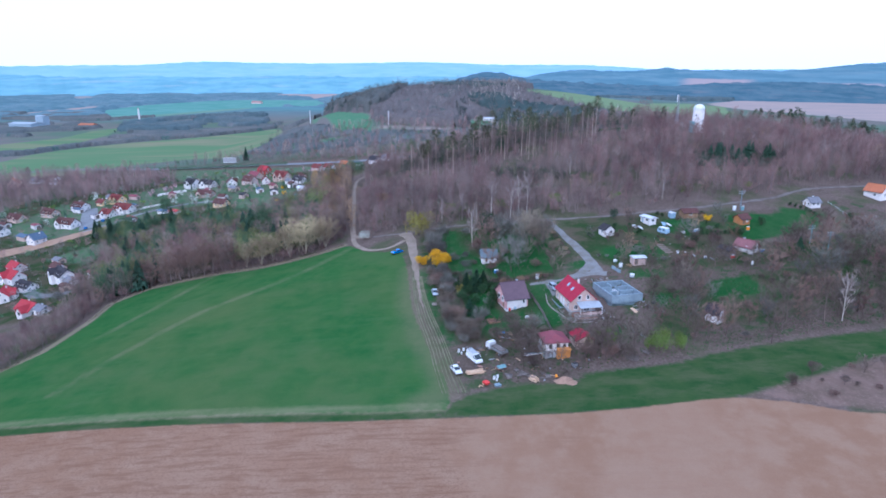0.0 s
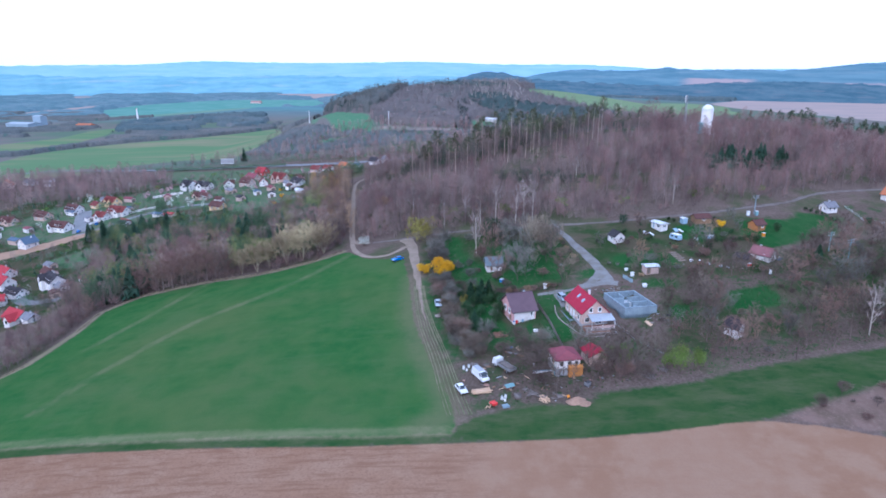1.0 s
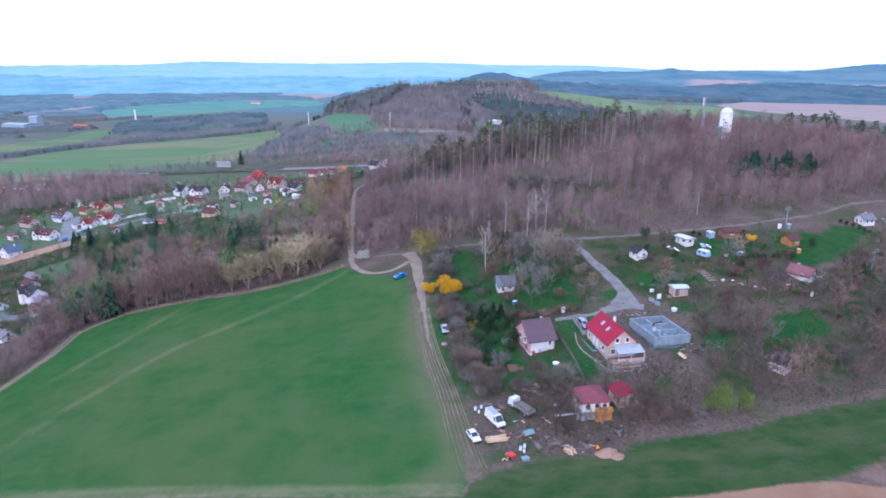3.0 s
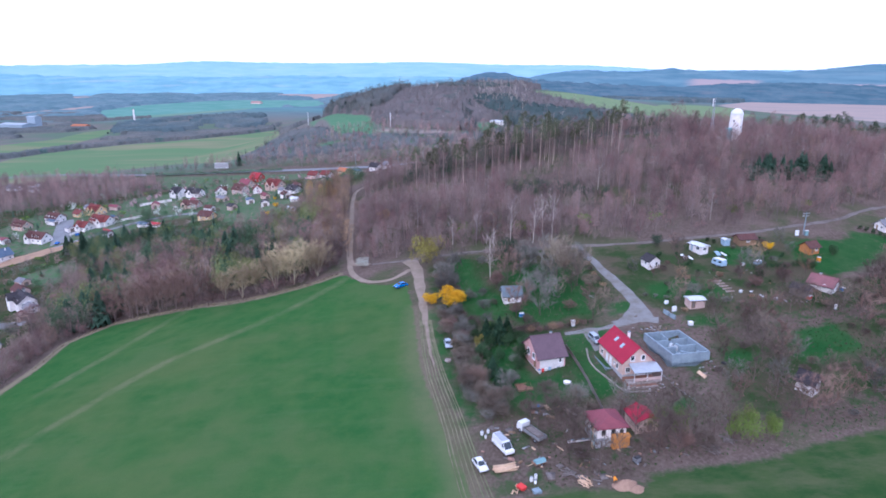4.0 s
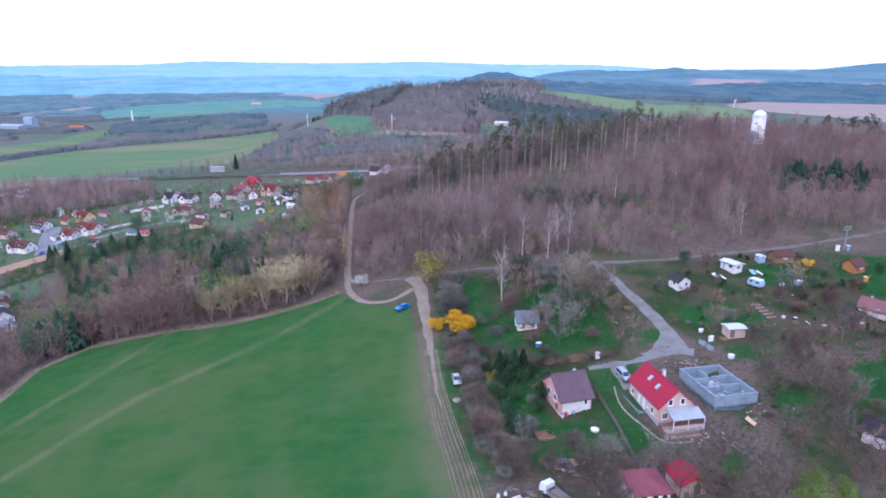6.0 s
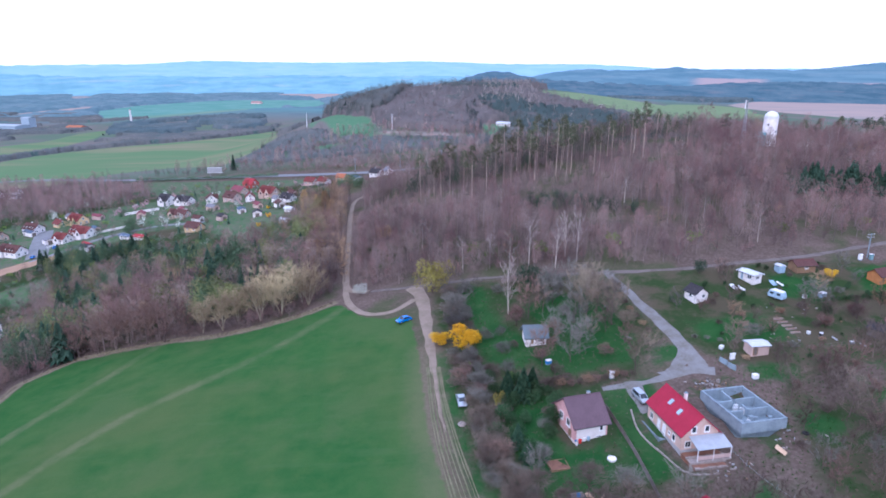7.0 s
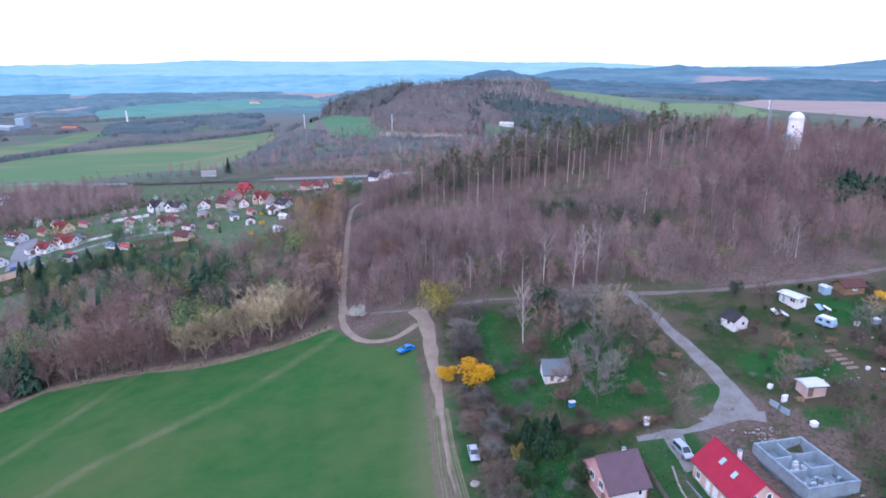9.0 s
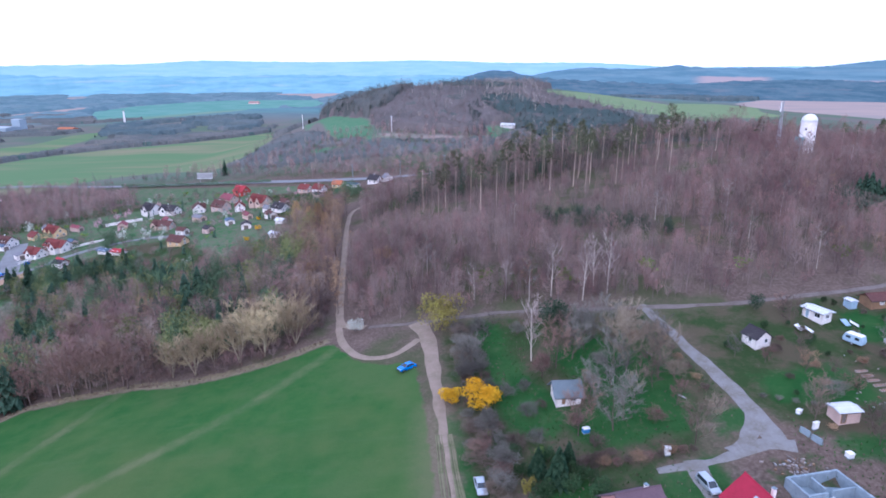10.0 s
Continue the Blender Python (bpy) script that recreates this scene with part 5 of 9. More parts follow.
# trees among the village houses and beyond them
off_houses = lambda x, y: (np.minimum.reduce([np.hypot(x - h[0], y - h[1]) for h in VILLAGE]) > 7.5) & (beside(x, y, [(-285, 322), (-266, 332), (-250, 344), (-238, 360), (-243, 374.5), (-256, 397), (-264, 411)]) > 8)
X, Y, r = scatter([(-420, 440), (-300, 425), (-240, 450), (-240, 500), (-300, 540), (-430, 540)], 5.6, 12, off_houses)
places = [(x, y, r.randint(6), r.uniform(0.8, 1.1)) for x, y in zip(X, Y)]
X, Y, r = scatter([(-330, 250), (-200, 240), (-172, 226), (-168, 262), (-186, 300), (-160, 322), (-120, 350), (-90, 400), (-90, 470), (-210, 520), (-330, 460)], 6.0, 13, off_houses)
for x, y in zip(X, Y):
    k = (20, 21, 25, 20, 26, 27, 25, 21, 24, 25, 11, 25, 26, 27, 20, 29)[r.randint(16)]
    plot = inside(np.array([x]), np.array([y]), ALLOTMENT)[0] > 0
    if y > 345 and r.uniform() < (0.8 if plot else 0.35):
        continue
    if r.uniform() < 0.04:
        k = 22 + r.randint(2)
    places.append((x, y, k, r.uniform(0.5, 1.1) * (0.6 if k in (11, 13, 33) else 1) * (0.5 if plot else 1)))
X, Y, r = scatter([(-290, 590), (-190, 570), (-100, 530), (-60, 500), (-30, 480), (30, 500), (60, 640), (-60, 700), (-150, 690), (-200, 640)], 6.6, 14)
places += [(x, y, (25, 27, 26, 16, 17, 25, 21, 30)[r.randint(8)], r.uniform(0.7, 1.2) * 0.9) for x, y in zip(X, Y)]
for k in range(60):  # the dark hedge below the main road
    f = k / 59
    places.append((-292 + 130 * f, 569 - 30 * f, 20, r.uniform(0.7, 0.95)))
places += [(x, y, 23, s) for x, y, s in ((-230, 432, 1.5), (-222, 450, 1.6), (-226, 446, 1.1), (-150, 430, 1.0))] + [(x, y, 22, s) for x, y, s in ((-273, 434, 1.5), (-200, 404, 1.4), (-186, 404, 1.5), (-150, 468, 1.1), (-178, 408, 1.2))]
wood("valley_wood", WOOD_KINDS, places, WOOD_USE, "bare hedges and thickets round the village")

# far woods: closed canopies with an uneven roof of crowns, and single trees along their edges
def canopy_material(name, a, b, c):
    n = Nodes(name, 1.0, 0, 0.0)
    p = n.pos()
    k = n.mix(n.span(n.noise(p, 0.012, 5, 0.65), 0.42, 0.6), a, b)
    k = n.mix(n.span(n.noise(p, 0.035, 3, 0.6), 0.6, 0.68), k, c)
    k = n.hsv(k, 0.5, 1.0, n.span(n.noise(n.turned(p, 0, (1, 1, 0.25)), 0.45, 4, 0.8), 0.25, 0.75, 0.8, 1.2))
    M[name] = n.color(k)


# crown colours of the far woods, greyed and cooled by haze mixed in
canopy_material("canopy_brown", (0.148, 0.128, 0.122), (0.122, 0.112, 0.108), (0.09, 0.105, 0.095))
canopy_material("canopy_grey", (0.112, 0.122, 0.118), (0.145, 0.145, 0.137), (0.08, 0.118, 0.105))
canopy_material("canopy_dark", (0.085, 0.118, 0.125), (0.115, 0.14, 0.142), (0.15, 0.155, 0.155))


def canopy(name, outlines, gap, tall, mat, label, seed, patchy=0, drop=-9.0):
    """Closed woods as one sheet over the crowns: every node at its own height, falling to the ground at the edge."""
    r = np.random.RandomState(seed)
    V, Q, o = [], [], 0
    for outline in outlines:
        xs, ys = [q[0] for q in outline], [q[1] for q in outline]
        X, Y = np.meshgrid(np.arange(min(xs), max(xs) + gap, gap), np.arange(min(ys), max(ys) + gap, gap))
        X = X + r.uniform(-0.4, 0.4, X.shape) * gap
        Y = Y + r.uniform(-0.4, 0.4, X.shape) * gap
        d = inside(X, Y, outline) + r.uniform(-0.8, 0.8, X.shape) * gap
        field = np.maximum.reduce([inside(X, Y, f) for f in FAR_GREENS + FAR_EARTH])
        d = np.minimum(d, -field)
        if patchy:
            d = np.minimum(d, patchy * (0.12 + np.array([noise.noise(Vector((a * 0.011, b * 0.03, seed))) for a, b in zip(X.ravel(), Y.ravel())]).reshape(X.shape)))
        Z = height(X, Y) + np.where(d > 0, tall * r.uniform(0.72, 1.1, X.shape) * ease(d / (1.2 * gap) + 0.45), drop)
        ids = np.arange(X.size).reshape(X.shape) + o
        quad = np.stack([ids[:-1, :-1], ids[:-1, 1:], ids[1:, 1:], ids[1:, :-1]], -1).reshape(-1, 4)
        on = d > 0
        ok = on[:-1, :-1] | on[1:, 1:] | on[1:, :-1] | on[:-1, 1:]
        V.append(np.stack([X.ravel(), Y.ravel(), Z.ravel()], -1))
        Q.append(quad[ok.ravel()])
        o += X.size
    tagged(new(name, grid_mesh(name, np.concatenate(V), np.concatenate(Q), [mat])), label, "woods", kind="stuff")


SPUR = [(-186, 822), (-143, 752), (-119, 730), (-110, 702), (-104, 690), (-79, 668), (-25, 653), (-4, 650), (-2, 694), (22, 700), (60, 720), (120, 760), (146, 782), (105, 815), (76, 850), (60, 905), (90, 960), (60, 1050), (-80, 1060), (-190, 990), (-226, 960)]
EAST_SLOPE = [(28, 650), (10, 620), (60, 570), (150, 520), (330, 520), (420, 600), (400, 690), (260, 720), (190, 765), (150, 785), (90, 745), (30, 700)]
SCRUB = [(-236, 640), (-190, 600), (-60, 585), (10, 600), (4, 640), (-25, 630), (-80, 644), (-110, 655), (-140, 670), (-165, 715), (-215, 760), (-236, 700)]
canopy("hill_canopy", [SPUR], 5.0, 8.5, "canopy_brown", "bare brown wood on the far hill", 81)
canopy_material("canopy_mixed", (0.105, 0.112, 0.105), (0.13, 0.122, 0.115), (0.075, 0.095, 0.09))
canopy_material("canopy_fir", (0.062, 0.085, 0.08), (0.085, 0.10, 0.092), (0.12, 0.11, 0.105))
TIP_STAND = [(-186, 824), (-143, 754), (-120, 732), (-108, 728), (-96, 760), (-84, 840), (-100, 930), (-140, 970), (-224, 960)]
CREST_STAND = [(-52, 838), (-20, 840), (20, 856), (50, 868), (46, 890), (-10, 884), (-54, 872)]
FIR_STAND = [(2, 726), (-6, 770), (14, 800), (40, 800), (62, 758), (136, 748), (150, 720), (119, 666), (66, 612), (45, 594), (30, 640), (26, 700)]
canopy("tip_canopy", [TIP_STAND], 5.0, 14.0, "canopy_mixed", "grey-green mixed wood on the tip of the far hill", 91)
canopy("crest_canopy", [CREST_STAND, FIR_STAND], 5.0, 11.0, "canopy_fir", "dark fir wood on the crest and flank of the far hill", 92)
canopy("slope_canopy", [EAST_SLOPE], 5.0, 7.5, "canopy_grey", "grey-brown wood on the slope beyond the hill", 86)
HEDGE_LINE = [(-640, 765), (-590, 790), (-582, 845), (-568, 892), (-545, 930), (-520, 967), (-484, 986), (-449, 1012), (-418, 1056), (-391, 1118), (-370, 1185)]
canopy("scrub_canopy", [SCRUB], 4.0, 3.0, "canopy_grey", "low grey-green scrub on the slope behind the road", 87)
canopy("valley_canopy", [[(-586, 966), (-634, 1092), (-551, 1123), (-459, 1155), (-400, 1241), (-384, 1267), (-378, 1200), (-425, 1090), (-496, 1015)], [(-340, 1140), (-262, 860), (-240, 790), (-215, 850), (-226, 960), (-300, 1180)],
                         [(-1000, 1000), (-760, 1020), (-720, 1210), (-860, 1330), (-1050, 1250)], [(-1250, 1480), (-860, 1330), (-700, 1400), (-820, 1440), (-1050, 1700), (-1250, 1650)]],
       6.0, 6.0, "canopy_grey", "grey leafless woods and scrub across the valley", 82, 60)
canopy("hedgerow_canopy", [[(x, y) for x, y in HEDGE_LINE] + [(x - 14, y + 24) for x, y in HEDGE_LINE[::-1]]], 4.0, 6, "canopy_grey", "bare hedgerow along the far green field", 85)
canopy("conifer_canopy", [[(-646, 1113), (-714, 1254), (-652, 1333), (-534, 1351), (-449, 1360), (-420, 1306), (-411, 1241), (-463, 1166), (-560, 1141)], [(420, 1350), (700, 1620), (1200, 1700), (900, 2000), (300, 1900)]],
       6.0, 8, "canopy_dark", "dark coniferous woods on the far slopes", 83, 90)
# the blue-grey of these copses is distance haze put into the colour
canopy_material("canopy_haze", (0.115, 0.185, 0.205), (0.15, 0.215, 0.235), (0.10, 0.16, 0.185))
canopy("plain_canopy", [[(-1900, 1400), (-1100, 1420), (-500, 1560), (-330, 1900), (-230, 3500), (-2700, 3500)]], 22.0, 10, "canopy_haze", "scattered copses and tree rows on the plain, haze painted blue-grey", 88, 50)
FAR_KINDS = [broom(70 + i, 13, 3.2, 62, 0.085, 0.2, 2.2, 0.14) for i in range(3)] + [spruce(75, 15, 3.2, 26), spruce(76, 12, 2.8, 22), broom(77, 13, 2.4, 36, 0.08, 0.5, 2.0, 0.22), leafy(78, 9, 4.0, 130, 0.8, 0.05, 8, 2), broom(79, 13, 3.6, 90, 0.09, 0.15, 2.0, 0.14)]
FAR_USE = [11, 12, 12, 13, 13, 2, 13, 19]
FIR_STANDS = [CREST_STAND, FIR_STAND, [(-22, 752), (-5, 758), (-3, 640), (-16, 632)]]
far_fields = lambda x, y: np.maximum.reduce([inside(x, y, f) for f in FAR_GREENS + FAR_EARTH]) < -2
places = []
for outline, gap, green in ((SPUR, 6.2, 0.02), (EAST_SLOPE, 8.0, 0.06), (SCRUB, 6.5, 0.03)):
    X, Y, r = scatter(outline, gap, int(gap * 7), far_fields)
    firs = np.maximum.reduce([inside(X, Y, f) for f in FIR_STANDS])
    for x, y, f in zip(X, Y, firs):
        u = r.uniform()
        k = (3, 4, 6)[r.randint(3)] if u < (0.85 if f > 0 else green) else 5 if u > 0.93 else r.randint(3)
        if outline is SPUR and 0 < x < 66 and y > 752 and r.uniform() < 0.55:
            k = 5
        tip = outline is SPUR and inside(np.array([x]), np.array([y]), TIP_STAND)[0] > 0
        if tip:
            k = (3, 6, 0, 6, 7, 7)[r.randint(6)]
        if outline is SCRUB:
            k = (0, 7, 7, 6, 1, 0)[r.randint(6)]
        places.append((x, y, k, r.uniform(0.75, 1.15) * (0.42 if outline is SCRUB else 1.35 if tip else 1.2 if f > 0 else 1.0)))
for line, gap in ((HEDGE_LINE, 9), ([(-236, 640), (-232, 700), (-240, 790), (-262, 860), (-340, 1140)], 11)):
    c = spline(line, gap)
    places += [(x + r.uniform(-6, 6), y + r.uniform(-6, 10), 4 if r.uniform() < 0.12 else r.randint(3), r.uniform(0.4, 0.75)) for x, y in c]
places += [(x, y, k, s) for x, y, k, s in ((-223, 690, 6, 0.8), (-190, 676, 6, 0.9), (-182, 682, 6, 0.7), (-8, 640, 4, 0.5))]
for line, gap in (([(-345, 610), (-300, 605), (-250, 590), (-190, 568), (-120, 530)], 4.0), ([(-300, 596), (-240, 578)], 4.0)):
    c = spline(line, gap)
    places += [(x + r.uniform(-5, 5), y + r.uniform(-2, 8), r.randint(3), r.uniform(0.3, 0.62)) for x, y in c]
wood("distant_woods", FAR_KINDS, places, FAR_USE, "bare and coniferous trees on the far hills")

# ---- buildings ----
def opening(house, wall_m, u, z, w, h, kind="window", mats=("white_paint", "glass")):
    """A window or door set into a wall: frame, recessed pane or leaf, sill. wall_m: the wall's axes, u along it, outward is -y."""
    ob = new(kind)
    ob.parent = house
    ob.matrix_local = wall_m @ pose(u, 0, z)
    f, t = Geo(), 0.08
    for x0, x1, z0, z1 in ((-w / 2 - t, -w / 2 + t, 0, h), (w / 2 - t, w / 2 + t, 0, h), (-w / 2 + t, w / 2 - t, h - t, h + t), (-w / 2 + t, w / 2 - t, -t, t)):
        f.box(x0, x1, -0.07, 0.06, z0, z1)
    if kind == "window" and w > 0.9:
        f.box(-0.04, 0.04, -0.05, 0.03, t, h - t)
    part("frame", f, mats[0], ob)
    leaf = Geo().box(-w / 2 + t, w / 2 - t, -0.025, 0.03, t, h - t)
    part("pane" if kind == "window" else "leaf", leaf, mats[1], ob)
    if kind == "window":
        part("sill", Geo().box(-w / 2 - 0.12, w / 2 + 0.12, -0.16, 0.0, -t - 0.06, -t), mats[0], ob)
    else:
        part("handle", Geo().box(w / 2 - 0.24, w / 2 - 0.14, -0.1, -0.025, h * 0.48, h * 0.52), "metal", ob)
    return ob


def house(name, x, y, rz, w, l, hw, hr, wall, roof, label, category="house", group="", holes=(), over=0.45, chimneys=(), z=None, hip=0.0, plinth=None, gable=None, skylights=(), gutter=True):
    """A building with a ridge along its own y: w across, l along the ridge, walls hw high, the roof hr higher.
    holes: (side, place along it, sill height, width, height, kind, materials)."""
    m = pose(x, y, 0, 0, 0, rz)
    corners = [m @ Vector((a * w / 2, b * l / 2, 0)) for a in (-1, 1) for b in (-1, 1)]
    low, high = min(ground_at(c.x, c.y) for c in corners), max(ground_at(c.x, c.y) for c in corners)
    ob = thing(name, x, y, rz, label, category, group, z=(low + high) / 2 if z is None else z)
    foot = -(high - low) / 2 - 0.8
    t = 0.3
    X, Y = w / 2, l / 2
    rise = lambda a: hw + hr * (1 - abs(a) / X)
    inset = hip * Y
    if hip:
        part("wall", Geo().box(-X, X, -Y, -Y + t, foot, hw), wall, ob)
        part("wall", Geo().box(-X, X, Y - t, Y, foot, hw), wall, ob)
    else:
        for y0, y1 in ((-Y, -Y + t), (Y - t, Y)):
            part("wall", Geo().along_y([(-X, foot), (X, foot), (X, hw), (0, hw + hr), (-X, hw)], y0, y1), gable or wall, ob)
    part("wall", Geo().box(-X, -X + t, -Y + t, Y - t, foot, hw), wall, ob)
    part("wall", Geo().box(X - t, X, -Y + t, Y - t, foot, hw), wall, ob)
    if plinth:
        part("plinth", Geo().box(-X - 0.06, X + 0.06, -Y - 0.06, Y + 0.06, foot, 0.45), plinth, ob)
    k, th = hr / X, 0.2
    e = X + over
    if hip:
        ze = hw - k * over + 0.1
        top = [(0, -Y + inset, hw + hr + 0.15), (0, Y - inset, hw + hr + 0.15)]
        c = [(-e, -Y - over, ze), (e, -Y - over, ze), (e, Y + over, ze), (-e, Y + over, ze)]
        cl = [(a, b, d - 0.18) for a, b, d in c]
        g = Geo().add(c + top + cl, [(0, 1, 4), (1, 2, 5, 4), (2, 3, 5), (3, 0, 4, 5), (9, 8, 7, 6), (0, 6, 7, 1), (1, 7, 8, 2), (2, 8, 9, 3), (3, 9, 6, 0)])
        part("roof", g, roof, ob)
    else:
        for s in (-1, 1):
            zt, ze = hw + hr + 0.16, hw - k * over + 0.16
            prof = [(0, zt), (0, zt - th), (s * e, ze - th), (s * e, ze)]
            part("roof_slope", Geo().along_y(prof if s < 0 else prof[::-1], -Y - over, Y + over), roof, ob)
            if gutter:
                part("gutter", Geo().tube((s * (e + 0.06), -Y - over, ze - 0.08), (s * (e + 0.06), Y + over, ze - 0.08), 0.07, 0.07, 6), "dark_metal", ob)
        part("ridge_cap", Geo().tube((0, -Y - over, hw + hr + 0.15), (0, Y + over, hw + hr + 0.15), 0.11, 0.11, 6), roof, ob)
    for a, b in chimneys:
        c = part("chimney", Geo().box(a - 0.24, a + 0.24, b - 0.24, b + 0.24, rise(a) - 0.4, hw + hr + 0.3), "white_wall", ob)
        part("chimney_cap", Geo().box(a - 0.3, a + 0.3, b - 0.3, b + 0.3, hw + hr + 0.3, hw + hr + 0.4), "concrete", c)
    for s, v, f in skylights:
        ang = math.degrees(math.atan2(hr, X)) * s
        q = pose(s * X * f, v, hw + hr * (1 - f) + 0.2, 0, ang, 0)
        sk = part("skylight", Geo().box(-0.6, 0.6, -0.42, 0.42, -0.05, 0.12, q), "metal", ob)
        part("pane", Geo().box(-0.5, 0.5, -0.32, 0.32, 0.12, 0.14, q), M["pale_glass"], sk)
    sides = {"S": pose(0, -Y, 0), "N": pose(0, Y, 0, 0, 0, 180), "W": pose(-X, 0, 0, 0, 0, -90), "E": pose(X, 0, 0, 0, 0, 90)}
    for side, u, zz, ww, hh, *rest in holes:
        kind = rest[0] if rest else "window"
        opening(ob, sides[side], u, zz, ww, hh, kind, rest[1] if len(rest) > 1 else (("white_paint", "glass") if kind == "window" else ("white_paint", "wood")))
    return ob


g = Nodes("pale_glass", 0.1, 0.0, 0.6)
M["pale_glass"] = g.color((0.35, 0.47, 0.58))
# open window holes: a black pane stands in for the shaded interior
DARK_GAP = ("dark_metal", "rubber")

# the house with the bright red roof, its terrace and awning
red = house("house", 31.6, 166.6, 14, 7.0, 11.4, 3.5, 3.2, "cream_wall", "roof_red", "cream gabled house with a bright red roof and white awning", z=8.4, gable="cream_wall",
            holes=[("S", -1.3, 3.6, 0.9, 1.2), ("S", 1.2, 3.6, 0.9, 1.2), ("S", -2.2, 0.9, 1.1, 1.2), ("S", 1.0, 0.2, 1.8, 2.1), ("W", -1.6, 0.1, 0.95, 2.1, "door", ("white_paint", "white_paint")),
                   ("W", 0.2, 0.1, 0.95, 2.1, "door", ("white_paint", "white_paint")), ("W", 3.4, 0.9, 0.9, 1.3), ("W", 1.9, 1.3, 0.6, 0.6), ("W", -4.2, 0.9, 1.0, 1.2), ("E", 0, 0.9, 1.2, 1.2)],
            chimneys=[(1.5, 1.8)], skylights=[(-1, 1.6, 0.42), (-1, -1.6, 0.48)], plinth="grey_wall")
aw = part("awning", Geo().along_x([(-8.8, 2.15), (-5.75, 3.0), (-5.75, 3.08), (-8.8, 2.23)], -2.2, 4.3), "awning_sheet", red, "pale corrugated awning panel")
for i in range(14):
    part("rib", Geo().along_x([(-8.82, 2.23), (-5.76, 3.08), (-5.76, 3.13), (-8.82, 2.28)], -2.15 + i * 0.48, -2.09 + i * 0.48), "awning_sheet", aw)
for u in (-2.1, 0.9, 4.2):
    part("post", Geo().box(u - 0.06, u + 0.06, -8.72, -8.6, -0.3, 2.2), "white_paint", red)
part("rail", Geo().box(-2.1, 4.2, -8.72, -8.66, 0.85, 0.95).box(-2.1, 4.2, -8.72, -8.66, 0.2, 0.85), "rose_plaster", red, "boarded terrace parapet")
part("terrace", Geo().box(-3.5, 4.3, -8.9, -5.76, -1.6, -0.02), "stone", red, "stone terrace slab")
part("walkway", Geo().box(-5.0, -3.57, -1.4, 7.6, -1.4, -0.15), "concrete", red, "paved walkway beside the wall")
part("parapet", Geo().box(-5.2, -5.0, -1.6, 7.6, -1.4, 0.25), "concrete", red)
for i in range(4):
    part("terrace_step", Geo().box(-3.7 - 0.25 * i, 4.5 + 0.2 * i, -9.35 - 0.45 * i, -8.9 - 0.45 * i, -1.9, -0.45 - 0.32 * i), "stone", red)

# the house with the brown roof
house("house", 13.7, 169.3, -71, 8.6, 6.6, 3.6, 3.4, "white_wall", "roof_brown", "white house with a dark brown gabled roof and pink gable", z=6.9, gable="pink_wall", over=0.55,
      holes=[("E", 2.0, 1.9, 0.7, 1.0), ("E", 1.6, 0.5, 1.0, 0.4), ("E", -1.4, 0.3, 1.0, 0.4), ("S", 1.6, 2.2, 1.3, 1.4), ("S", -1.2, 2.2, 1.3, 1.4), ("S", 2.4, 0.0, 0.9, 1.9, "door", ("wood", "wood"))],
      chimneys=[(-0.5, 1.7)], plinth="white_wall")

# the unfinished house by the yard: white upper floor over a grey base, board-clad porch
uf = house("unfinished_house", 22.4, 141.4, 12, 5.6, 5.6, 4.3, 1.2, "white_wall", "roof_maroon", "small unfinished two-storey house with a maroon hip roof", z=5.0, hip=0.55, over=0.5,
           holes=[("S", -1.6, 2.8, 0.7, 0.8, "window", DARK_GAP), ("S", 0.3, 2.8, 0.7, 0.8, "window", DARK_GAP), ("S", 1.9, 2.8, 0.6, 0.7, "window", DARK_GAP), ("W", 0.5, 2.6, 1.2, 1.1, "window", DARK_GAP), ("S", -1.5, 0.2, 0.9, 1.4, "window", DARK_GAP)])
part("lower_wall", Geo().box(-2.86, 2.86, -2.86, 2.86, -1.2, 2.0), "grey_wall", uf)
part("porch", Geo().box(-0.1, 3.1, -3.9, -2.87, -1.4, 2.7), "osb", uf, "porch clad in orange boards")
part("porch_roof", Geo().along_x([(-4.1, 2.5), (-2.87, 2.7), (-2.87, 2.8), (-4.1, 2.6)], 0.0, 3.3), "osb", uf)
part("door", Geo().box(-2.94, -2.86, -1.9, -0.4, -0.6, 2.2), "teal_paint", uf, "teal plank door")
part("ladder", Geo().tube((-3.6, -2.4, -0.3), (-3.0, -1.0, 3.6), 0.05, 0.05).tube((-3.6, -2.9, -0.3), (-3.0, -1.5, 3.6), 0.05, 0.05), "timber", uf)
house("shed", 29.9, 144.6, 12, 4.4, 4.8, 2.1, 1.1, "cream_wall", "roof_red", "low shed with a dull red roof", "shed", over=0.35, holes=[("S", 0.6, 0.1, 0.9, 1.8, "door", ("wood", "wood_grey"))])

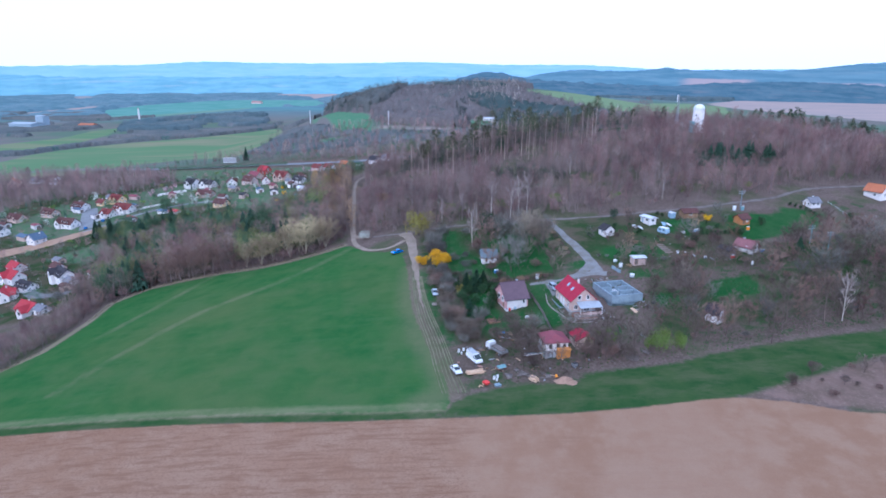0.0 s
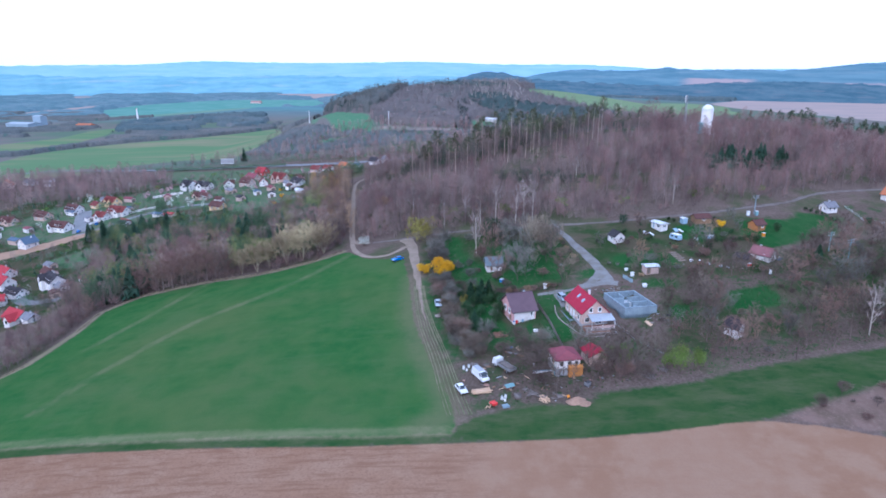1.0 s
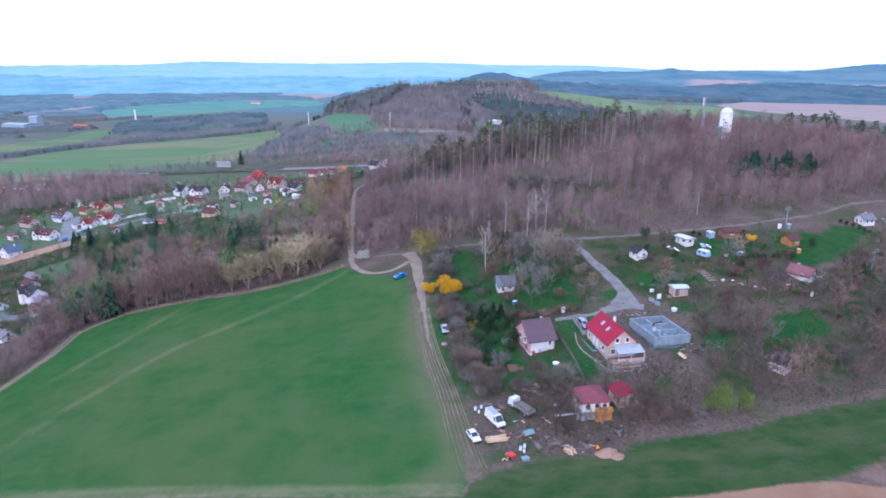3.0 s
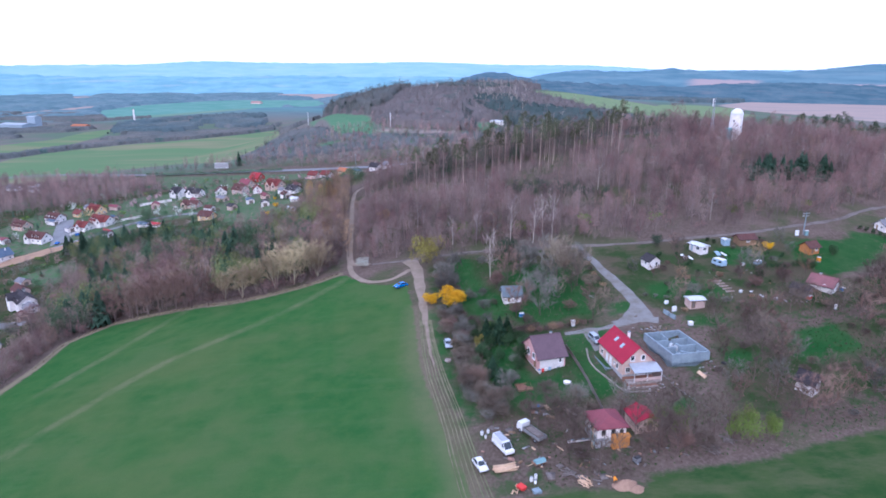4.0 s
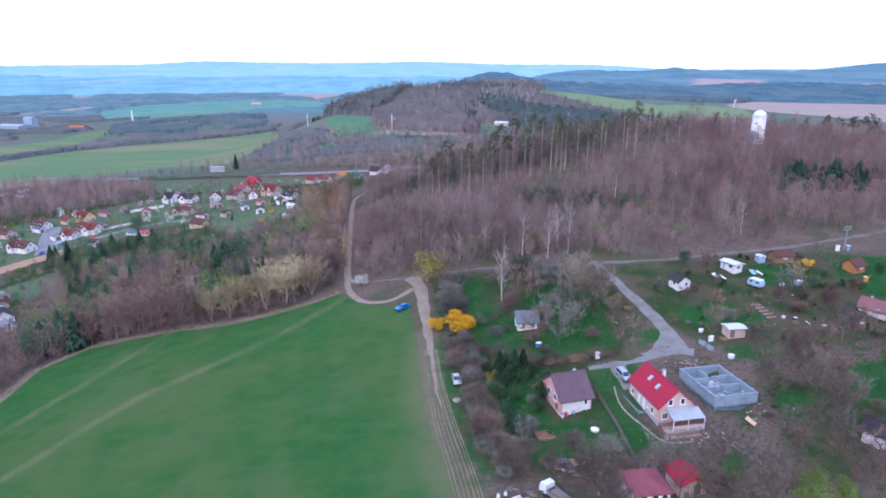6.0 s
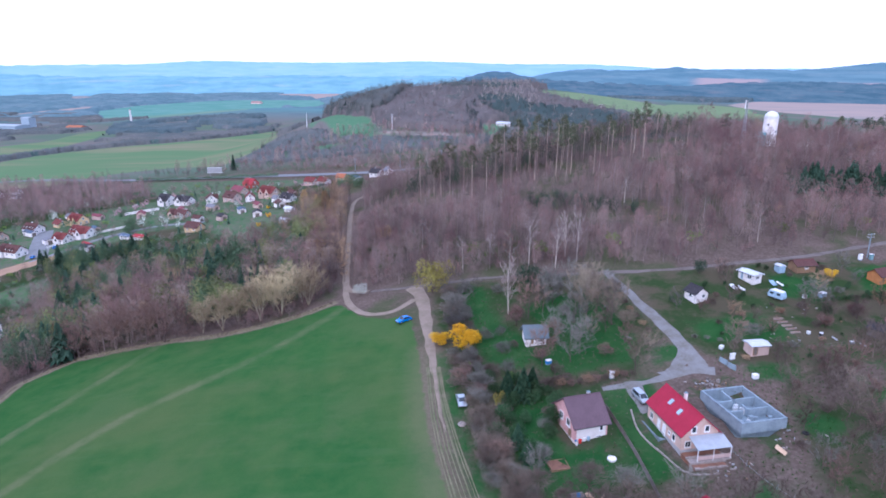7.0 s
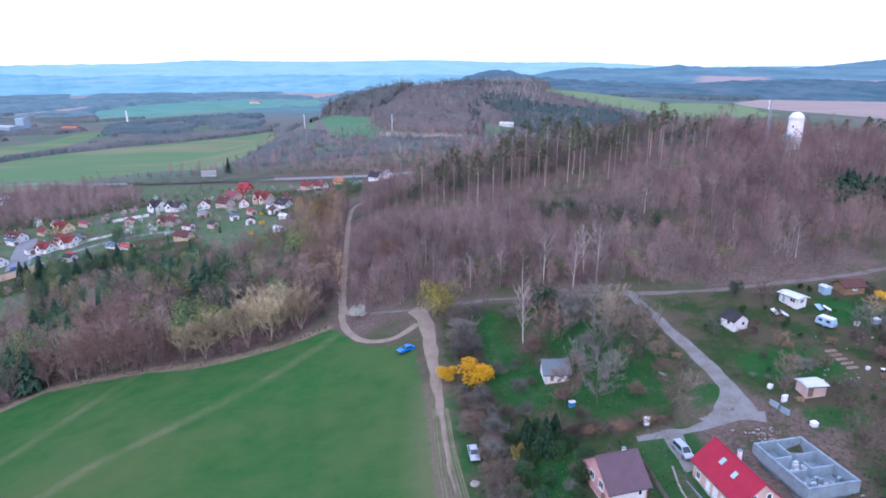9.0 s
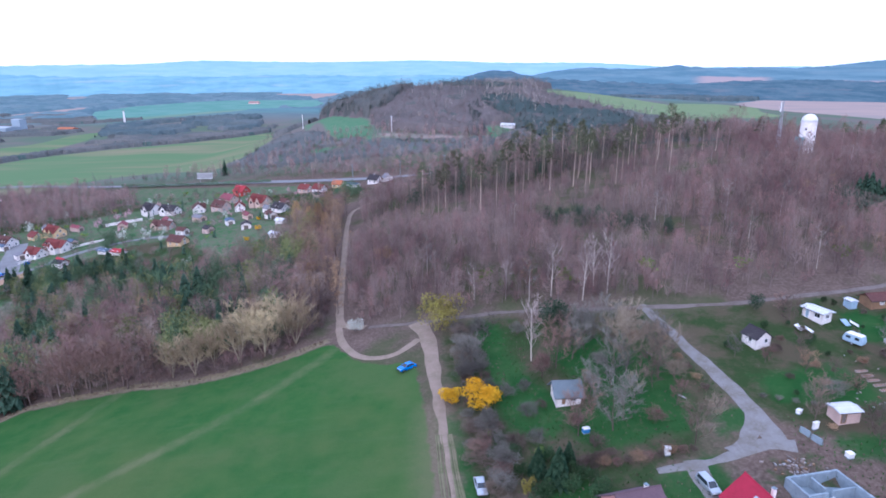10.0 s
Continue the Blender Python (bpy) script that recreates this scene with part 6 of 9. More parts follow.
# the roofless concrete shell: outer walls, partitions, window gaps, floor slab
M["block"] = surface("block", (0.27, 0.335, 0.38), (0.20, 0.255, 0.295), 1.5)
M["block_pale"] = surface("block_pale", (0.52, 0.55, 0.57), (0.42, 0.45, 0.48), 2)
shell = thing("building_shell", 44.4, 171.6, 15, "roofless shell of grey concrete block walls", "building", z=9.0)
W, D, H, T = 4.7, 6.2, 2.9, 0.42
part("floor_slab", Geo().box(-W, W, -D, D, -1.6, 0.7), "concrete", shell)
for i, (x0, x1, y0, y1) in enumerate(((-W, W, -D, -D + T), (-W, W, D - T, D), (-W, -W + T, -D + T, D - T), (W - T, W, -D + T, D - T))):
    wall = part("outer_wall", Geo().box(x0, x1, y0, y1, 0.0, H - 0.24), "block", shell)
    if i < 2:
        for k in range(15):
            part("block", Geo().box(x0 + 0.02 + k * 0.627, x0 + 0.60 + k * 0.627, y0 + 0.01, y1 - 0.01, H - 0.24, H + 0.012 * (k % 3)), "block", wall)
    else:
        for k in range(18):
            part("block", Geo().box(x0 + 0.01, x1 - 0.01, y0 + 0.02 + k * 0.642, y0 + 0.62 + k * 0.642, H - 0.24, H + 0.012 * (k % 3)), "block", wall)
for x0, x1, y0, y1, top in ((-W + T, -0.7, 1.9, 2.2, 2.5), (0.3, W - T, 2.1, 2.4, 2.55), (-W + T, -0.9, -1.6, -1.3, 2.4), (0.2, W - T, -1.5, -1.2, 2.5), (-0.5, -0.2, 2.8, D - T, 2.5), (0.3, 0.6, -1.2, 0.6, 2.3)):
    part("partition", Geo().box(x0, x1, y0, y1, 0.7, top), "block", shell)
rr = np.random.RandomState(4)
for k in range(26):  # stacks of pale blocks and rubble on the floor
    a, b = (rr.uniform(-3.6, 3.6), rr.uniform(-5.2, -2.2)) if k < 17 else (rr.uniform(-3.4, 3.4), rr.uniform(-0.8, 1.4))
    q = pose(a, b, 0.7, 0, 0, rr.uniform(-25, 25))
    tall = rr.randint(2, 6)
    for z in range(tall):
        part("loose_block", Geo().box(-0.42, 0.42, -0.26, 0.26, 0.24 * z + 0.004, 0.24 * z + 0.23, q @ pose(rr.uniform(-0.05, 0.05), rr.uniform(-0.05, 0.05), 0)), "block_pale" if k % 4 else "block", shell)

# garden cabins and sheds
house("cabin", 7.8, 201.2, -83, 4.6, 4.8, 2.1, 1.8, "white_wall", "roof_slate", "white garden cabin with a grey gabled roof", "cabin", holes=[("E", 1.0, 0.8, 1.0, 1.1), ("S", 0.8, 0.8, 0.9, 1.0), ("E", -1.0, 0.1, 0.9, 1.9, "door")], over=0.6)
house("cabin", 50.0, 216.2, 22, 3.9, 3.9, 2.1, 1.4, "white_wall", "roof_dark", "small white cabin with a dark gabled roof", "cabin", holes=[("S", 0.6, 0.9, 0.9, 0.9), ("W", 0.3, 0.9, 0.9, 0.9)], over=0.35)
lean = house("summer_house", 67.0, 225.4, 25, 3.0, 4.9, 2.2, 0.3, "white_wall", "roof_white", "white summer house with a pale flat roof", "cabin", holes=[("W", -1.2, 0.1, 0.9, 1.9, "door", ("white_paint", "blue_pale")), ("W", 1.2, 0.9, 1.4, 1.0), ("S", 0, 0.9, 1.2, 1.0)], over=0.5)
house("shed", 55.2, 191.8, -80, 3.0, 4.0, 2.1, 0.25, "rose_plaster", "roof_white", "pinkish plastered shed with a pale flat roof", "shed", holes=[("E", -1.2, 0.1, 0.9, 1.7, "door", ("wood", "wood_grey"))], over=0.35)
house("shed", 77.0, 230.4, 12, 1.9, 2.0, 1.7, 0.2, "blue_pale", "roof_white", "pale blue tin garden shed", "shed", holes=[("S", 0, 0.1, 0.8, 1.5, "door", ("blue_pale", "blue_pale"))], over=0.15)
house("cabin", 83.4, 231.6, -78, 3.6, 5.6, 1.9, 1.0, "wood", "roof_tile", "brown timber cabin with a tiled roof", "cabin", holes=[("E", 0, 0.9, 1.0, 0.9)], over=0.5)
house("cabin", 101.4, 227.0, -65, 3.6, 4.2, 2.1, 1.3, "wood_orange", "roof_tile", "orange timber cabin with a brown roof", "cabin", holes=[("E", 0.8, 0.9, 1.0, 0.9), ("E", -0.8, 0.1, 0.8, 1.8, "door", ("wood", "wood"))], over=0.5)
house("house", 93.6, 202.8, 40, 4.4, 6.0, 1.7, 1.8, "white_wall", "roof_dusty", "white cottage with a faded red roof", holes=[("S", 0, 0.7, 1.0, 1.2), ("S", -0.2, 2.6, 0.6, 0.6), ("W", 1, 0.8, 1.0, 1.0)], chimneys=[(0.8, 1.5)], over=0.6)
house("house", 138.2, 250.2, -72, 4.0, 4.8, 2.0, 1.6, "white_wall", "roof_grey", "white cottage with a grey roof and small windows", holes=[("E", -1.1, 0.7, 0.8, 0.9), ("E", 1.0, 0.7, 0.8, 0.9), ("S", -0.9, 0.05, 0.8, 1.75, "door"), ("S", 0.8, 0.8, 0.7, 0.8)], over=0.5, chimneys=[(-0.9, 1)])
house("house", 174, 268, 30, 6.0, 7.0, 3.0, 2.6, "white_wall", "roof_orange", "cottage with a weathered orange roof", holes=[("S", 0, 1.0, 1.0, 1.1), ("W", 1, 1.0, 1.0, 1.1)], over=0.5)
hut = house("cabin", 66.2, 155.0, 38, 2.9, 3.5, 2.0, 1.6, "white_wall", "roof_dark", "timber-striped white hut with a dark steep roof", "cabin", z=9.6, holes=[("S", -0.6, 0.3, 0.6, 1.8, "door", ("white_paint", "wood_grey")), ("W", 0.3, 1.0, 0.9, 0.9)], over=0.45)
for u in (-1.5, -0.95, 0.15, 0.7, 1.25):
    part("batten", Geo().box(u * 0.88, u * 0.88 + 0.2, -1.81, -1.755, 0.0, 1.95), "wood_grey", hut, "dark weathered batten")
house("shed", 85.5, 198.5, 40, 3.4, 4.6, 2.0, 0.9, "wood_grey", "roof_dark", "grey board shed with a dark felt roof", "shed", holes=[("S", 0, 0.1, 1.0, 1.7, "door", ("wood_grey", "wood_grey"))], over=0.3)

# village houses
WALL_WORD = {"white_wall": "white", "cream_wall": "cream", "yellow_wall": "yellow", "rose_plaster": "rose plastered", "pink_wall": "pink", "red_wall": "red painted"}
ROOF_WORD = {"roof_bright": "bright red", "roof_dark": "dark grey", "roof_blue": "slate blue", "roof_tile": "brown tiled", "roof_maroon": "maroon", "roof_red": "red", "roof_orange": "orange", "roof_grey": "grey", "roof_white": "pale sheet", "roof_red_tile": "red-brown tiled"}


def gable_wing(ob, name, s, u, wide, x0, x1, foot, hw, hr, wall, roof, pane=(1.0, 1.2)):
    """A gabled wing or dormer that runs along the house's own x, from x0 out to x1 on side s, with a window in its end."""
    h = wide / 2
    body = part(name, Geo().along_x([(u - h, foot), (u + h, foot), (u + h, hw), (u, hw + hr), (u - h, hw)], *sorted((s * x0, s * x1))), wall, ob)
    e, k = h + 0.3, hr / h
    for t in (-1, 1):
        part("roof_slope", Geo().along_x([(u, hw + hr + 0.16), (u, hw + hr - 0.02), (u + t * e, hw - k * 0.3 - 0.02), (u + t * e, hw - k * 0.3 + 0.16)], *sorted((s * x0, s * (x1 + 0.35)))), roof, body)
    w, z = pane[0] / 2, hw - pane[1] + 0.1
    part("window", Geo().box(*sorted((s * (x1 - 0.1), s * (x1 + 0.03))), u - w, u + w, z, z + pane[1]), "glass", body)


for x, y, rz, w, l, hw, hr, wall, roof, wings, dormers in VILLAGE:
    small = w < 4.7
    holes = [(s, u, 0.8, 1.0, 1.2) for s, half in (("S", w / 2), ("E", l / 2), ("N", w / 2), ("W", l / 2)) for u in ((-half * 0.62, 0, half * 0.62) if half > 5 else (-half * 0.5, half * 0.5) if half > 3 else (0,))]
    if hw > 3.6:
        holes += [(s, u, 2.6, 1.0, 1.0) for s, half in (("W", l / 2), ("S", w / 2)) for u in (-half * 0.5, half * 0.5)]
    elif not small:
        holes += [("S", 0, hw + 0.1, 1.0, 1.2)]
    ob = house("village_house" if not small else "garden_shed", x, y, rz, w, l, hw, hr, wall, roof, f"{WALL_WORD[wall]} {'shed' if small else 'village house'} with a {ROOF_WORD[roof]} gabled roof", "shed" if small else "house", "village houses",
               holes=holes, chimneys=[] if small else [(w * 0.16, l * 0.2)], gutter=False, over=0.5)
    for s, u, wide, depth in wings:
        gable_wing(ob, "wing", s, u, wide, 0.3, w / 2 + depth, -1.5, hw, hr * 0.85, wall, roof, (1.6, 1.4))
    for u in dormers:
        gable_wing(ob, "dormer", -1, u, 2.2, 0.4, w / 2 - 0.5, hw + 0.3, hw + 1.3, 0.7, wall, roof, (1.2, 0.9))

# garages and garden sheds between the village houses
rs = np.random.RandomState(19)
SHEDS = [(-246, 388, 60), (-238, 398, 40), (-214, 372, 70), (-228, 404, 60), (-188, 432, 50), (-168, 430, 60), (-166, 404, 70), (-150, 400, 60), (-143, 412, 30), (-136, 420, 40), (-128, 430, 60), (-122, 444, 50), (-128, 396, 20), (-270, 352, 60), (-276, 372, 50),
         (-290, 350, 30), (-300, 376, 60), (-312, 388, 60), (-268, 404, 70), (-243, 432, 60), (-262, 434, 60), (-190, 268, 50), (-226, 252, 30), (-212, 294, 60), (-184, 282, 50), (-222, 312, 60), (-120, 412, 30), (-104, 452, 60), (-86, 470, 60), (-214, 430, 30), (-352, 505, 70), (-390, 512, 60)]
for i, (x, y, rz) in enumerate(SHEDS):
    wall, roof = ("white_wall", "cream_wall", "white_wall", "rose_plaster")[i % 4], ("roof_grey", "roof_tile", "roof_dark", "roof_blue", "roof_maroon")[i % 5]
    word = {"roof_grey": "grey", "roof_tile": "brown tiled", "roof_dark": "dark", "roof_blue": "slate blue", "roof_maroon": "maroon"}[roof]
    house("garage", x, y, rz + rs.uniform(-8, 8), rs.uniform(3.2, 5.0), rs.uniform(4.5, 8.0), 2.4, rs.uniform(0.5, 1.6), wall, roof, f"{WALL_WORD[wall]} village garage with a {word} roof", "garage", "village garages", holes=[("S", 0, 0.05, 2.0, 1.9, "door", ("wood", "wood_grey"))], over=0.3, gutter=False)

# the white domed tower and the lattice mast on the hill
tz = ground_at(127, 361)
tower = thing("tower", 128.6, 361, 0, "white round tower with a domed top on the wooded hill", "tower", z=tz)
TH = 55.4 - tz
part("shaft", Geo().lathe([(3.1, -1.5), (3.1, 0), (3.0, TH - 3.4), (3.0, TH - 3.2)], 28), "white_wall", tower, smooth=False)
part("ring", Geo().lathe([(3.0, TH - 3.3), (3.14, TH - 3.25), (3.14, TH - 3.05), (3.0, TH - 3.0)], 28), "white_paint", tower)
part("dome", Geo().lathe([(3.05 * math.cos(a), TH - 3.0 + 3.0 * math.sin(a)) for a in np.linspace(0, 1.5, 9)], 28), "white_paint", tower, "smooth white dome", smooth=True)
for a, zz in ((228, TH - 6.5), (300, TH - 9.5)):
    part("window", Geo().box(2.85, 3.1, -0.3, 0.3, 0, 0.9, pose(0, 0, zz, 0, 0, a)), "glass", tower)
part("annex", Geo().box(-4.4, -2.2, -2.2, 1.0, 0, TH - 9.5), "teal_paint", tower, "teal clad stair annex")
mast = thing("lattice_mast", 116.5, 360, 0, "thin grey lattice radio mast", "mast")
MH = 60.5 - ground_at(116.5, 360)
for a, b in ((-0.7, -0.7), (0.7, -0.7), (0.7, 0.7), (-0.7, 0.7)):
    part("leg", Geo().tube((a, b, -0.5), (a * 0.3, b * 0.3, MH), 0.09, 0.06, 4), "metal", mast)
br = Geo()
for i in range(16):
    z0, z1 = MH * i / 16, MH * (i + 1) / 16
    s0, s1 = 0.7 * (1 - 0.7 * i / 16), 0.7 * (1 - 0.7 * (i + 1) / 16)
    for a, b, c, d in ((-1, -1, 1, -1), (1, -1, 1, 1), (1, 1, -1, 1), (-1, 1, -1, -1)):
        br.tube((a * s0, b * s0, z0), (c * s1, d * s1, z1), 0.04, 0.04, 3)
part("bracing", br, "metal", mast)
for zz in (0.8, 0.86, 0.92):
    part("antenna", Geo().box(-0.9, -0.5, -0.2, 0.2, MH * zz, MH * zz + 1.4), "white_paint", mast)

# far buildings in the valley
house("factory_hall", -858, 1176, 75, 30, 56, 11, 2, "grey_far", "roof_far", "pale grey factory hall far across the valley", "factory", gutter=False, holes=[("E", u, 3, 4, 2.5) for u in (-20, -10, 0, 10, 20)])
house("factory_tower", -842, 1200, 75, 14, 20, 23, 1, "grey_far", "roof_far", "taller pale block beside the factory", "factory", gutter=False, holes=[("E", u, 14, 2, 2.5) for u in (-5, 0, 5)])
house("warehouse", -752, 1200, 80, 14, 32, 6, 2.4, "roof_orange", "roof_orange", "low orange warehouse in the fields", "warehouse", gutter=False, holes=[("E", 0, 0.5, 3, 3, "door")])
house("barn", 21, 686, 62, 6.5, 14, 2.6, 1.2, "white_wall", "roof_white", "long white barn at the foot of the far wood", "barn", gutter=False, holes=[("E", 0, 0.3, 2.5, 2.5, "door")])
house("farmhouse", -768, 2236, 75, 12, 40, 4, 5, "rose_plaster", "roof_rose", "long orange-roofed farmhouse on the plain", "house", gutter=False, holes=[("E", u, 1, 2, 2) for u in (-12, 0, 12)])
st = thing("chimney_stack", -706, 1310, 0, "tall pale factory chimney", "chimney")
part("shaft", Geo().lathe([(2.0, -1), (1.8, 10), (1.3, 26), (1.45, 26.4), (1.45, 27)], 14), "white_wall", st)
part("rim", Geo().lathe([(1.46, 26.4), (1.6, 26.5), (1.6, 27.2), (1.3, 27.2)], 14), "brick", st)
for x, y, h in ((-88, 672, 15), (-199, 772, 15)):
    pl = thing("utility_pole", x, y, 0, "tall pale pole in the far meadow", "pole", "utility poles")
    part("shaft", Geo().tube((0, 0, -1), (0, 0, h), 0.4, 0.28, 8), "white_paint", pl)
    part("crossarm", Geo().box(-1.4, 1.4, -0.12, 0.12, h - 1.2, h - 0.9), "metal", pl)
bb = thing("billboard", -226, 573, 10, "pale roadside billboard on two posts", "billboard")
part("panel", Geo().box(-6, 6, -0.1, 0.1, 2.5, 6.5), "grey_wall", bb)
part("frame", Geo().box(-6.2, 6.2, -0.16, 0.05, 6.5, 6.8).box(-6.2, 6.2, -0.16, 0.05, 2.2, 2.5), "white_paint", bb)
for u in (-4, 4):
    part("post", Geo().tube((u, 0.2, -1), (u, 0.2, 6), 0.2, 0.2, 6), "metal", bb)


# ---- vehicles ----
def wheel(parent, x, y, r=0.32, wid=0.22):
    w = part("wheel", Geo().tube((x - wid / 2, y, r), (x + wid / 2, y, r), r, r, 14), "rubber", parent)
    s = 1 if x > 0 else -1
    part("rim", Geo().tube((x + s * wid / 2 - s * 0.05, y, r), (x + s * wid / 2 + s * 0.012, y, r), r * 0.62, r * 0.56, 10), "metal", w, "grey metal rim")


def car(name, x, y, rz, paint, label, kind="hatch", length=4.2, wid=1.74):
    """A parked car that faces its own +y."""
    ob = thing(name, x, y, rz, label, "car", z=ground_at(x, y) + 0.04)
    L, X = length / 2, wid / 2
    if kind == "van":
        low = [(-L, 0.35), (-L, 1.1), (L - 0.05, 1.1), (L, 0.85), (L, 0.35)]
        roof = (-L + 0.08, L - 1.55, -L + 0.03, L - 0.55, 2.15)
    elif kind == "mpv":
        low = [(-L, 0.3), (-L, 0.95), (L - 0.9, 0.98), (L - 0.12, 0.78), (L, 0.6), (L, 0.3)]
        roof = (-L + 0.25, L - 1.75, -L + 0.05, L - 0.85, 1.66)
    else:
        low = [(-L, 0.28), (-L, 0.78), (-L + 0.15, 0.92), (L - 1.1, 0.92), (L - 0.12, 0.72), (L, 0.55), (L, 0.28)]
        roof = (-L + 0.75, L - 1.9, -L + 0.12, L - 1.05, 1.44) if kind == "hatch" else (-L + 1.0, L - 2.0, -L + 0.45, L - 1.1, 1.42)
    prof = low[::-1]
    body = part("body", Geo().along_x(prof, -X, X), paint, ob)
    mod = body.modifiers.new("edges", "BEVEL")
    mod.width, mod.segments = 0.07, 2
    r0, r1, b0, b1, zt = roof
    zb = 1.08 if kind == "van" else 0.9
    xi, xo = X - (0.12 if kind == "van" else 0.2), X - 0.05
    vs = [(-xo, b0, zb), (xo, b0, zb), (xo, b1, zb), (-xo, b1, zb), (-xi, r0, zt), (xi, r0, zt), (xi, r1, zt), (-xi, r1, zt)]
    cab = part("cabin", Geo().add(vs, [(0, 1, 5, 4), (1, 2, 6, 5), (2, 3, 7, 6), (3, 0, 4, 7), (4, 5, 6, 7)]), paint, ob)
    mod = cab.modifiers.new("edges", "BEVEL")
    mod.width, mod.segments = 0.05, 2

    def pane(name, a, b, c, d, f=0.12, off=0.012):
        a, b, c, d = (Vector(vs[i]) for i in (a, b, c, d))
        m = (a + b + c + d) / 4
        nn = (b - a).cross(d - a).normalized()
        g = Geo()
        ps = [q + (m - q) * f for q in (a, b, c, d)]
        g.add([q + nn * off for q in ps] + [q - nn * 0.03 for q in ps], [(0, 1, 2, 3), (7, 6, 5, 4), (0, 4, 5, 1), (1, 5, 6, 2), (2, 6, 7, 3), (3, 7, 4, 0)])
        part(name, g, "glass", ob, "dark tinted glass")

    pane("windscreen", 2, 3, 7, 6)
    pane("rear_window", 0, 1, 5, 4, 0.2)
    if kind != "van":
        pane("side_window", 1, 2, 6, 5, 0.16)
        pane("side_window", 3, 0, 4, 7, 0.16)
    else:
        for s in (-1, 1):
            part("side_window", Geo().add([(s * (xo - 0.01), L - 1.7, 1.2), (s * (xo - 0.01), L - 0.85, 1.2), (s * (xi + 0.04), L - 1.35, 1.95), (s * (xi + 0.04), L - 1.75, 1.95),
                                           (s * (xo - 0.06), L - 1.7, 1.2), (s * (xo - 0.06), L - 0.85, 1.2), (s * (xi - 0.02), L - 1.35, 1.95), (s * (xi - 0.02), L - 1.75, 1.95)],
                                          [(0, 1, 2, 3), (7, 6, 5, 4), (0, 4, 5, 1), (1, 5, 6, 2), (2, 6, 7, 3), (3, 7, 4, 0)]), "glass", ob, "dark tinted glass")
        part("roof_rack", Geo().box(-0.7, 0.7, -L + 0.4, L - 2.0, 2.16, 2.22), "metal", ob)
    for s in (-1, 1):
        part("headlight", Geo().box(s * (X - 0.42) - 0.17, s * (X - 0.42) + 0.17, L - 0.08, L + 0.015, 0.55, 0.7), "lamp_clear", ob)
        part("tail_light", Geo().box(s * (X - 0.2) - 0.1, s * (X - 0.2) + 0.1, -L - 0.015, -L + 0.06, 0.62, 0.85), "lamp_red", ob)
        part("mirror", Geo().box(s * (X + 0.06) - 0.08, s * (X + 0.06) + 0.08, L - 1.6, L - 1.45, 0.95, 1.1), paint, ob)
        for yy in (-L + 0.8, L - 0.8):
            wheel(ob, s * (X - 0.1), yy)
    part("bumper", Geo().box(-X + 0.05, X - 0.05, L - 0.05, L + 0.06, 0.3, 0.48), "dark_metal", ob)
    part("bumper", Geo().box(-X + 0.05, X - 0.05, -L - 0.06, -L + 0.05, 0.3, 0.48), "dark_metal", ob)
    return ob


car("car", -25.4, 217.6, 132, "car_blue", "bright blue car parked on the field edge", "sedan", 4.4)
car("car", -9.0, 178.4, 190, "car_silver", "pale silver car on the grass verge", "sedan", 4.4)
car("car", -1.3, 133.8, 204, "car_white", "white car at the field corner", "hatch", 3.9, 1.66)
car("van", 3.0, 138.7, 209, "car_white", "white panel van in the yard", "van", 5.3, 1.85)
car("car", 26.7, 176.3, 195, "car_silver", "silver people carrier beside the house", "mpv", 4.5)
for x, y, rz in ((-214, 276, 30), (-190, 262, 60), (-240, 366, 20), (-236, 379, 15)):
    car("car", x, y, rz, "car_white" if rz > 25 else "car_blue", "car parked in the village street", "hatch")

# ---- single trees and bushes of the gardens and the field edge ----
TREE_MESHES = {}


def tree(key, make, mats, x, y, label, scale=1.0, rz=0.0, group="garden trees", name="tree", category="tree", crown="crown"):
    """A tree of its own: trunk with limbs, and crown. Trees of one key share their meshes."""
    if key not in TREE_MESHES:
        v, t, m = make()
        pair = []
        for k, nm in ((0, "trunk"), (1, crown)):
            use = t[m == k]
            ids, back = np.unique(use.ravel(), return_inverse=True)
            pair.append(grid_mesh(nm, v[ids], back.reshape(-1, 3), [mats[k]]))
        TREE_MESHES[key] = pair
    ob = thing(name, x, y, rz, label, category, group)
    ob.scale = (scale, scale, scale)
    for nm, me in zip(("trunk", crown), TREE_MESHES[key]):
        part(nm, me, None, ob)
    return ob


GREY, BROWN, RED, PALE, ORANGE, TAN = ("bark", "twig_ash"), ("bark", "twig_dark"), ("bark", "twig_rust"), ("bark_willow", "twig_pale"), ("bark", "twig_orange"), ("bark", "twig_tan")
fruit = lambda s: (lambda: bare(s, 5.6, 2.7, 14, 1300, 0.14, 0.10, 0.023, 0.95) if s % 4 == 1 else fuzzy(s, 5.4, 3.0, 1400, 0.021, 0.95))
bush = lambda s: (lambda: fuzzy(s, 3.4, 2.7, 1200, 0.02, 0.85, 0.05, 0.06, 0.0))
tall = lambda s: (lambda: bare(s, 12.5, 3.6, 13, 1900, 0.2, 0.2, 0.026, 1.6))
thin = lambda s: (lambda: bare(s, 6.8, 3.0, 14, 1500, 0.1, 0.09, 0.018, 1.15))


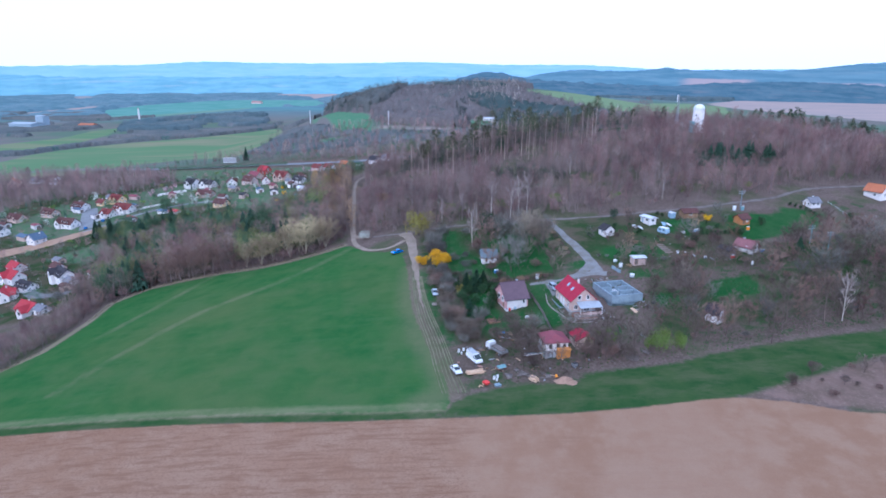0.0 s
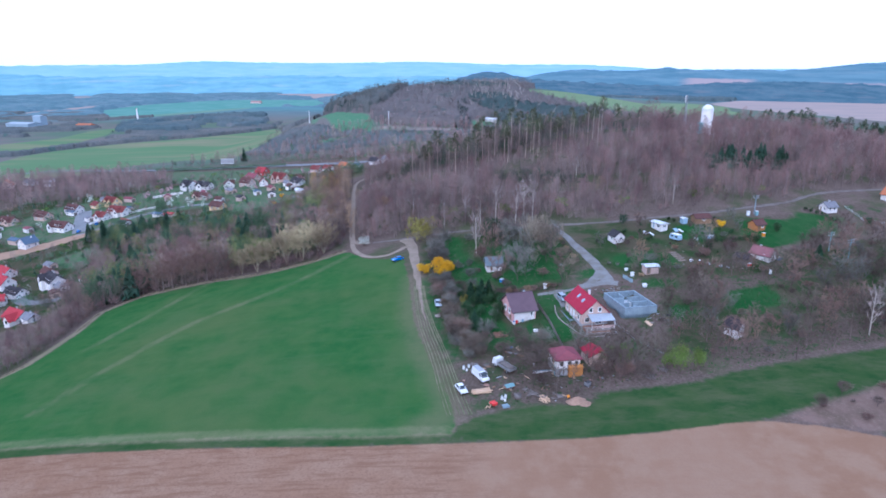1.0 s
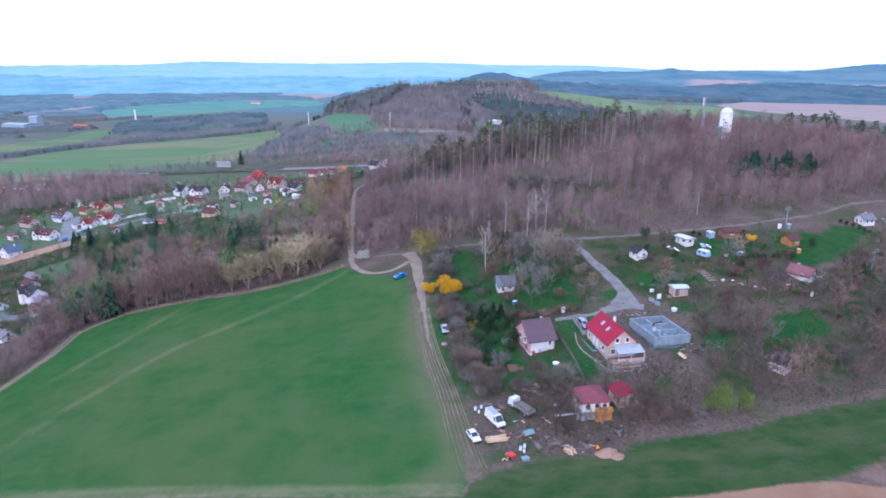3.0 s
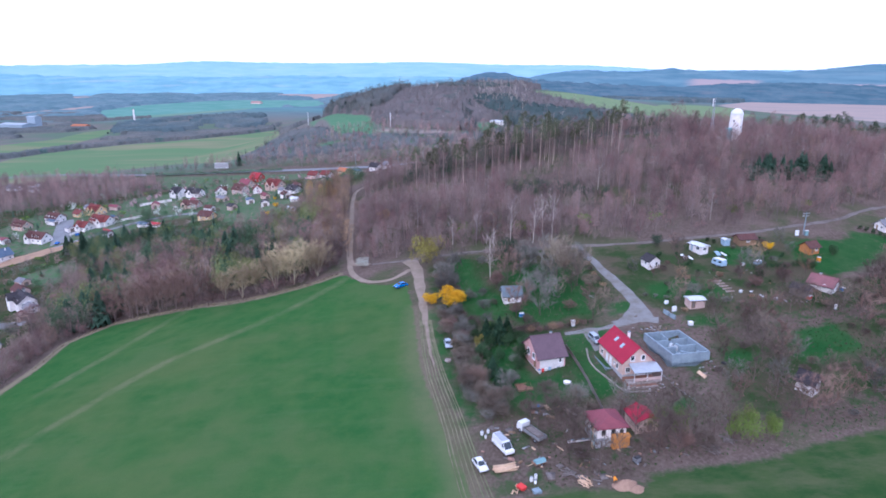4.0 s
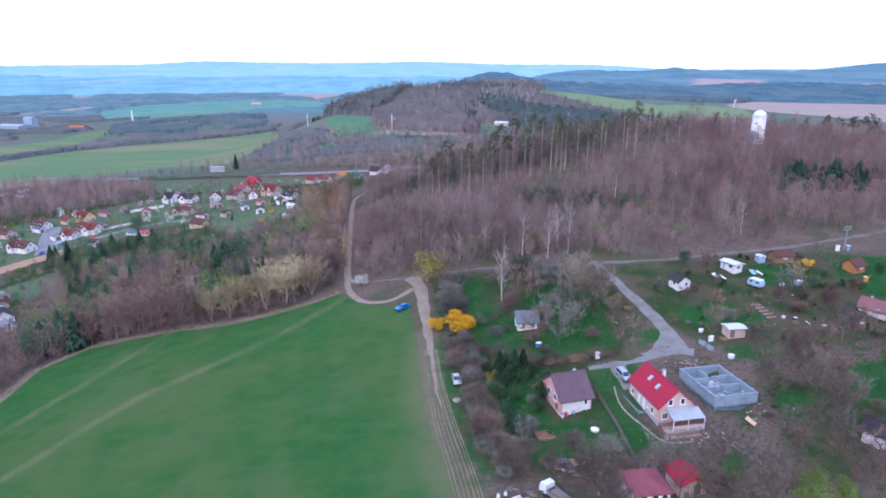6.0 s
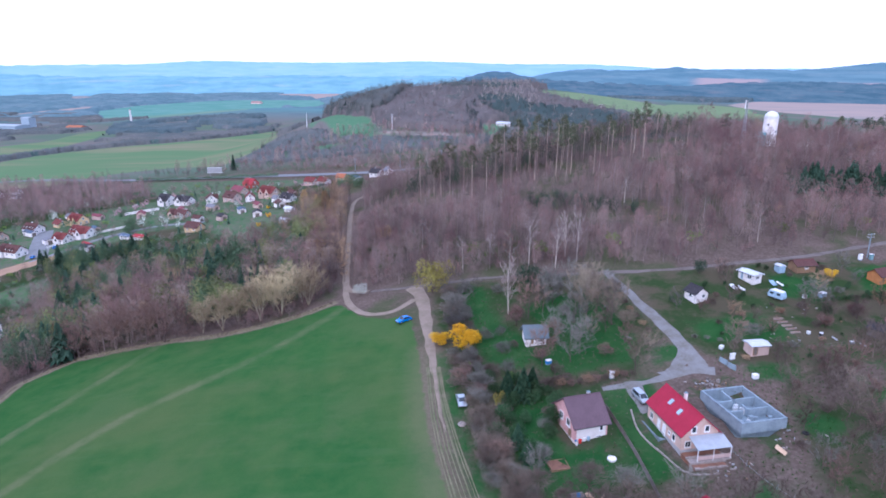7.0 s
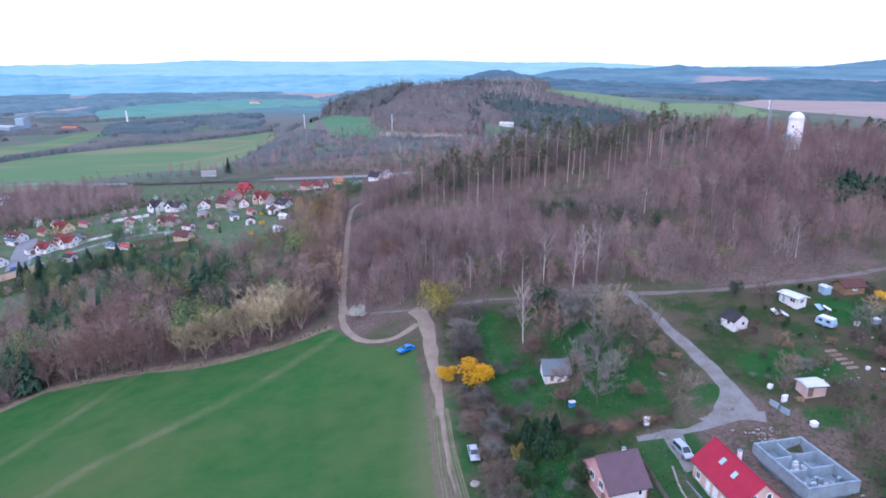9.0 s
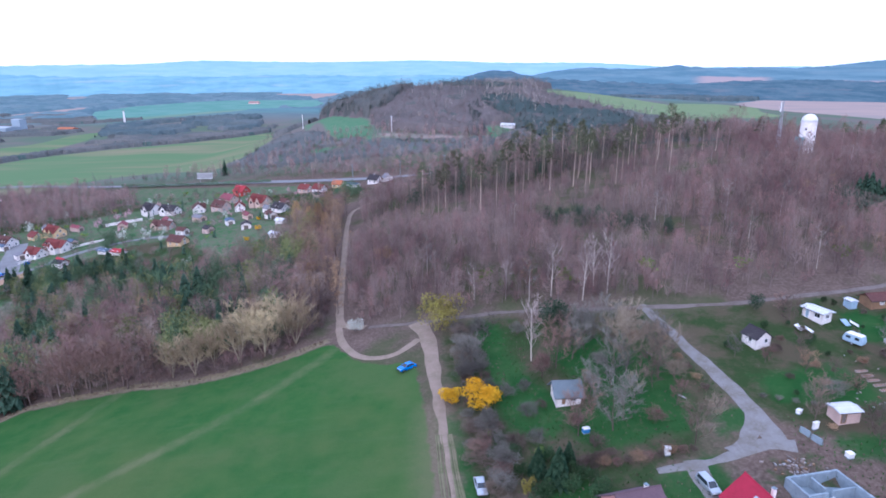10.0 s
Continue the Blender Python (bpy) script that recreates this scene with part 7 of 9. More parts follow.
def willow(seed, lean):
    """Several pale leaning stems from one root, each with a wide haze of twigs."""
    def make():
        V, T, I, o = [], [], [], 0
        r = np.random.RandomState(seed)
        for i in range(4):
            v, t, m = bare(seed * 7 + i, r.uniform(8.5, 12.5), 3.2, 9, 900, 0.22, 0.15, 0.026, 1.5, 0.0, 3, 0.9)
            a, k = i * 1.7 + r.uniform(-0.4, 0.4), lean * r.uniform(0.5, 1.3)
            v = v + np.stack([v[:, 2] * k * np.cos(a), v[:, 2] * k * np.sin(a), 0 * v[:, 2]], -1)
            V.append(v)
            T.append(t + o)
            I.append(m)
            o += len(v)
        return np.concatenate(V), np.concatenate(T), np.concatenate(I)
    return make



# forsythias and coloured shrubs
tree("forsythia", lambda: leafy(3, 4.6, 3.6, 2600, 0.3, lumps=12), ("bark", "forsythia"), -8.6, 200.8, "large golden yellow forsythia in full flower", 1.18, name="bush", category="bush")
tree("forsythia", None, None, -15.0, 203.2, "golden yellow forsythia beside the dirt track", 0.72, 60, name="bush", category="bush")
tree("forsythia", None, None, 89.2, 227.8, "yellow forsythia on a garden lawn", 0.5, 20, name="bush", category="bush")
tree("olive_tree", lambda: leafy(5, 8.0, 4.4, 2300, 0.32, 0.05, 14, 7), ("bark", "yellow_leaf"), -18.6, 234.0, "olive-yellow willow in first leaf at the lane fork", 1.3)
tree("blossom_tree", lambda: leafy(6, 5.2, 2.8, 1500, 0.25, 0.1, 10), ("bark", "blossom"), -41.4, 240.0, "pale grey-green tree in first leaf at the lane fork", 0.8)
tree("young_bush", lambda: leafy(7, 5.8, 1.9, 1300, 0.19, 0.02, 11), ("bark", "young_leaf"), 48.0, 138.5, "bright green bush in young leaf", 1.15, name="bush", category="bush")
for x, y, s, a in ((52.6, 140.0, 0.95, 40), (36.8, 142.5, 1.0, 80), (47.1, 143.1, 0.8, 10), (31.3, 142.6, 0.8, 200), (1.2, 184.5, 0.5, 0), (-2, 252, 0.8, 30), (-7.4, 191, 0.35, 70), (-178, 300, 0.8, 10), (34, 146, 0.7, 150)):
    tree("young_bush", None, None, x, y, "green bush in young leaf", s, a, name="bush", category="bush")
for x, y, s, rz in ((49.5, 142.5, 1.0, 40), (53, 140.5, 0.95, 90), (36, 140.2, 0.85, 150), (45.5, 140, 0.85, 220)):
    tree("young_bush", None, None, x, y, "bright green bush in young leaf", s, rz, name="bush", category="bush")
tree("yellow_shrub", lambda: leafy(8, 3.8, 1.1, 900, 0.22, 0.02, 8), ("bark", "yellow_leaf"), -1.4, 176.4, "slim yellow-green shrub by the house garden", name="bush", category="bush")

# conifers
for i, (x, y, s) in enumerate(((3.6, 178.6, 0.72), (0.5, 181, 0.55), (5.8, 182.5, 0.5), (8.3, 227.8, 1.0), (10.0, 229.6, 0.75), (55.2, 229.6, 0.55), (1.6, 164, 0.5), (3, 160, 0.45), (100.5, 196, 0.4), (112, 205, 0.5), (148, 240, 0.35), (86, 210, 0.35))):
    if y > 226:
        tree("garden_yew", lambda: leafy(92, 8.0, 3.6, 1700, 0.34, 0.02, 13, 3), ("bark", "needle_dark"), x, y, "dense dark evergreen in a garden", s, i * 47)
    else:
        tree("garden_spruce", lambda: spruce(90, 10, 3.6, 420), ("bark", "needle_dark"), x, y, "dark green spruce in a garden", s, i * 47)

# birches
for i, (x, y, s) in enumerate(((2.3, 215.6, 1.05), (9.8, 245, 1.05), (17.2, 240.5, 1.0), (23.8, 243, 1.1), (21, 247, 0.95), (100, 156.5, 0.95), (-2, 246, 0.8))):
    tree("birch", lambda: bare(91, 14.0, 2.3, 14, 900, 0.2, 0.15, 0.024, 1.3, 0.02, 2, 1.3), ("bark_pale", "twig_birch"), x, y, "slender leafless birch with a pale trunk", s, i * 70)

# pale willows that lean out over the field edge
for i, (x, y, s) in enumerate(((-87, 230.5, 0.85), (-80.5, 229.5, 1.0), (-77, 233, 0.9), (-70, 232.5, 1.1), (-64, 234, 1.15), (-57, 238.5, 1.0), (-68, 239, 1.15), (-60, 242, 1.1))):
    tree(("willow", i % 3), willow(100 + i % 3, 0.36), PALE, x, y, "pale leaning willow with bare yellowish twigs", s, i * 83, "field edge willows")
for i, (x, y, s) in enumerate(((-98, 228.5, 0.95), (-104, 229.5, 1.0), (-109, 230, 0.95), (-115, 231, 1.0), (-121, 231.5, 0.9), (-127, 231, 0.95), (-93, 230.5, 0.9), (-101, 231.5, 1.05), (-112, 233, 1.1), (-118, 234, 1.05), (-124, 234, 1.0), (-130, 232, 0.9), (-106, 234, 1.1), (-143, 253, 0.95), (-140, 260, 1.0), (-136, 266, 0.95), (-122, 255, 1.0), (-117, 258, 0.95), (-132, 245, 1.05), (-126, 248, 1.0), (-112, 246, 0.95), (-119, 243, 1.05), (-136, 238, 0.95), (-140, 216, 0.7), (-139, 204, 0.55))):
    tree(("edge", i % 3), tall(110 + i % 3), RED, x, y, "leafless reddish-brown tree at the field edge", s, i * 61, "field edge trees")
for i, (x, y, s) in enumerate(((-49, 254, 1.0), (-51, 262, 1.1), (-52.5, 270, 1.05), (-56, 258, 1.0))):
    tree(("larch", i % 2), (lambda: bare(120, 13, 2.0, 18, 900, 0.12, 0.14, 0.026, 1.0, up=0.25)), ORANGE, x, y, "leafless orange-brown larch by the lane", s, i * 50)

# garden fruit trees and shrubs, one by one
GARDEN = [(-3.8, 203.6, "b", 0.95, GREY), (0, 196.6, "b", 1.0, GREY), (-7.2, 192.4, "b", 1.25, GREY), (-10.8, 214, "f", 1.2, GREY), (-12.5, 209.5, "f", 1.0, GREY), (-12, 220, "f", 1.2, GREY), (-13.5, 226, "f", 1.1, BROWN), (-8, 226, "f", 1.0, GREY),
          (-9, 186.5, "b", 1.1, RED), (-4.9, 183.5, "b", 1.3, GREY), (-5.6, 177.5, "b", 1.2, GREY), (-3, 188, "b", 1.0, BROWN), (7.1, 212, "f", 1.5, RED), (4, 209, "f", 1.1, RED), (11, 215, "f", 1.3, GREY), (8.6, 190.2, "f", 1.25, RED), (8.6, 192.6, "b", 0.9, RED),
          (15, 191, "f", 1.4, GREY), (17.5, 194, "f", 1.2, GREY), (20.8, 200, "f", 0.9, TAN), (26.8, 206, "f", 1.5, TAN), (18, 208, "f", 1.3, GREY), (22, 214, "f", 1.4, TAN), (27, 212, "f", 1.2, BROWN), (14, 222, "f", 1.2, GREY), (20, 224, "f", 1.2, GREY),
          (26, 228, "b", 1.3, BROWN), (16, 229, "b", 1.2, GREY), (28, 186.4, "f", 1.25, TAN), (30, 206, "b", 1.2, TAN), (12, 199.5, "f", 1.1, GREY), (-5.8, 168, "b", 1.25, BROWN), (-4.6, 172, "b", 1.1, BROWN), (-4, 163, "b", 1.3, BROWN), (-3.9, 158.6, "b", 1.3, BROWN), (-1, 155.5, "b", 1.2, BROWN),
          (-1.5, 161, "b", 1.2, RED), (-2, 167, "b", 1.1, BROWN), (2, 153, "b", 1.1, BROWN), (4.6, 156, "f", 0.9, GREY), (6, 160.5, "b", 0.9, GREY), (0.5, 150, "b", 1.2, BROWN), (4, 151.5, "f", 1.1, BROWN), (8, 149.8, "b", 1.0, BROWN), (12.5, 152, "f", 1.2, BROWN),
          (14, 146, "f", 1.3, BROWN), (16.5, 142.5, "f", 1.3, BROWN), (15.4, 138, "f", 1.2, BROWN), (17, 134.5, "b", 1.1, BROWN), (18.5, 151, "f", 1.1, GREY), (21, 148.5, "b", 1.0, BROWN), (27, 149, "f", 1.0, GREY), (33.5, 141, "f", 1.3, BROWN), (30, 138.5, "b", 1.2, RED), (36, 137.5, "b", 1.2, RED), (40, 137, "b", 1.2, BROWN),
          (24, 131.5, "b", 0.4, BROWN), (19, 132, "b", 0.5, BROWN), (-178, 246, "f", 1.2, GREY), (-182, 252, "f", 1.1, BROWN), (1, 189, "b", 0.9, GREY), (-1, 173.2, "b", 0.9, BROWN), (-14.5, 231, "b", 1.1, GREY), (-9.5, 232, "b", 1.0, GREY), (4, 232, "b", 1.1, BROWN), (0, 228, "b", 0.9, GREY),
          (14, 218, "f", 1.2, GREY), (21, 208.5, "f", 1.7, TAN), (25, 203, "f", 1.15, BROWN), (28, 197, "f", 0.7, RED), (17, 203, "f", 1.1, GREY), (24, 222, "f", 1.2, TAN), (29, 216, "f", 1.1, GREY), (10.5, 221, "f", 1.1, BROWN)]
TINT = {GREY: "grey", BROWN: "brown", RED: "reddish brown", ORANGE: "orange-brown", TAN: "tan"}
for i, (x, y, k, s, mats) in enumerate(GARDEN):
    if k == "f" and 7 < x < 31 and 185 < y < 227:
        tree(("thin", i % 3, mats), thin(180 + i % 3), mats, x, y, f"{TINT[mats]} leafless tree with fine twigs in a garden", s, i * 77)
    elif k == "f":
        tree(("fruit", i % 4, mats), fruit(130 + i % 4), mats, x, y, f"{TINT[mats]} leafless fruit tree in a garden", s, i * 77)
    else:
        tree(("bush", i % 4, mats), bush(140 + i % 4), mats, x, y, f"{TINT[mats]} leafless garden bush with fine twigs", s, i * 77, name="bush", category="bush")

# the overgrown orchard to the east
ORCHARD = [(47, 152), (52, 142), (62, 143), (84, 150), (112, 158), (150, 180), (150, 228), (128, 226), (112, 212), (98, 206), (86, 206), (72, 192), (60, 184), (54, 176)]
keep_off = [(66, 155, 5), (92, 204, 7), (85.5, 198.5, 5), (138, 250, 7), (118.7, 211.5, 2), (122, 206, 2), (54, 190, 5), (43, 170, 8), (66, 151, 3)]
X, Y, r = scatter(ORCHARD, 5.2, 33, lambda x, y: np.logical_and.reduce([np.hypot(x - a, y - b) > c for a, b, c in keep_off]))
for i, (x, y) in enumerate(zip(X, Y)):
    if max(float(inside(x, y, z)) for z in LAWNS[8:10]) > 0:
        continue
    mats = (BROWN, RED, GREY, BROWN, RED, BROWN)[r.randint(6)]
    low = r.uniform() < 0.3
    s = r.uniform(0.65, 1.2) * (0.65 if low else 1)
    if low:
        tree(("bush", i % 4, mats), bush(140 + i % 4), mats, x, y, f"{TINT[mats]} leafless bush in the old orchard", s, i * 31, "orchard", "bush", "bush")
    else:
        tree(("thin", i % 3, mats), thin(180 + i % 3), mats, x, y, f"thin {TINT[mats]} leafless tree in the old orchard", s * 1.1, i * 31, "orchard")
for i, (x, y, s) in enumerate(((72.3, 125.2, 0.6), (79, 130, 0.7), (84, 126, 0.5), (91, 131, 0.7), (97, 134, 0.6))):
    tree(("fruit", i % 4, BROWN), fruit(130 + i % 4), BROWN, x, y, "small leafless tree on the rough bank", s, i * 40, "bank trees")
for i, (x, y, s) in enumerate(((13.5, 143.5, 0.62), (17.6, 146.8, 0.6), (18.6, 137.0, 0.55), (28.0, 141.5, 0.6), (33.0, 144.0, 0.65), (35.5, 139.0, 0.55), (12.0, 139.0, 0.5), (26.5, 146.5, 0.55), (8.8, 147.2, 0.55), (38.5, 144.5, 0.6), (30.5, 149.5, 0.5), (19.5, 131.5, 0.6), (23.5, 133.2, 0.55), (27.5, 134.0, 0.65), (31.0, 136.2, 0.6), (34.0, 136.0, 0.7), (38.0, 138.6, 0.7), (41.5, 138.8, 0.75), (45.5, 141.5, 0.7), (14.8, 134.5, 0.55), (42.5, 143.5, 0.6), (36.5, 148.0, 0.55), (9.8, 144.0, 0.5), (76, 143.5, 0.85), (85, 155, 0.9), (94, 154, 0.85), (87, 148.5, 0.8), (100, 159, 0.9), (57, 143, 0.75), (107, 162, 0.85), (81, 149, 0.7))):
    tree(("yard", i % 3), (lambda: bare(160 + i % 3, 12.5, 3.4, 13, 1300, 0.18, 0.16, 0.021, 1.5)), BROWN, x, y, "thin leafless tree at the edge of the plots", s, i * 55, "yard trees")
X, Y, r = scatter([(61, 122), (73, 127.5), (90, 135), (103, 141), (150, 155), (150, 118), (88, 117), (70, 120.5)], 6.5, 51)
for i, (x, y) in enumerate(zip(X, Y)):
    mats = (BROWN, RED, RED)[r.randint(3)]
    tree(("bush", i % 4, mats), bush(140 + i % 4), mats, x, y, f"low {TINT[mats]} scrub bush on the rough bank", r.uniform(0.25, 0.55), i * 41, "bank scrub", "bush", "bush")

# hedges and shrubs that close the gardens
for i, (x, y, s, mats) in enumerate([(27 - 1.9 * k, 184.6 - 0.35 * k, 0.42 + 0.12 * (k % 3), (BROWN, RED, ORANGE)[k % 3]) for k in range(10)] + [(-11.5 + 0.1 * k, 214 - 4.2 * k, 0.6 + 0.15 * (k % 3), (GREY, BROWN)[k % 2]) for k in range(8)]
                                    + [(6.5 + 1.1 * k, 181.5 + 0.5 * k, 0.55, BROWN) for k in range(7)] + [(31.5 + 0.6 * k, 219 - 3.6 * k, 0.5, (ORANGE, BROWN)[k % 2]) for k in range(6)] + [(44 + 2.6 * k, 198 - 0.9 * k, 0.35, GREY) for k in range(5)]
                                    + [(8, 172, 0.8, BROWN), (7, 168.5, 0.7, GREY), (0, 205, 0.8, GREY), (3, 199, 0.6, BROWN), (13, 205, 1.0, RED), (16, 212, 1.0, GREY), (20, 218.5, 1.0, BROWN), (25, 219.5, 1.0, ORANGE), (28.5, 224, 0.9, GREY), (23, 193, 0.9, RED), (11, 186.5, 0.9, BROWN)]):
    tree(("bush", i % 4, mats), bush(140 + i % 4), mats, x, y, f"{TINT[mats]} leafless hedge shrub", s, i * 63, "hedge shrubs", "bush", "bush")
for i, (x, y, s) in enumerate(((-0.6, 171.5, 0.95), (1.2, 175.0, 1.0), (-2.2, 166.5, 0.8), (1.8, 165.5, 0.9), (3.4, 170.6, 0.7), (6.4, 178.8, 0.9), (8.8, 178.2, 0.7), (-3.2, 184.8, 0.8), (2.6, 184.0, 0.7), (3.6, 161.5, 0.8), (10.2, 175.6, 0.8), (8.5, 170.5, 0.9), (7.4, 166.0, 0.75), (9.0, 174.2, 0.8), (0.8, 170.0, 0.7), (-2.2, 180.5, 0.7), (5.8, 176.5, 0.8), (13.5, 232, 0.7), (78, 208, 0.7), (95.5, 214.5, 0.8), (108, 226, 0.8))):
    tree("evergreen_bush", lambda: leafy(170, 4.2, 2.2, 1300, 0.26, 0.02, 10, 4), ("bark", "hedge_dark"), x, y, "dark evergreen garden bush", s, i * 50, "evergreen bushes", "bush", "bush")


c = spline([(-13.5, 231), (-12.5, 222), (-11.4, 212), (-11, 206), (-9.5, 195), (-8.2, 186), (-7, 177), (-5.6, 168), (-4, 160), (-1.5, 153), (1, 148)], 2.3)
rh = np.random.RandomState(71)
for i, (x, y) in enumerate(c):
    if 197 < y < 206:
        continue
    for k in range(2):
        mats = (GREY, GREY, BROWN)[rh.randint(3)] if y > 184 else (BROWN, BROWN, RED, GREY)[rh.randint(4)]
        tree(("bush", (i + k) % 4, mats), bush(140 + (i + k) % 4), mats, x + 2.6 * k + rh.uniform(-0.9, 0.9), y + rh.uniform(-1, 1), f"{TINT[mats]} leafless hedge shrub", rh.uniform(0.55, 1.05) * (1.15 if y > 206 else 1), i * 63 + k * 140, "hedge shrubs", "bush", "bush")
for i, (x, y, s) in enumerate(((129, 248.5, 0.4), (130.4, 247.2, 0.42), (131.8, 245.8, 0.4), (133, 244.2, 0.42), (133.8, 242.4, 0.4), (134.5, 240.4, 0.42), (135, 238.2, 0.4), (147.1, 238.6, 0.6), (93.8, 218.2, 0.36), (95.4, 218.3, 0.36), (97, 218.4, 0.36), (98.6, 218.5, 0.36))):
    tree("evergreen_bush", None, None, x, y, "clipped dark evergreen hedge bush", s, i * 70, "plot hedge", "bush", "bush")
tree(("bush", 2, RED), None, None, 74.8, 201.6, "wine-red leafless bush behind the junk", 1.1, 70, "plot shrubs", "bush", "bush")


# rough grass and weeds
def tufts(name, outline, gap, mats, label, seed, tall=0.45, keep=None):
    X, Y, r = scatter(outline, gap, seed, keep)
    n, k = len(X), 4
    a = r.uniform(0, 2 * np.pi, (n, k))
    base = np.stack([X, Y, height(X, Y)], -1)[:, None, :] + np.stack([r.uniform(-0.2, 0.2, (n, k)), r.uniform(-0.2, 0.2, (n, k)), np.full((n, k), -0.05)], -1)
    w = np.stack([np.cos(a), np.sin(a), 0 * a], -1) * r.uniform(0.05, 0.12, (n, k, 1))
    tip = base + np.stack([r.uniform(-0.25, 0.25, (n, k)), r.uniform(-0.25, 0.25, (n, k)), tall * r.uniform(0.4, 1.3, (n, k))], -1)
    V = np.stack([base - w, base + w, tip], 2).reshape(-1, 3)
    tagged(new(name, grid_mesh(name, V, np.arange(len(V)).reshape(-1, 3), mats, np.repeat(r.randint(len(mats), size=n), k))), label, "grass", kind="stuff")


GARDEN_ALL = [(-15, 236), (30, 231), (38, 200), (50, 190), (100, 206), (140, 225), (150, 180), (110, 157), (60, 139), (32, 133), (8, 127.5), (0, 148), (-7, 160), (-12, 190)]
built = [(13.7, 169.3, 6), (31.6, 164, 9), (43.4, 170, 8), (22.4, 141, 5), (30, 144.6, 4), (7.2, 201.8, 4), (54, 190, 4), (92, 204, 6), (66, 155, 3.5), (35, 184, 9), (41, 191, 5)]
tufts("rough_grass", GARDEN_ALL, 1.15, ["grass_green", "grass_brown", "grass_green", "grass_green"], "rough green and withered grass of the gardens", 61, 0.4,
      lambda x, y: np.logical_and.reduce([np.hypot(x - a, y - b) > c for a, b, c in built]) & (beside(x, y, [(30.5, 235.5), (34.2, 221.9), (36.9, 211), (39.7, 200.2), (41.4, 192), (41, 186)]) > 2.2))
for i, line in enumerate(DRY_EDGES[1:2]):
    ring = [(x, y + 1.6) for x, y in line] + [(x, y - 1.2) for x, y in line[::-1]]
    tufts("dry_grass", ring, 0.7, ["grass_dry", "grass_brown"], "withered grass along the field edge", 70 + i, 0.55)
tree("valley_spruce", lambda: spruce(171, 17, 4.0, 500), ("bark", "needle"), -217, 592, "tall dark spruce beside the main road", 0.8, 0, "valley conifers")
for x, y, s, rz in ((-89, 441, 1.0, 0), (-82, 437, 1.2, 70), (-75, 430, 0.9, 140), (-86, 450, 0.9, 200), (-203, 398, 1.0, 30), (-202, 392, 0.7, 60)):
    tree("yew", lambda: leafy(172, 7.5, 4.2, 1500, 0.42, 0.05, 14, 4), ("bark", "hedge"), x, y, "broad dark evergreen at the edge of the village", s, rz, "village evergreens")
for x, y, s, rz in ((-78, 349, 1.0, 0), (-92, 365, 1.0, 90), (-84, 357, 0.85, 150), (-72, 338, 0.8, 220)):
    tree("larch", lambda: broom(173, 15, 3.0, 2600, 0.026, 0.2, 1.2, 0.16, 1.3), ("bark_wood", "twig_larch"), x, y, "tall yellow-tinged larch beside the lane", s, rz, "larches")
for x, y, s, rz in ((-39, 281, 1.0, 0), (-66, 284, 1.0, 80)):
    tree("orange_tree", lambda: fuzzy(174, 9.5, 4.0, 3200, 0.026, 1.1, 0.3, 0.16, 0.35), ("bark", "twig_larch"), x, y, "rounded orange-brown tree in the bare wood", s, rz, "larches")
for x, y, s in ((-119, 388, 0.5), (-118, 369, 0.42), (-127, 412, 0.4)):
    tree("forsythia", None, None, x, y, "yellow forsythia in the village allotments", s, x, "village shrubs", "bush", "bush")

# shrubs and low hedges of the upper plots
X, Y, r = scatter([(40, 214), (47, 222), (62, 231), (92, 236), (104, 226), (92, 210), (72, 193), (58, 184), (50, 186), (44, 204)], 4.6, 91, lambda x, y: np.logical_and.reduce([np.hypot(x - a, y - b) > c for a, b, c in ((50, 216, 4), (67, 225.4, 5), (55, 191.8, 4), (77, 230, 3), (83.4, 231.6, 5), (69.8, 215, 4), (92, 204, 7), (85.5, 198.5, 4), (67, 202, 5), (55, 201, 4), (101, 227, 4))]))
for i, (x, y) in enumerate(zip(X, Y)):
    if r.uniform() < 0.3:
        tree("evergreen_bush", None, None, x, y, "dark evergreen garden bush", r.uniform(0.2, 0.45), i * 50, "evergreen bushes", "bush", "bush")
    else:
        mats = (BROWN, GREY, RED, BROWN, ORANGE)[r.randint(5)]
        if r.uniform() < 0.45:
            tree(("thin", i % 3, mats), thin(180 + i % 3), mats, x, y, f"thin {TINT[mats]} leafless fruit tree on a garden plot", r.uniform(0.5, 0.9), i * 37, "plot trees")
            continue
        tree(("bush", i % 4, mats), bush(140 + i % 4), mats, x, y, f"{TINT[mats]} leafless shrub on a garden plot", r.uniform(0.3, 0.7), i * 37, "plot shrubs", "bush", "bush")
tree(("bush", 1, GREY), bush(141), GREY, 56.8, 198.4, "broad grey leafless bush on the lawn", 1.1, 20, "plot shrubs", "bush", "bush")
tree(("bush", 2, RED), bush(142), RED, 84, 207, "wine-red leafless bush behind the plots", 1.2, 20, "plot shrubs", "bush", "bush")
for k in range(9):
    tree("evergreen_bush", None, None, 79.5 + 1.7 * k, 213.6 + 0.36 * k, "clipped dark evergreen hedge bush", 0.32 + 0.04 * (k % 3), k * 70, "plot hedge", "bush", "bush")

# ---- yard and garden clutter ----
def simple(name, x, y, rz, label, category, pieces, z=None, group=""):
    """A small thing from (part name, geometry, material) rows."""
    ob = thing(name, x, y, rz, label, category, group, z=z)
    for nm, geo, mat in pieces:
        part(nm, geo, mat, ob)
    return ob


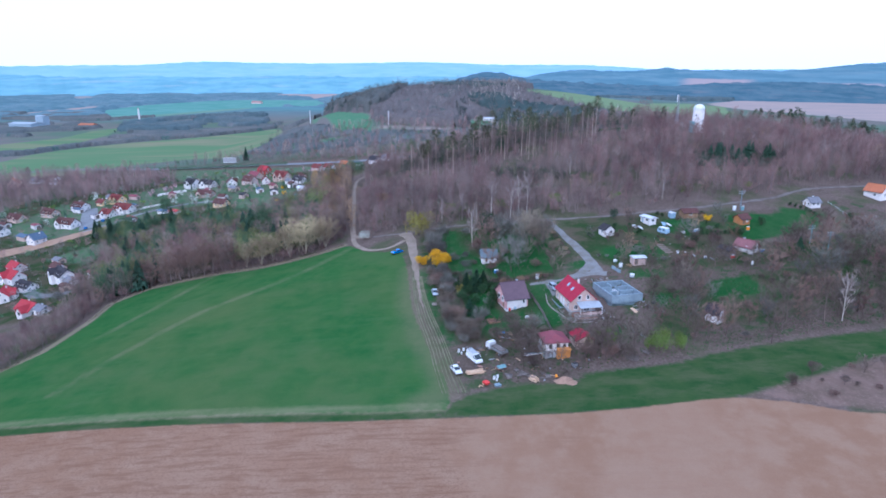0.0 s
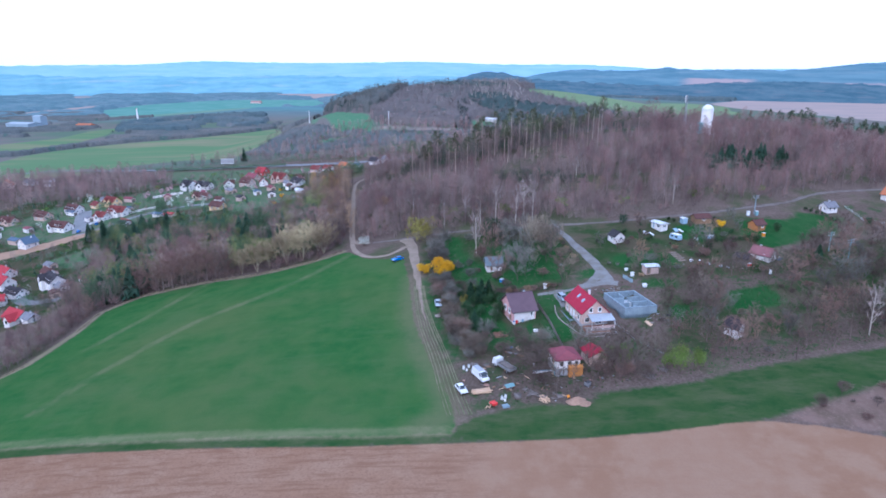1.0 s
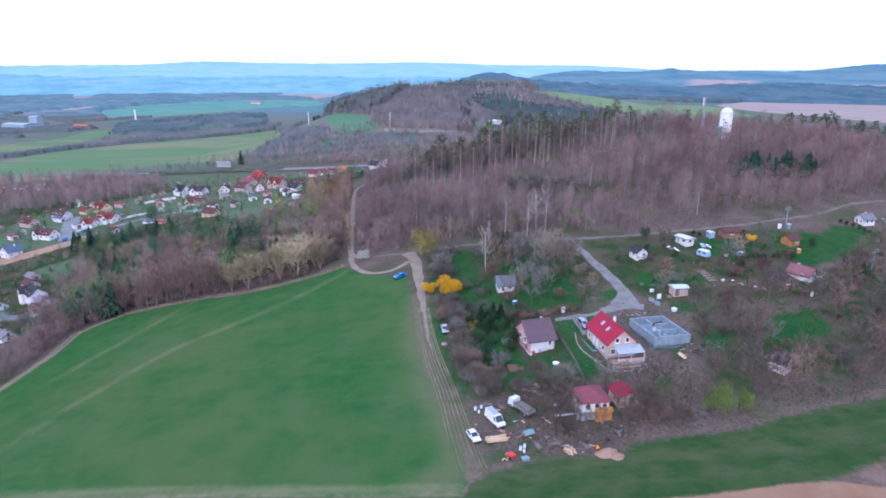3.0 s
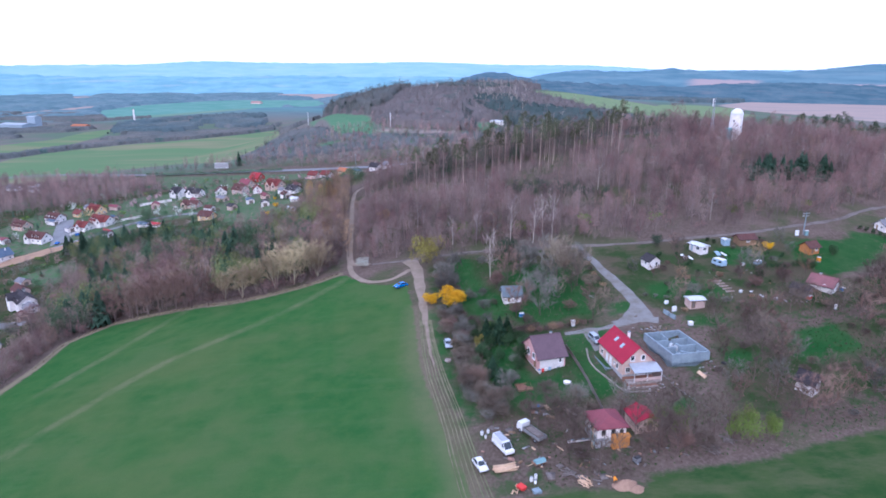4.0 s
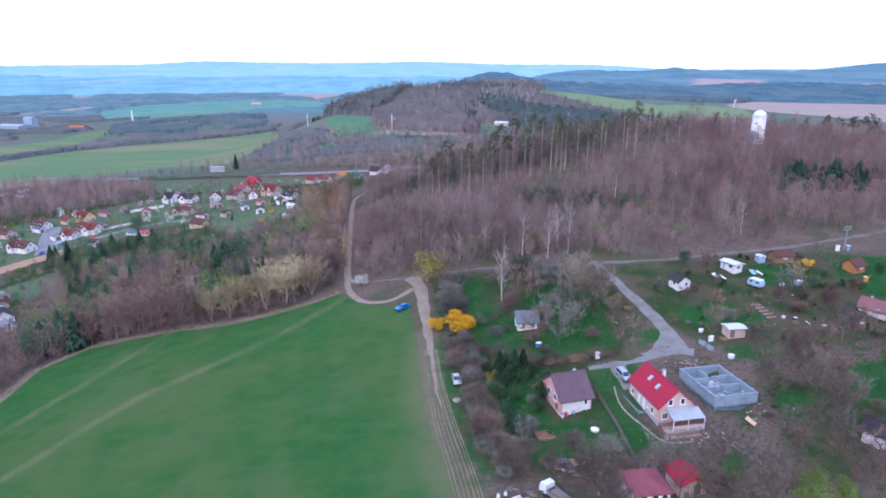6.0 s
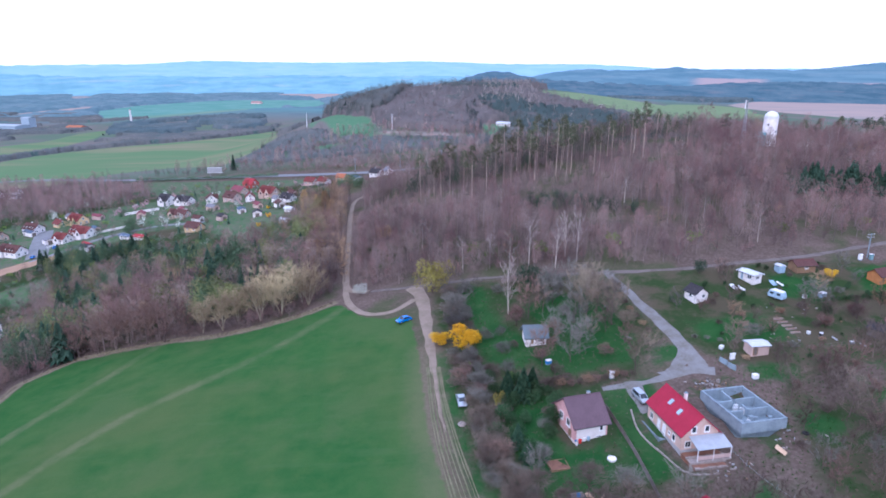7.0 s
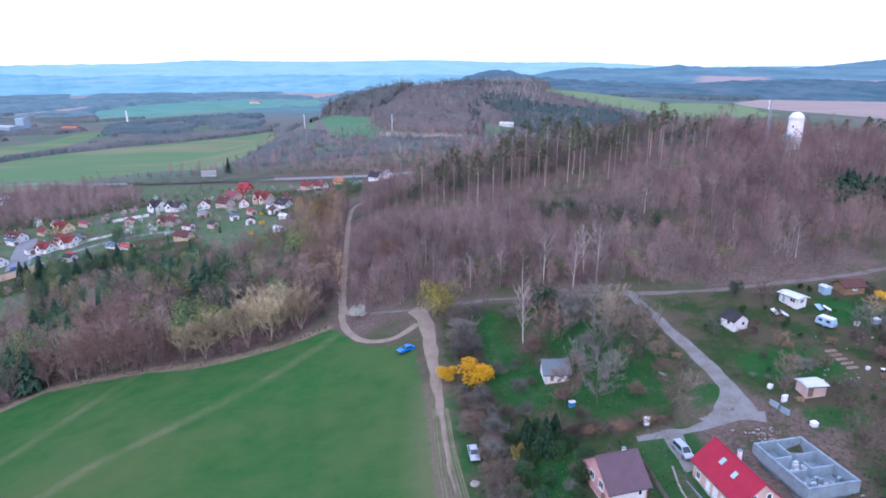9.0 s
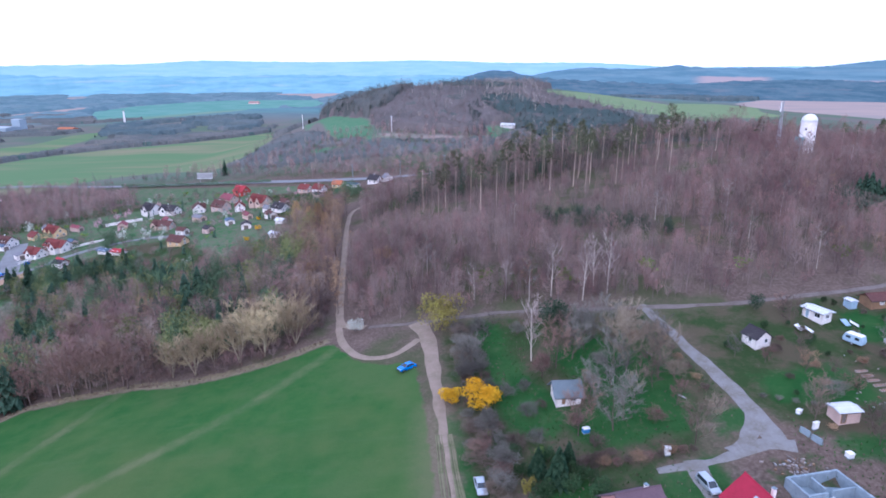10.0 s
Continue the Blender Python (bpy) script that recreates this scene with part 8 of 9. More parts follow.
rr = np.random.RandomState(11)
stack = thing("timber_stack", 3.2, 133.4, 20, "stack of fresh sawn timber beams on the ground", "timber")
for i in range(11):
    q = pose(rr.uniform(-0.3, 0.3), -0.9 + (i % 6) * 0.34, 0.12 + (i // 6) * 0.22, 0, 0, rr.uniform(-7, 7))
    part("beam", Geo().box(-2.1, 2.1, -0.13, 0.13, -0.1, 0.1, q), "timber", stack)
truck = thing("truck", 8.6, 142.2, 37, "old grey flatbed truck with a white cab", "truck")
part("cab", Geo().along_x([(3.2, 0.5), (3.2, 1.3), (2.9, 2.15), (1.6, 2.2), (1.6, 0.5)], -1.0, 1.0), "car_white", truck)
part("windscreen", Geo().along_x([(3.23, 1.35), (2.95, 2.05), (2.9, 2.03), (3.18, 1.33)], -0.85, 0.85), "glass", truck)
part("bed", Geo().box(-1.05, 1.05, -3.2, 1.5, 0.75, 0.92), "wood_grey", truck)
for x0, x1, y0, y1 in ((-1.05, -0.98, -3.2, 1.5), (0.98, 1.05, -3.2, 1.5), (-0.98, 0.98, -3.2, -3.13), (-0.98, 0.98, 1.43, 1.5)):
    part("side_board", Geo().box(x0, x1, y0, y1, 0.92, 1.45), "metal", truck)
part("load", Geo().along_x([(-2.9, 0.93), (1.2, 0.93), (0.9, 1.6), (-2.4, 1.55)][::-1], -0.8, 0.8), "wood_grey", truck)
for xx in (-0.9, 0.9):
    for yy in (-2.1, 2.3):
        wheel(truck, xx, yy, 0.42, 0.26)
cart = thing("handcart", 9.4, 134.2, 118, "small flat trailer with a blue tarpaulin load", "trailer")
part("bed", Geo().box(-0.7, 0.7, -1.3, 1.3, 0.45, 0.55), "rust", cart)
part("load", Geo().along_y([(-0.6, 0.55), (0.6, 0.55), (0.45, 0.95), (-0.3, 1.05)], -1.1, 1.0), "teal_paint", cart)
part("drawbar", Geo().tube((0, 1.3, 0.5), (0, 2.7, 0.3), 0.05, 0.04), "timber", cart)
for s in (-0.75, 0.75):
    wheel(cart, s, 0, 0.3, 0.16)
barrow = thing("wheelbarrow", 5.7, 127.9, 40, "red wheelbarrow with firewood beside it", "wheelbarrow")
part("tub", Geo().along_y([(-0.45, 0.3), (0.45, 0.3), (0.65, 0.8), (-0.65, 0.8)], -0.7, 0.7), "red_paint", barrow)
part("wheel", Geo().tube((-0.08, 0.95, 0.22), (0.08, 0.95, 0.22), 0.22, 0.22, 12), "rubber", barrow)
for s in (-0.4, 0.4):
    part("handle", Geo().tube((s, -0.6, 0.45), (s, -1.5, 0.6), 0.035, 0.03), "wood", barrow)
    part("leg", Geo().tube((s, -0.5, 0.35), (s, -0.6, 0.0), 0.03, 0.03), "dark_metal", barrow)


def log_pile(x, y, rz, count, label, long=1.6, mat="timber"):
    ob = thing("log_pile", x, y, rz, label, "logs")
    for i in range(count):
        a = rr.uniform(-50, 50)
        q = pose(rr.uniform(-0.9, 0.9), rr.uniform(-0.8, 0.8), 0.1 + 0.05 * (i % 5), rr.uniform(-8, 8), 0, a)
        p0, p1 = q @ Vector((0, -long / 2, 0)), q @ Vector((0, long / 2, 0))
        part("log", Geo().tube(p0, p1, 0.09, 0.08, 6), mat, ob)


log_pile(4.4, 127.9, 10, 7, "few split logs by the wheelbarrow", 1.0)
log_pile(16.6, 129.4, 30, 16, "heap of pale branches and offcuts", 2.0)
log_pile(14.6, 131.5, 80, 9, "heap of weathered branches", 2.2, "wood_grey")
log_pile(40.5, 137.0, 60, 14, "dark rotting branch heap at the meadow edge", 2.6, "wood_grey")
log_pile(44.5, 139.5, 20, 12, "dark branch heap under the bushes", 2.4, "wood_grey")
for x, y, s in ((7.6, 129.9, 1.0), (8.2, 129.3, 0.8), (8.4, 130.6, 0.9), (12.3, 163.7, 0.8), (-0.9, 143.0, 1.0), (0.3, 143.6, 0.9), (-0.2, 142.0, 0.8), (15.6, 143.2, 0.7)):
    simple("barrel", x, y, 0, "white plastic barrel standing in the yard", "barrel", [("body", Geo().lathe([(0.25 * s, 0), (0.3 * s, 0.08), (0.31 * s, 0.45), (0.3 * s, 0.8 * s), (0.24 * s, 0.9 * s)], 12), "white_paint"),
                                                                                  ("lid", Geo().lathe([(0.25 * s, 0.9 * s), (0.25 * s, 0.95 * s)], 12), "metal")], group="barrels")
simple("slab_stack", 8.3, 127.3, 15, "stack of grey-blue paving slabs", "slabs", [("slab", Geo().box(-0.7, 0.7, -0.6, 0.6, 0.1 * i, 0.1 * i + 0.085, pose(0, 0, 0, 0, 0, 4 * i)), "concrete") for i in range(4)])


def mound(name, x, y, rx, ry, h, mat, label, category):
    """A heap of loose material with an uneven top."""
    n, k = 28, 8
    V = [(0, 0, h)]
    for j in range(1, k + 1):
        f = j / k
        for i in range(n):
            a = 2 * math.pi * i / n
            e = 1 + 0.18 * noise.noise(Vector((math.cos(a) * 1.5, math.sin(a) * 1.5, x)))
            V.append((rx * e * f * math.cos(a), ry * e * f * math.sin(a), h * (1 - f) ** 1.2 * (1 + 0.3 * noise.noise(Vector((a, f * 4, y)))) - 0.12 * f))
    F = [(0, 1 + i, 1 + (i + 1) % n) for i in range(n)]
    for j in range(k - 1):
        for i in range(n):
            o = 1 + j * n
            F.append((o + i, o + n + i, o + n + (i + 1) % n, o + (i + 1) % n))
    ob = new(name, mesh(name, Geo().add(V, F), mat, True))
    ob.matrix_world = pose(x, y, ground_at(x, y), 0, 0, 15)
    return tagged(ob, label, category)


mound("sand_heap", 23.6, 128.6, 2.6, 1.6, 1.0, "dry_soil", "heap of tan building sand at the yard edge", "heap")
mound("sand_heap", 25.2, 127.6, 1.6, 1.3, 0.6, "dry_soil", "low heap of tan building sand", "heap")
mix = thing("concrete_mixer", 21.8, 128.8, 20, "orange concrete mixer beside the sand", "mixer")
part("drum", Geo().tube((0, 0, 0.7), (0, 0.5, 1.1), 0.38, 0.2, 12), "orange_paint", mix)
for a, b in ((-0.4, -0.3), (0.4, -0.3), (0, 0.5)):
    part("leg", Geo().tube((a, b, 0), (0, 0, 0.8), 0.03, 0.03), "dark_metal", mix)
simple("generator", 26.7, 134.2, 30, "small grey machine on the slope", "machine", [("body", Geo().box(-0.6, 0.6, -0.45, 0.45, 0.15, 0.85), "metal"), ("hood", Geo().along_x([(-0.4, 0.85), (0.4, 0.85), (0.2, 1.1), (-0.2, 1.1)], -0.5, 0.5), "dark_metal"), ("skid", Geo().box(-0.7, 0.7, -0.5, 0.5, 0, 0.15), "dark_metal")])
simple("low_wall", 17.4, 140.2, 100, "low pale garden wall", "wall", [("course", Geo().box(-0.12, 0.12, -2.2, 2.2, -0.3, 0.4), "white_wall"), ("coping", Geo().box(-0.17, 0.17, -2.25, 2.25, 0.4, 0.47), "concrete")])
table = thing("work_table", 10.4, 150.6, 15, "garden table under a blue tarpaulin", "table")
part("tabletop", Geo().box(-1.2, 1.2, -0.7, 0.7, 0.72, 0.78), "wood_grey", table)
for a in (-1.1, 1.1):
    for b in (-0.6, 0.6):
        part("leg", Geo().box(a - 0.05, a + 0.05, b - 0.05, b + 0.05, -0.2, 0.72), "wood_grey", table)
part("cover", Geo().slab([(-0.2, -0.4), (0.5, -0.5), (0.6, 0.3), (0.1, 0.4)], 0.78, 0.95), "blue_tarp", table)


def pallet(x, y, rz, mat, label):
    ob = thing("pallet", x, y, rz, label, "pallet")
    for i in range(6):
        part("board", Geo().box(-0.6, 0.6, -0.5 + i * 0.19, -0.37 + i * 0.19, 0.12, 0.15), mat, ob)
    for a in (-0.5, 0, 0.5):
        part("bearer", Geo().box(a - 0.05, a + 0.05, -0.5, 0.58, 0.0, 0.12), mat, ob)


for x, y, rz in ((17.3, 149.7, 20), (18.4, 150.2, 35), (17.9, 148.4, 10), (1.2, 145.0, 60), (13.0, 133.4, 40), (11.8, 148.8, 15)):
    pallet(x, y, rz, "wood_grey", "weathered wooden pallet on the ground")
bed = thing("raised_bed", 8.4, 158.6, 14, "timber-edged bed of bare brown soil", "garden bed")
part("soil", Geo().box(-1.6, 1.6, -1.3, 1.3, -0.2, 0.12), "rust", bed)
for g in (Geo().box(-1.7, 1.7, -1.4, -1.3, -0.2, 0.25), Geo().box(-1.7, 1.7, 1.3, 1.4, -0.2, 0.25), Geo().box(-1.7, -1.6, -1.3, 1.3, -0.2, 0.25), Geo().box(1.6, 1.7, -1.3, 1.3, -0.2, 0.25)):
    part("edge_board", g, "wood", bed)
simple("fire_pit", 17.8, 159.6, 0, "round pale stone fire pit on the lawn", "fire pit", [("ring", Geo().lathe([(0.75, -0.1), (0.8, 0.3), (0.6, 0.35), (0.5, 0.1)], 16), "white_wall")])
simple("tractor_tyre", -8.7, 171.2, 0, "old tyre planter on the grass verge", "tyre", [("tyre", Geo().lathe([(0.75, 0), (0.85, 0.15), (0.75, 0.35), (0.5, 0.35), (0.45, 0.1)], 16), "stone")])


def cabinet(x, y, rz, w, d, h, mat, label, name="cabinet"):
    ob = thing(name, x, y, rz, label, "cabinet")
    part("body", Geo().box(-w / 2, w / 2, -d / 2, d / 2, 0.1, h), mat, ob)
    part("top", Geo().box(-w / 2 - 0.06, w / 2 + 0.06, -d / 2 - 0.06, d / 2 + 0.06, h, h + 0.08), "white_paint", ob)
    part("base", Geo().box(-w / 2 - 0.04, w / 2 + 0.04, -d / 2 - 0.04, d / 2 + 0.04, -0.4, 0.1), "concrete", ob)
    part("door", Geo().box(-w / 2 + 0.08, w / 2 - 0.08, -d / 2 - 0.025, -d / 2, 0.18, h - 0.08), mat, ob)


cabinet(22.6, 184.1, 10, 0.9, 0.6, 1.5, "white_paint", "white meter cabinet at the gravel road")
cabinet(51.2, 182.2, 12, 1.0, 0.9, 0.85, "white_paint", "white square tank beside the building plot")
cabinet(49.2, 189.2, 20, 1.1, 0.4, 1.3, "white_paint", "white cabinet at the road bend")
cabinet(48.4, 193.4, 40, 0.9, 0.7, 0.7, "white_paint", "low white box by the garden lane")
cabinet(103.5, 239.5, 10, 0.9, 0.7, 1.6, "white_paint", "white cabinet on the upper lawn")
cabinet(106.8, 240.0, 10, 0.9, 0.7, 1.6, "teal_paint", "pale green cabinet under the pole")
for k in range(2):
    simple("concrete_barrier", 46.9 + k * 1.0, 188.0 - k * 2.0, 28, "grey concrete barrier along the road bend", "barrier", [("body", Geo().along_y([(-0.3, -0.2), (0.3, -0.2), (0.2, 0.4), (0.1, 1.0), (-0.1, 1.0), (-0.2, 0.4)], -0.95, 0.95), "concrete"), ("lifting_eye", Geo().tube((0, 0.3, 1.0), (0, 0.3, 1.12), 0.03, 0.03), "metal")])
for i in range(5):
    simple("bed_frame", 66.0 + 0.3 * i, 205.6 - 1.5 * i, 10, "narrow pale garden bed frame in a row", "garden bed", [("frame", Geo().box(-1.2, 1.2, -0.3, -0.24, -0.1, 0.2).box(-1.2, 1.2, 0.24, 0.3, -0.1, 0.2).box(-1.2, -1.14, -0.24, 0.24, -0.1, 0.2).box(1.14, 1.2, -0.24, 0.24, -0.1, 0.2), "stone"), ("soil", Geo().box(-1.14, 1.14, -0.24, 0.24, -0.1, 0.12), "rust")], group="bed frames")
cv = thing("caravan", 69.7, 215.2, 31, "small pale blue and white caravan on the lawn", "caravan")
part("body", Geo().along_x([(-1.9, 0.5), (1.9, 0.5), (2.0, 1.2), (1.6, 2.2), (-1.6, 2.2), (-2.0, 1.2)], -0.9, 0.9), "blue_pale", cv)
part("roof", Geo().along_x([(-1.62, 2.2), (1.62, 2.2), (1.45, 2.32), (-1.45, 2.32)], -0.92, 0.92), "white_paint", cv)
for yy in (-0.9, 0.9):
    part("window", Geo().box(-0.92, 0.92, yy - 0.45, yy + 0.45, 1.3, 1.85), "glass", cv)
for s in (-0.8, 0.8):
    wheel(cv, s, 0, 0.3, 0.18)
part("drawbar", Geo().tube((0, 1.9, 0.5), (0, 2.9, 0.45), 0.06, 0.04), "dark_metal", cv)
for x, y, rz, mat in ((61.2, 221.0, 30, "white_paint"), (62.8, 220.0, 60, "white_paint"), (46.7, 160.4, 50, "timber"), (72.0, 222.8, 15, "blue_pale"), (73.6, 222.4, 60, "white_paint")):
    simple("sheet_panel", x, y, rz, "pale sheet panel leaning over garden odds and ends", "panel", [("panel", Geo().along_x([(-0.9, 0.05), (0.9, 0.9), (0.88, 0.95), (-0.92, 0.1)], -0.7, 0.7), mat), ("prop", Geo().box(-0.05, 0.05, 0.78, 0.86, -0.1, 0.84), "wood_grey")])
for x, y, mat in ((12.2, 164.4, "blue_tarp"), (13.0, 164.3, "red_paint"), (13.8, 164.8, "white_paint"), (14.6, 164.9, "blue_pale")):
    simple("garden_bin", x, y, 20, "small plastic bin by the house wall", "bin", [("body", Geo().lathe([(0.25, 0), (0.32, 0.6), (0.33, 0.62)], 10), mat), ("lid", Geo().lathe([(0.34, 0.62), (0.3, 0.72), (0.1, 0.76)], 10), mat)], group="bins")


# ---- poles and fences ----
def pole(x, y, h, label, arms=1, twin=False, mat="concrete"):
    ob = thing("utility_pole", x, y, 20, label, "pole", "utility poles")
    for s in ((-0.9, 0.9) if twin else (0,)):
        part("shaft", Geo().tube((s * 1.2, 0, -0.8), (s * 0.4, 0, h), 0.17, 0.12, 8), mat, ob)
    for k in range(arms):
        a = part("crossarm", Geo().box(-1.3, 1.3, -0.08, 0.08, h - 0.5 - k * 0.8, h - 0.36 - k * 0.8), "metal", ob)
        for s in (-1.2, 0, 1.2):
            part("insulator", Geo().lathe([(0.05, h - 0.36 - k * 0.8), (0.09, h - 0.26 - k * 0.8), (0.03, h - 0.12 - k * 0.8)], 8), "white_paint", a).location.x = s


pole(106.3, 241.0, 7.4, "grey concrete pole with crossarms on the upper lawn", 2)
pole(118.7, 211.6, 6.6, "pale green utility pole among the trees", 2, False, "teal_paint")
pole(121.6, 205.4, 7.0, "pale green utility pole in the orchard", 2, False, "teal_paint")
pole(-96, 520, 9, "roadside pole in the valley", 1)
pole(-60, 500, 9, "roadside pole in the valley", 1)
pole(-30, 488, 9, "roadside pole in the valley", 1)


def fence(points, label, mat="wood_grey", h=1.1, board=0.02, rails=2, step=2.4, slats=False):
    """Posts and rails that follow the ground."""
    c = spline(points, step)
    ob = thing("fence", c[0][0], c[0][1], 0, label, "fence")
    z0 = ground_at(c[0][0], c[0][1])
    L = [Vector((p[0] - c[0][0], p[1] - c[0][1], ground_at(p[0], p[1]) - z0)) for p in c]
    for p in L:
        part("post", Geo().tube(p + Vector((0, 0, -0.3)), p + Vector((0, 0, h)), 0.035, 0.035, 5), mat, ob)
    for a, b in zip(L, L[1:]):
        for k in range(rails):
            zz = h * (0.35 + 0.55 * k / max(1, rails - 1))
            part("rail", Geo().tube(a + Vector((0, 0, zz)), b + Vector((0, 0, zz)), 0.025, 0.025, 4), mat, ob)
        if slats:
            n = (b - a).normalized().cross(Vector((0, 0, 1))) * 0.02
            part("panel", Geo().add([a - n + Vector((0, 0, 0.05)), b - n + Vector((0, 0, 0.05)), b - n + Vector((0, 0, h)), a - n + Vector((0, 0, h)), a + n + Vector((0, 0, 0.05)), b + n + Vector((0, 0, 0.05)), b + n + Vector((0, 0, h)), a + n + Vector((0, 0, h))],
                                    [(0, 1, 2, 3), (7, 6, 5, 4), (3, 2, 6, 7), (0, 4, 5, 1), (1, 5, 6, 2), (0, 3, 7, 4)]), mat, ob)


fence([(38.0, 163.0), (41.0, 154.0), (46.5, 146.0)], "thin pale pipe fence running down the slope", "metal", 1.0, rails=1)
fence([(19.4, 174.0), (21.6, 163.3), (22.9, 154.0), (23.4, 149.0)], "dark weathered board fence between two gardens", "wood_grey", 1.1, slats=True)
fence([(-228, 436), (-219, 441), (-210, 445)], "white plastered garden wall in the village", "white_wall", 1.8, step=4.0, slats=True)
fence([(-241, 379), (-235, 388), (-221, 401), (-211, 407)], "white plastered wall along the street", "white_wall", 1.4, step=4.0, slats=True)
fence([(-5, 237.2), (12, 234.6), (29, 231.6)], "low wooden fence at the wood's edge", "wood_grey", 1.1)
fence([(96, 205), (80, 196), (66, 192.2)], "sagging wire fence between the plots", "wood_grey", 1.1)

# strewn boards and rubble, too many to tell apart
rd = np.random.RandomState(23)
for name, spots, count, mats, label in (
    ("yard_debris", [(12, 136, 8, 6), (20, 132, 8, 4), (6, 142, 5, 4), (30, 137, 6, 3), (13, 150, 5, 3)], 80, ["wood", "wood_grey", "wood_grey", "metal", "brick", "timber", "wood_grey"], "strewn boards, bricks and scrap in the yard"),
    ("plot_debris", [(43, 180.5, 4, 2), (41, 180.8, 3, 1.6), (42, 180.2, 3, 1.6), (50, 163, 5, 5), (36, 156, 5, 3), (88, 196, 7, 3), (72, 208, 8, 6), (64, 196, 5, 3)], 150, ["stone", "grey_wall", "stone", "wood", "wood_grey"], "scattered stones and scraps on the garden plots"),
):
    V, Q, I = [], [], []
    for i in range(count):
        cx, cy, rx, ry = spots[rd.randint(len(spots))]
        x, y = cx + rd.normal() * rx * 0.55, cy + rd.normal() * ry * 0.55
        q = pose(x, y, ground_at(x, y) + 0.08, rd.uniform(-12, 12), rd.uniform(-12, 12), rd.uniform(0, 360))
        a, b, c = rd.uniform(0.12, 0.9), rd.uniform(0.06, 0.22), rd.uniform(0.03, 0.12)
        a *= 0.4 if name == "plot_debris" else 1
        b = a * rd.uniform(0.4, 1) if rd.uniform() < 0.35 else b
        box = Geo().box(-a, a, -b, b, -c, c, q)
        Q += [tuple(len(V) + j for j in f) for f in box.f]
        V += box.v
        I += [rd.randint(len(mats))] * 6
    tagged(new(name, grid_mesh(name, np.array(V), np.array(Q), mats, np.array(I))), label, "debris", kind="stuff")

# stone edging that curves round the red-roofed house, and its stepped rubble terrace
kerb = thing("garden_kerb", 24.4, 173.0, 0, "pale stone edging curving round the house garden", "kerb", z=0)
rk = np.random.RandomState(29)
line = spline([(24.2, 173.4), (24.0, 168), (25.0, 164), (26.8, 160.6), (28.9, 156.4), (31.4, 155.3), (35.2, 155.6)])
walked = np.concatenate([[0], np.cumsum(np.linalg.norm(np.diff(line, axis=0), axis=1))])
for k in range(int(walked[-1] / 0.62)):
    d = 0.62 * k + 0.3
    x, y = np.interp(d, walked, line[:, 0]), np.interp(d, walked, line[:, 1])
    x2, y2 = np.interp(d + 0.2, walked, line[:, 0]), np.interp(d + 0.2, walked, line[:, 1])
    q = pose(x - 24.4, y - 173.0, ground_at(x, y), rk.uniform(-4, 4), rk.uniform(-4, 4), math.degrees(math.atan2(y2 - y, x2 - x)))
    part("kerb_stone", Geo().box(-0.28, 0.28, -0.16, 0.16, -0.25, rk.uniform(0.08, 0.2), q), "stone", kerb)
terrace = thing("stone_terrace", 33.4, 158.2, 12, "stepped terrace of rough brown stones below the house", "terrace")
for step, (yy, zz, half) in enumerate(((1.6, 0.75, 3.4), (0.4, 0.45, 3.3), (-0.8, 0.18, 3.0))):
    part("terrace_step", Geo().box(-half, half, yy - 0.7, yy + 0.7, -0.8, zz), "rust", terrace)
    for k in range(12):
        a = -half + (k + 0.5) * half / 6
        w = half / 13
        q = pose(a, yy - 0.72, zz - 0.1, rk.uniform(-6, 6), rk.uniform(-6, 6), rk.uniform(-8, 8))
        part("stone", Geo().box(-w, w, -0.18, 0.18, -0.2, rk.uniform(0.08, 0.2), q), "stone", terrace)
cabinet(81.6, 216.9, 25, 2.0, 1.2, 1.0, "blue_pale", "pale blue garden box under a white lid", "storage_box")
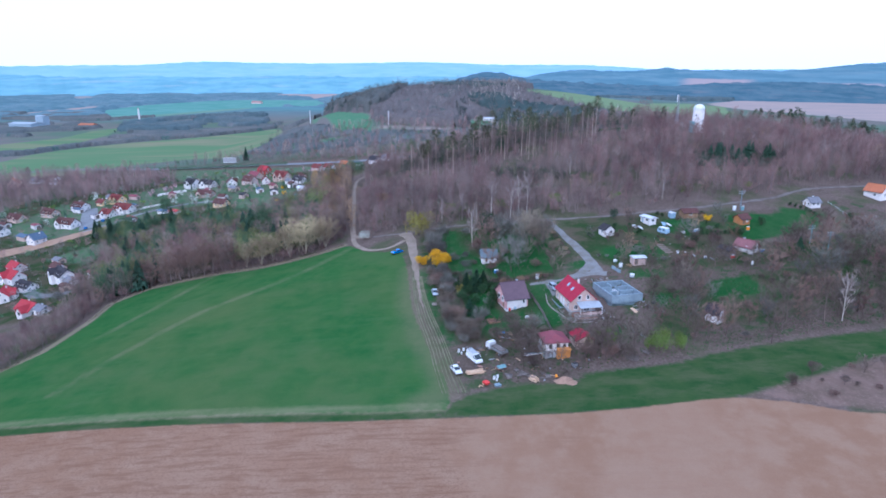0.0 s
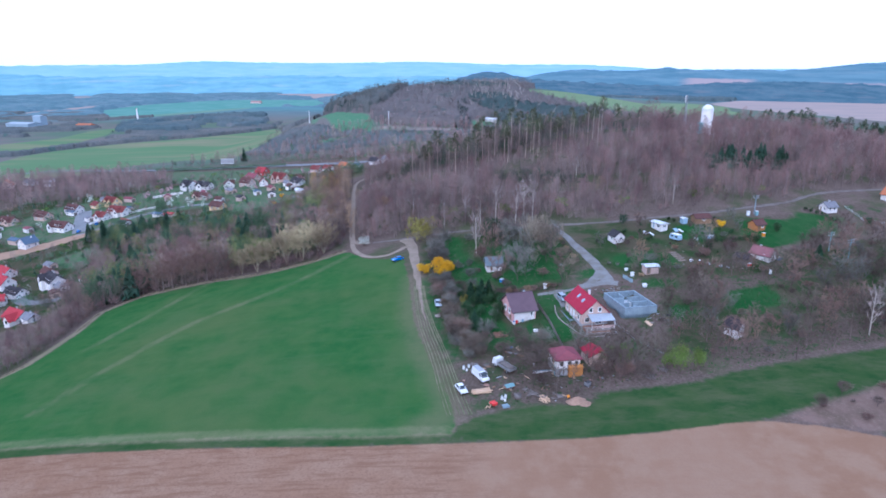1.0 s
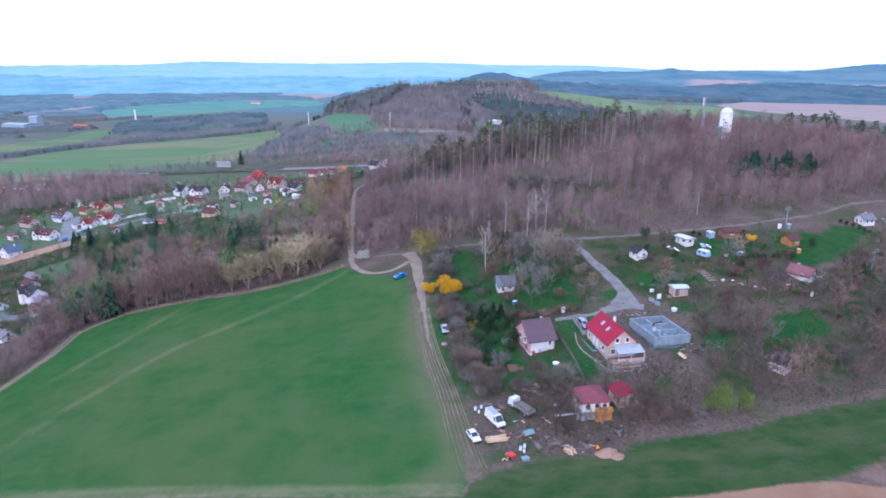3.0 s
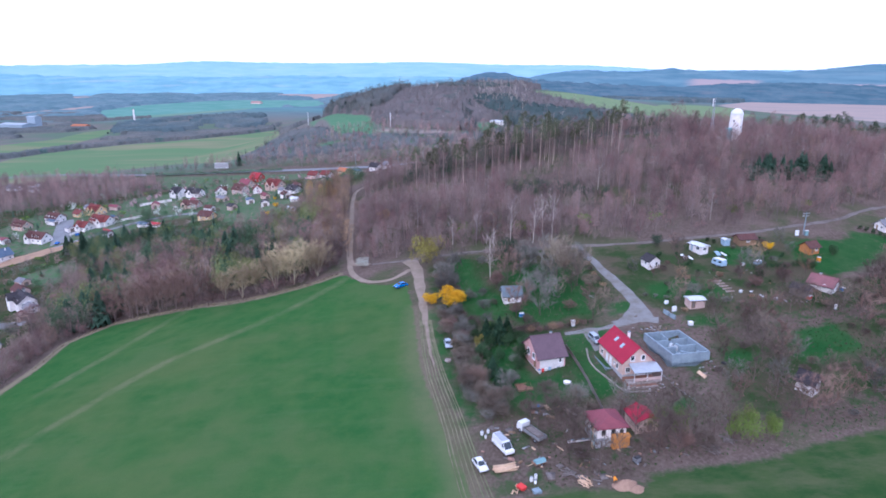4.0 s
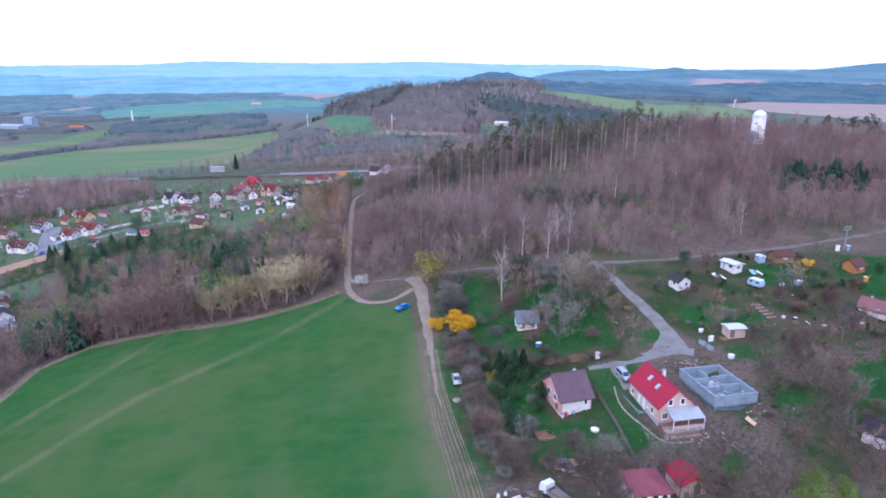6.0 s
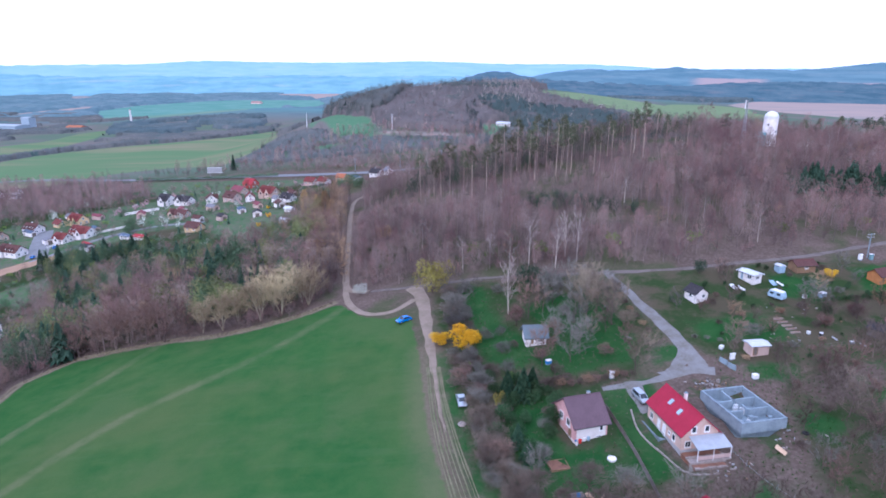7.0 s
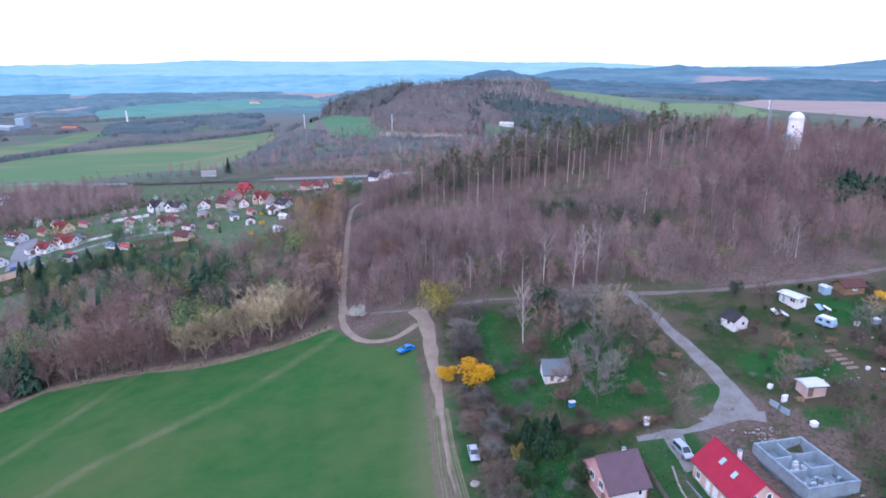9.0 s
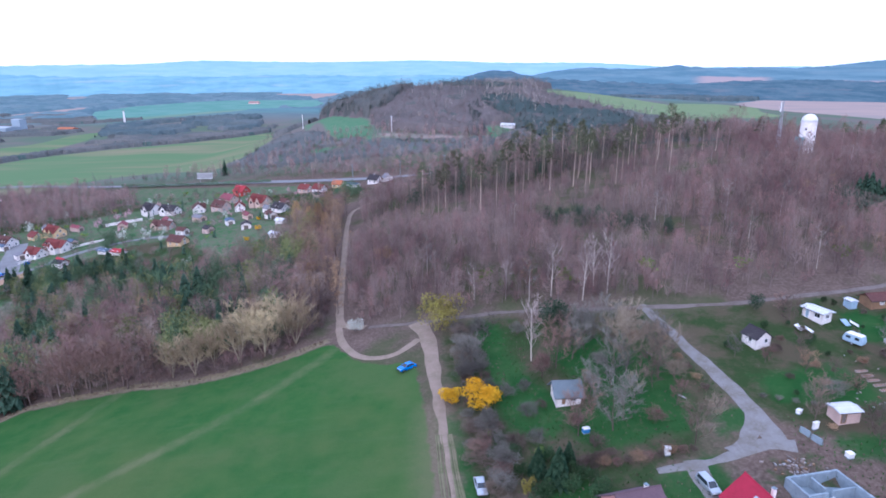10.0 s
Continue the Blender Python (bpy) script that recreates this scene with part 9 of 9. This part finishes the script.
simple("water_tub", 76.8, 215.8, 0, "round white water tub on the lawn", "tub", [("body", Geo().lathe([(0.55, 0), (0.62, 0.7), (0.58, 0.7), (0.5, 0.1)], 14), "white_paint"), ("rim", Geo().lathe([(0.6, 0.68), (0.66, 0.7), (0.66, 0.76), (0.6, 0.76)], 14), "metal")])
fence([(147.5, 255.3), (147.8, 248), (148.2, 241.6), (152, 241.2), (160, 243)], "white rail fence round the dug plot", "white_paint", 1.0)
simple("tractor_tyre", 53.2, 165.2, 0, "old tyre lying on the building plot", "tyre", [("tyre", Geo().lathe([(0.55, 0), (0.65, 0.12), (0.55, 0.28), (0.35, 0.28), (0.3, 0.08)], 16), "rubber")])
for x, y, rz, w, d, h, mat, label in ((69.8, 199.0, 20, 0.7, 0.5, 0.6, "white_paint", "white garden box among the junk"), (72.2, 198.2, 50, 0.8, 0.6, 0.7, "dark_metal", "dark metal box among the junk"), (77.6, 195.4, 10, 0.8, 0.5, 0.4, "grey_wall", "low grey box among the junk"),
                                      (86.4, 196.0, 30, 1.4, 0.9, 0.9, "red_paint", "red box beside the dark shed"), (90.8, 191.1, 0, 0.5, 0.5, 1.2, "white_paint", "small white post cabinet"), (98.2, 201.8, 20, 1.2, 0.8, 0.9, "blue_tarp", "blue box beside the cottage"), (10.1, 190.9, 20, 1.2, 0.8, 0.9, "blue_tarp", "dark blue box under the fruit trees"), (101.1, 220.4, 0, 0.9, 0.7, 1.3, "orange_paint", "yellow box at the end of the hedge")):
    cabinet(x, y, rz, w, d, h, mat, label, "storage_box")
for x, y, rz in ((74.5, 196.8, 25), (79.4, 194.6, 40), (27.3, 214.2, 60), (29.6, 199.2, 65)):
    simple("sheet_panel", x, y, rz, "pale sheet panel leaning over garden odds and ends", "panel", [("panel", Geo().along_x([(-0.7, 0.05), (0.7, 0.4), (0.68, 0.45), (-0.72, 0.1)], -0.3, 0.3), "grey_wall"), ("prop", Geo().box(-0.05, 0.05, 0.58, 0.66, -0.1, 0.36), "wood_grey")])
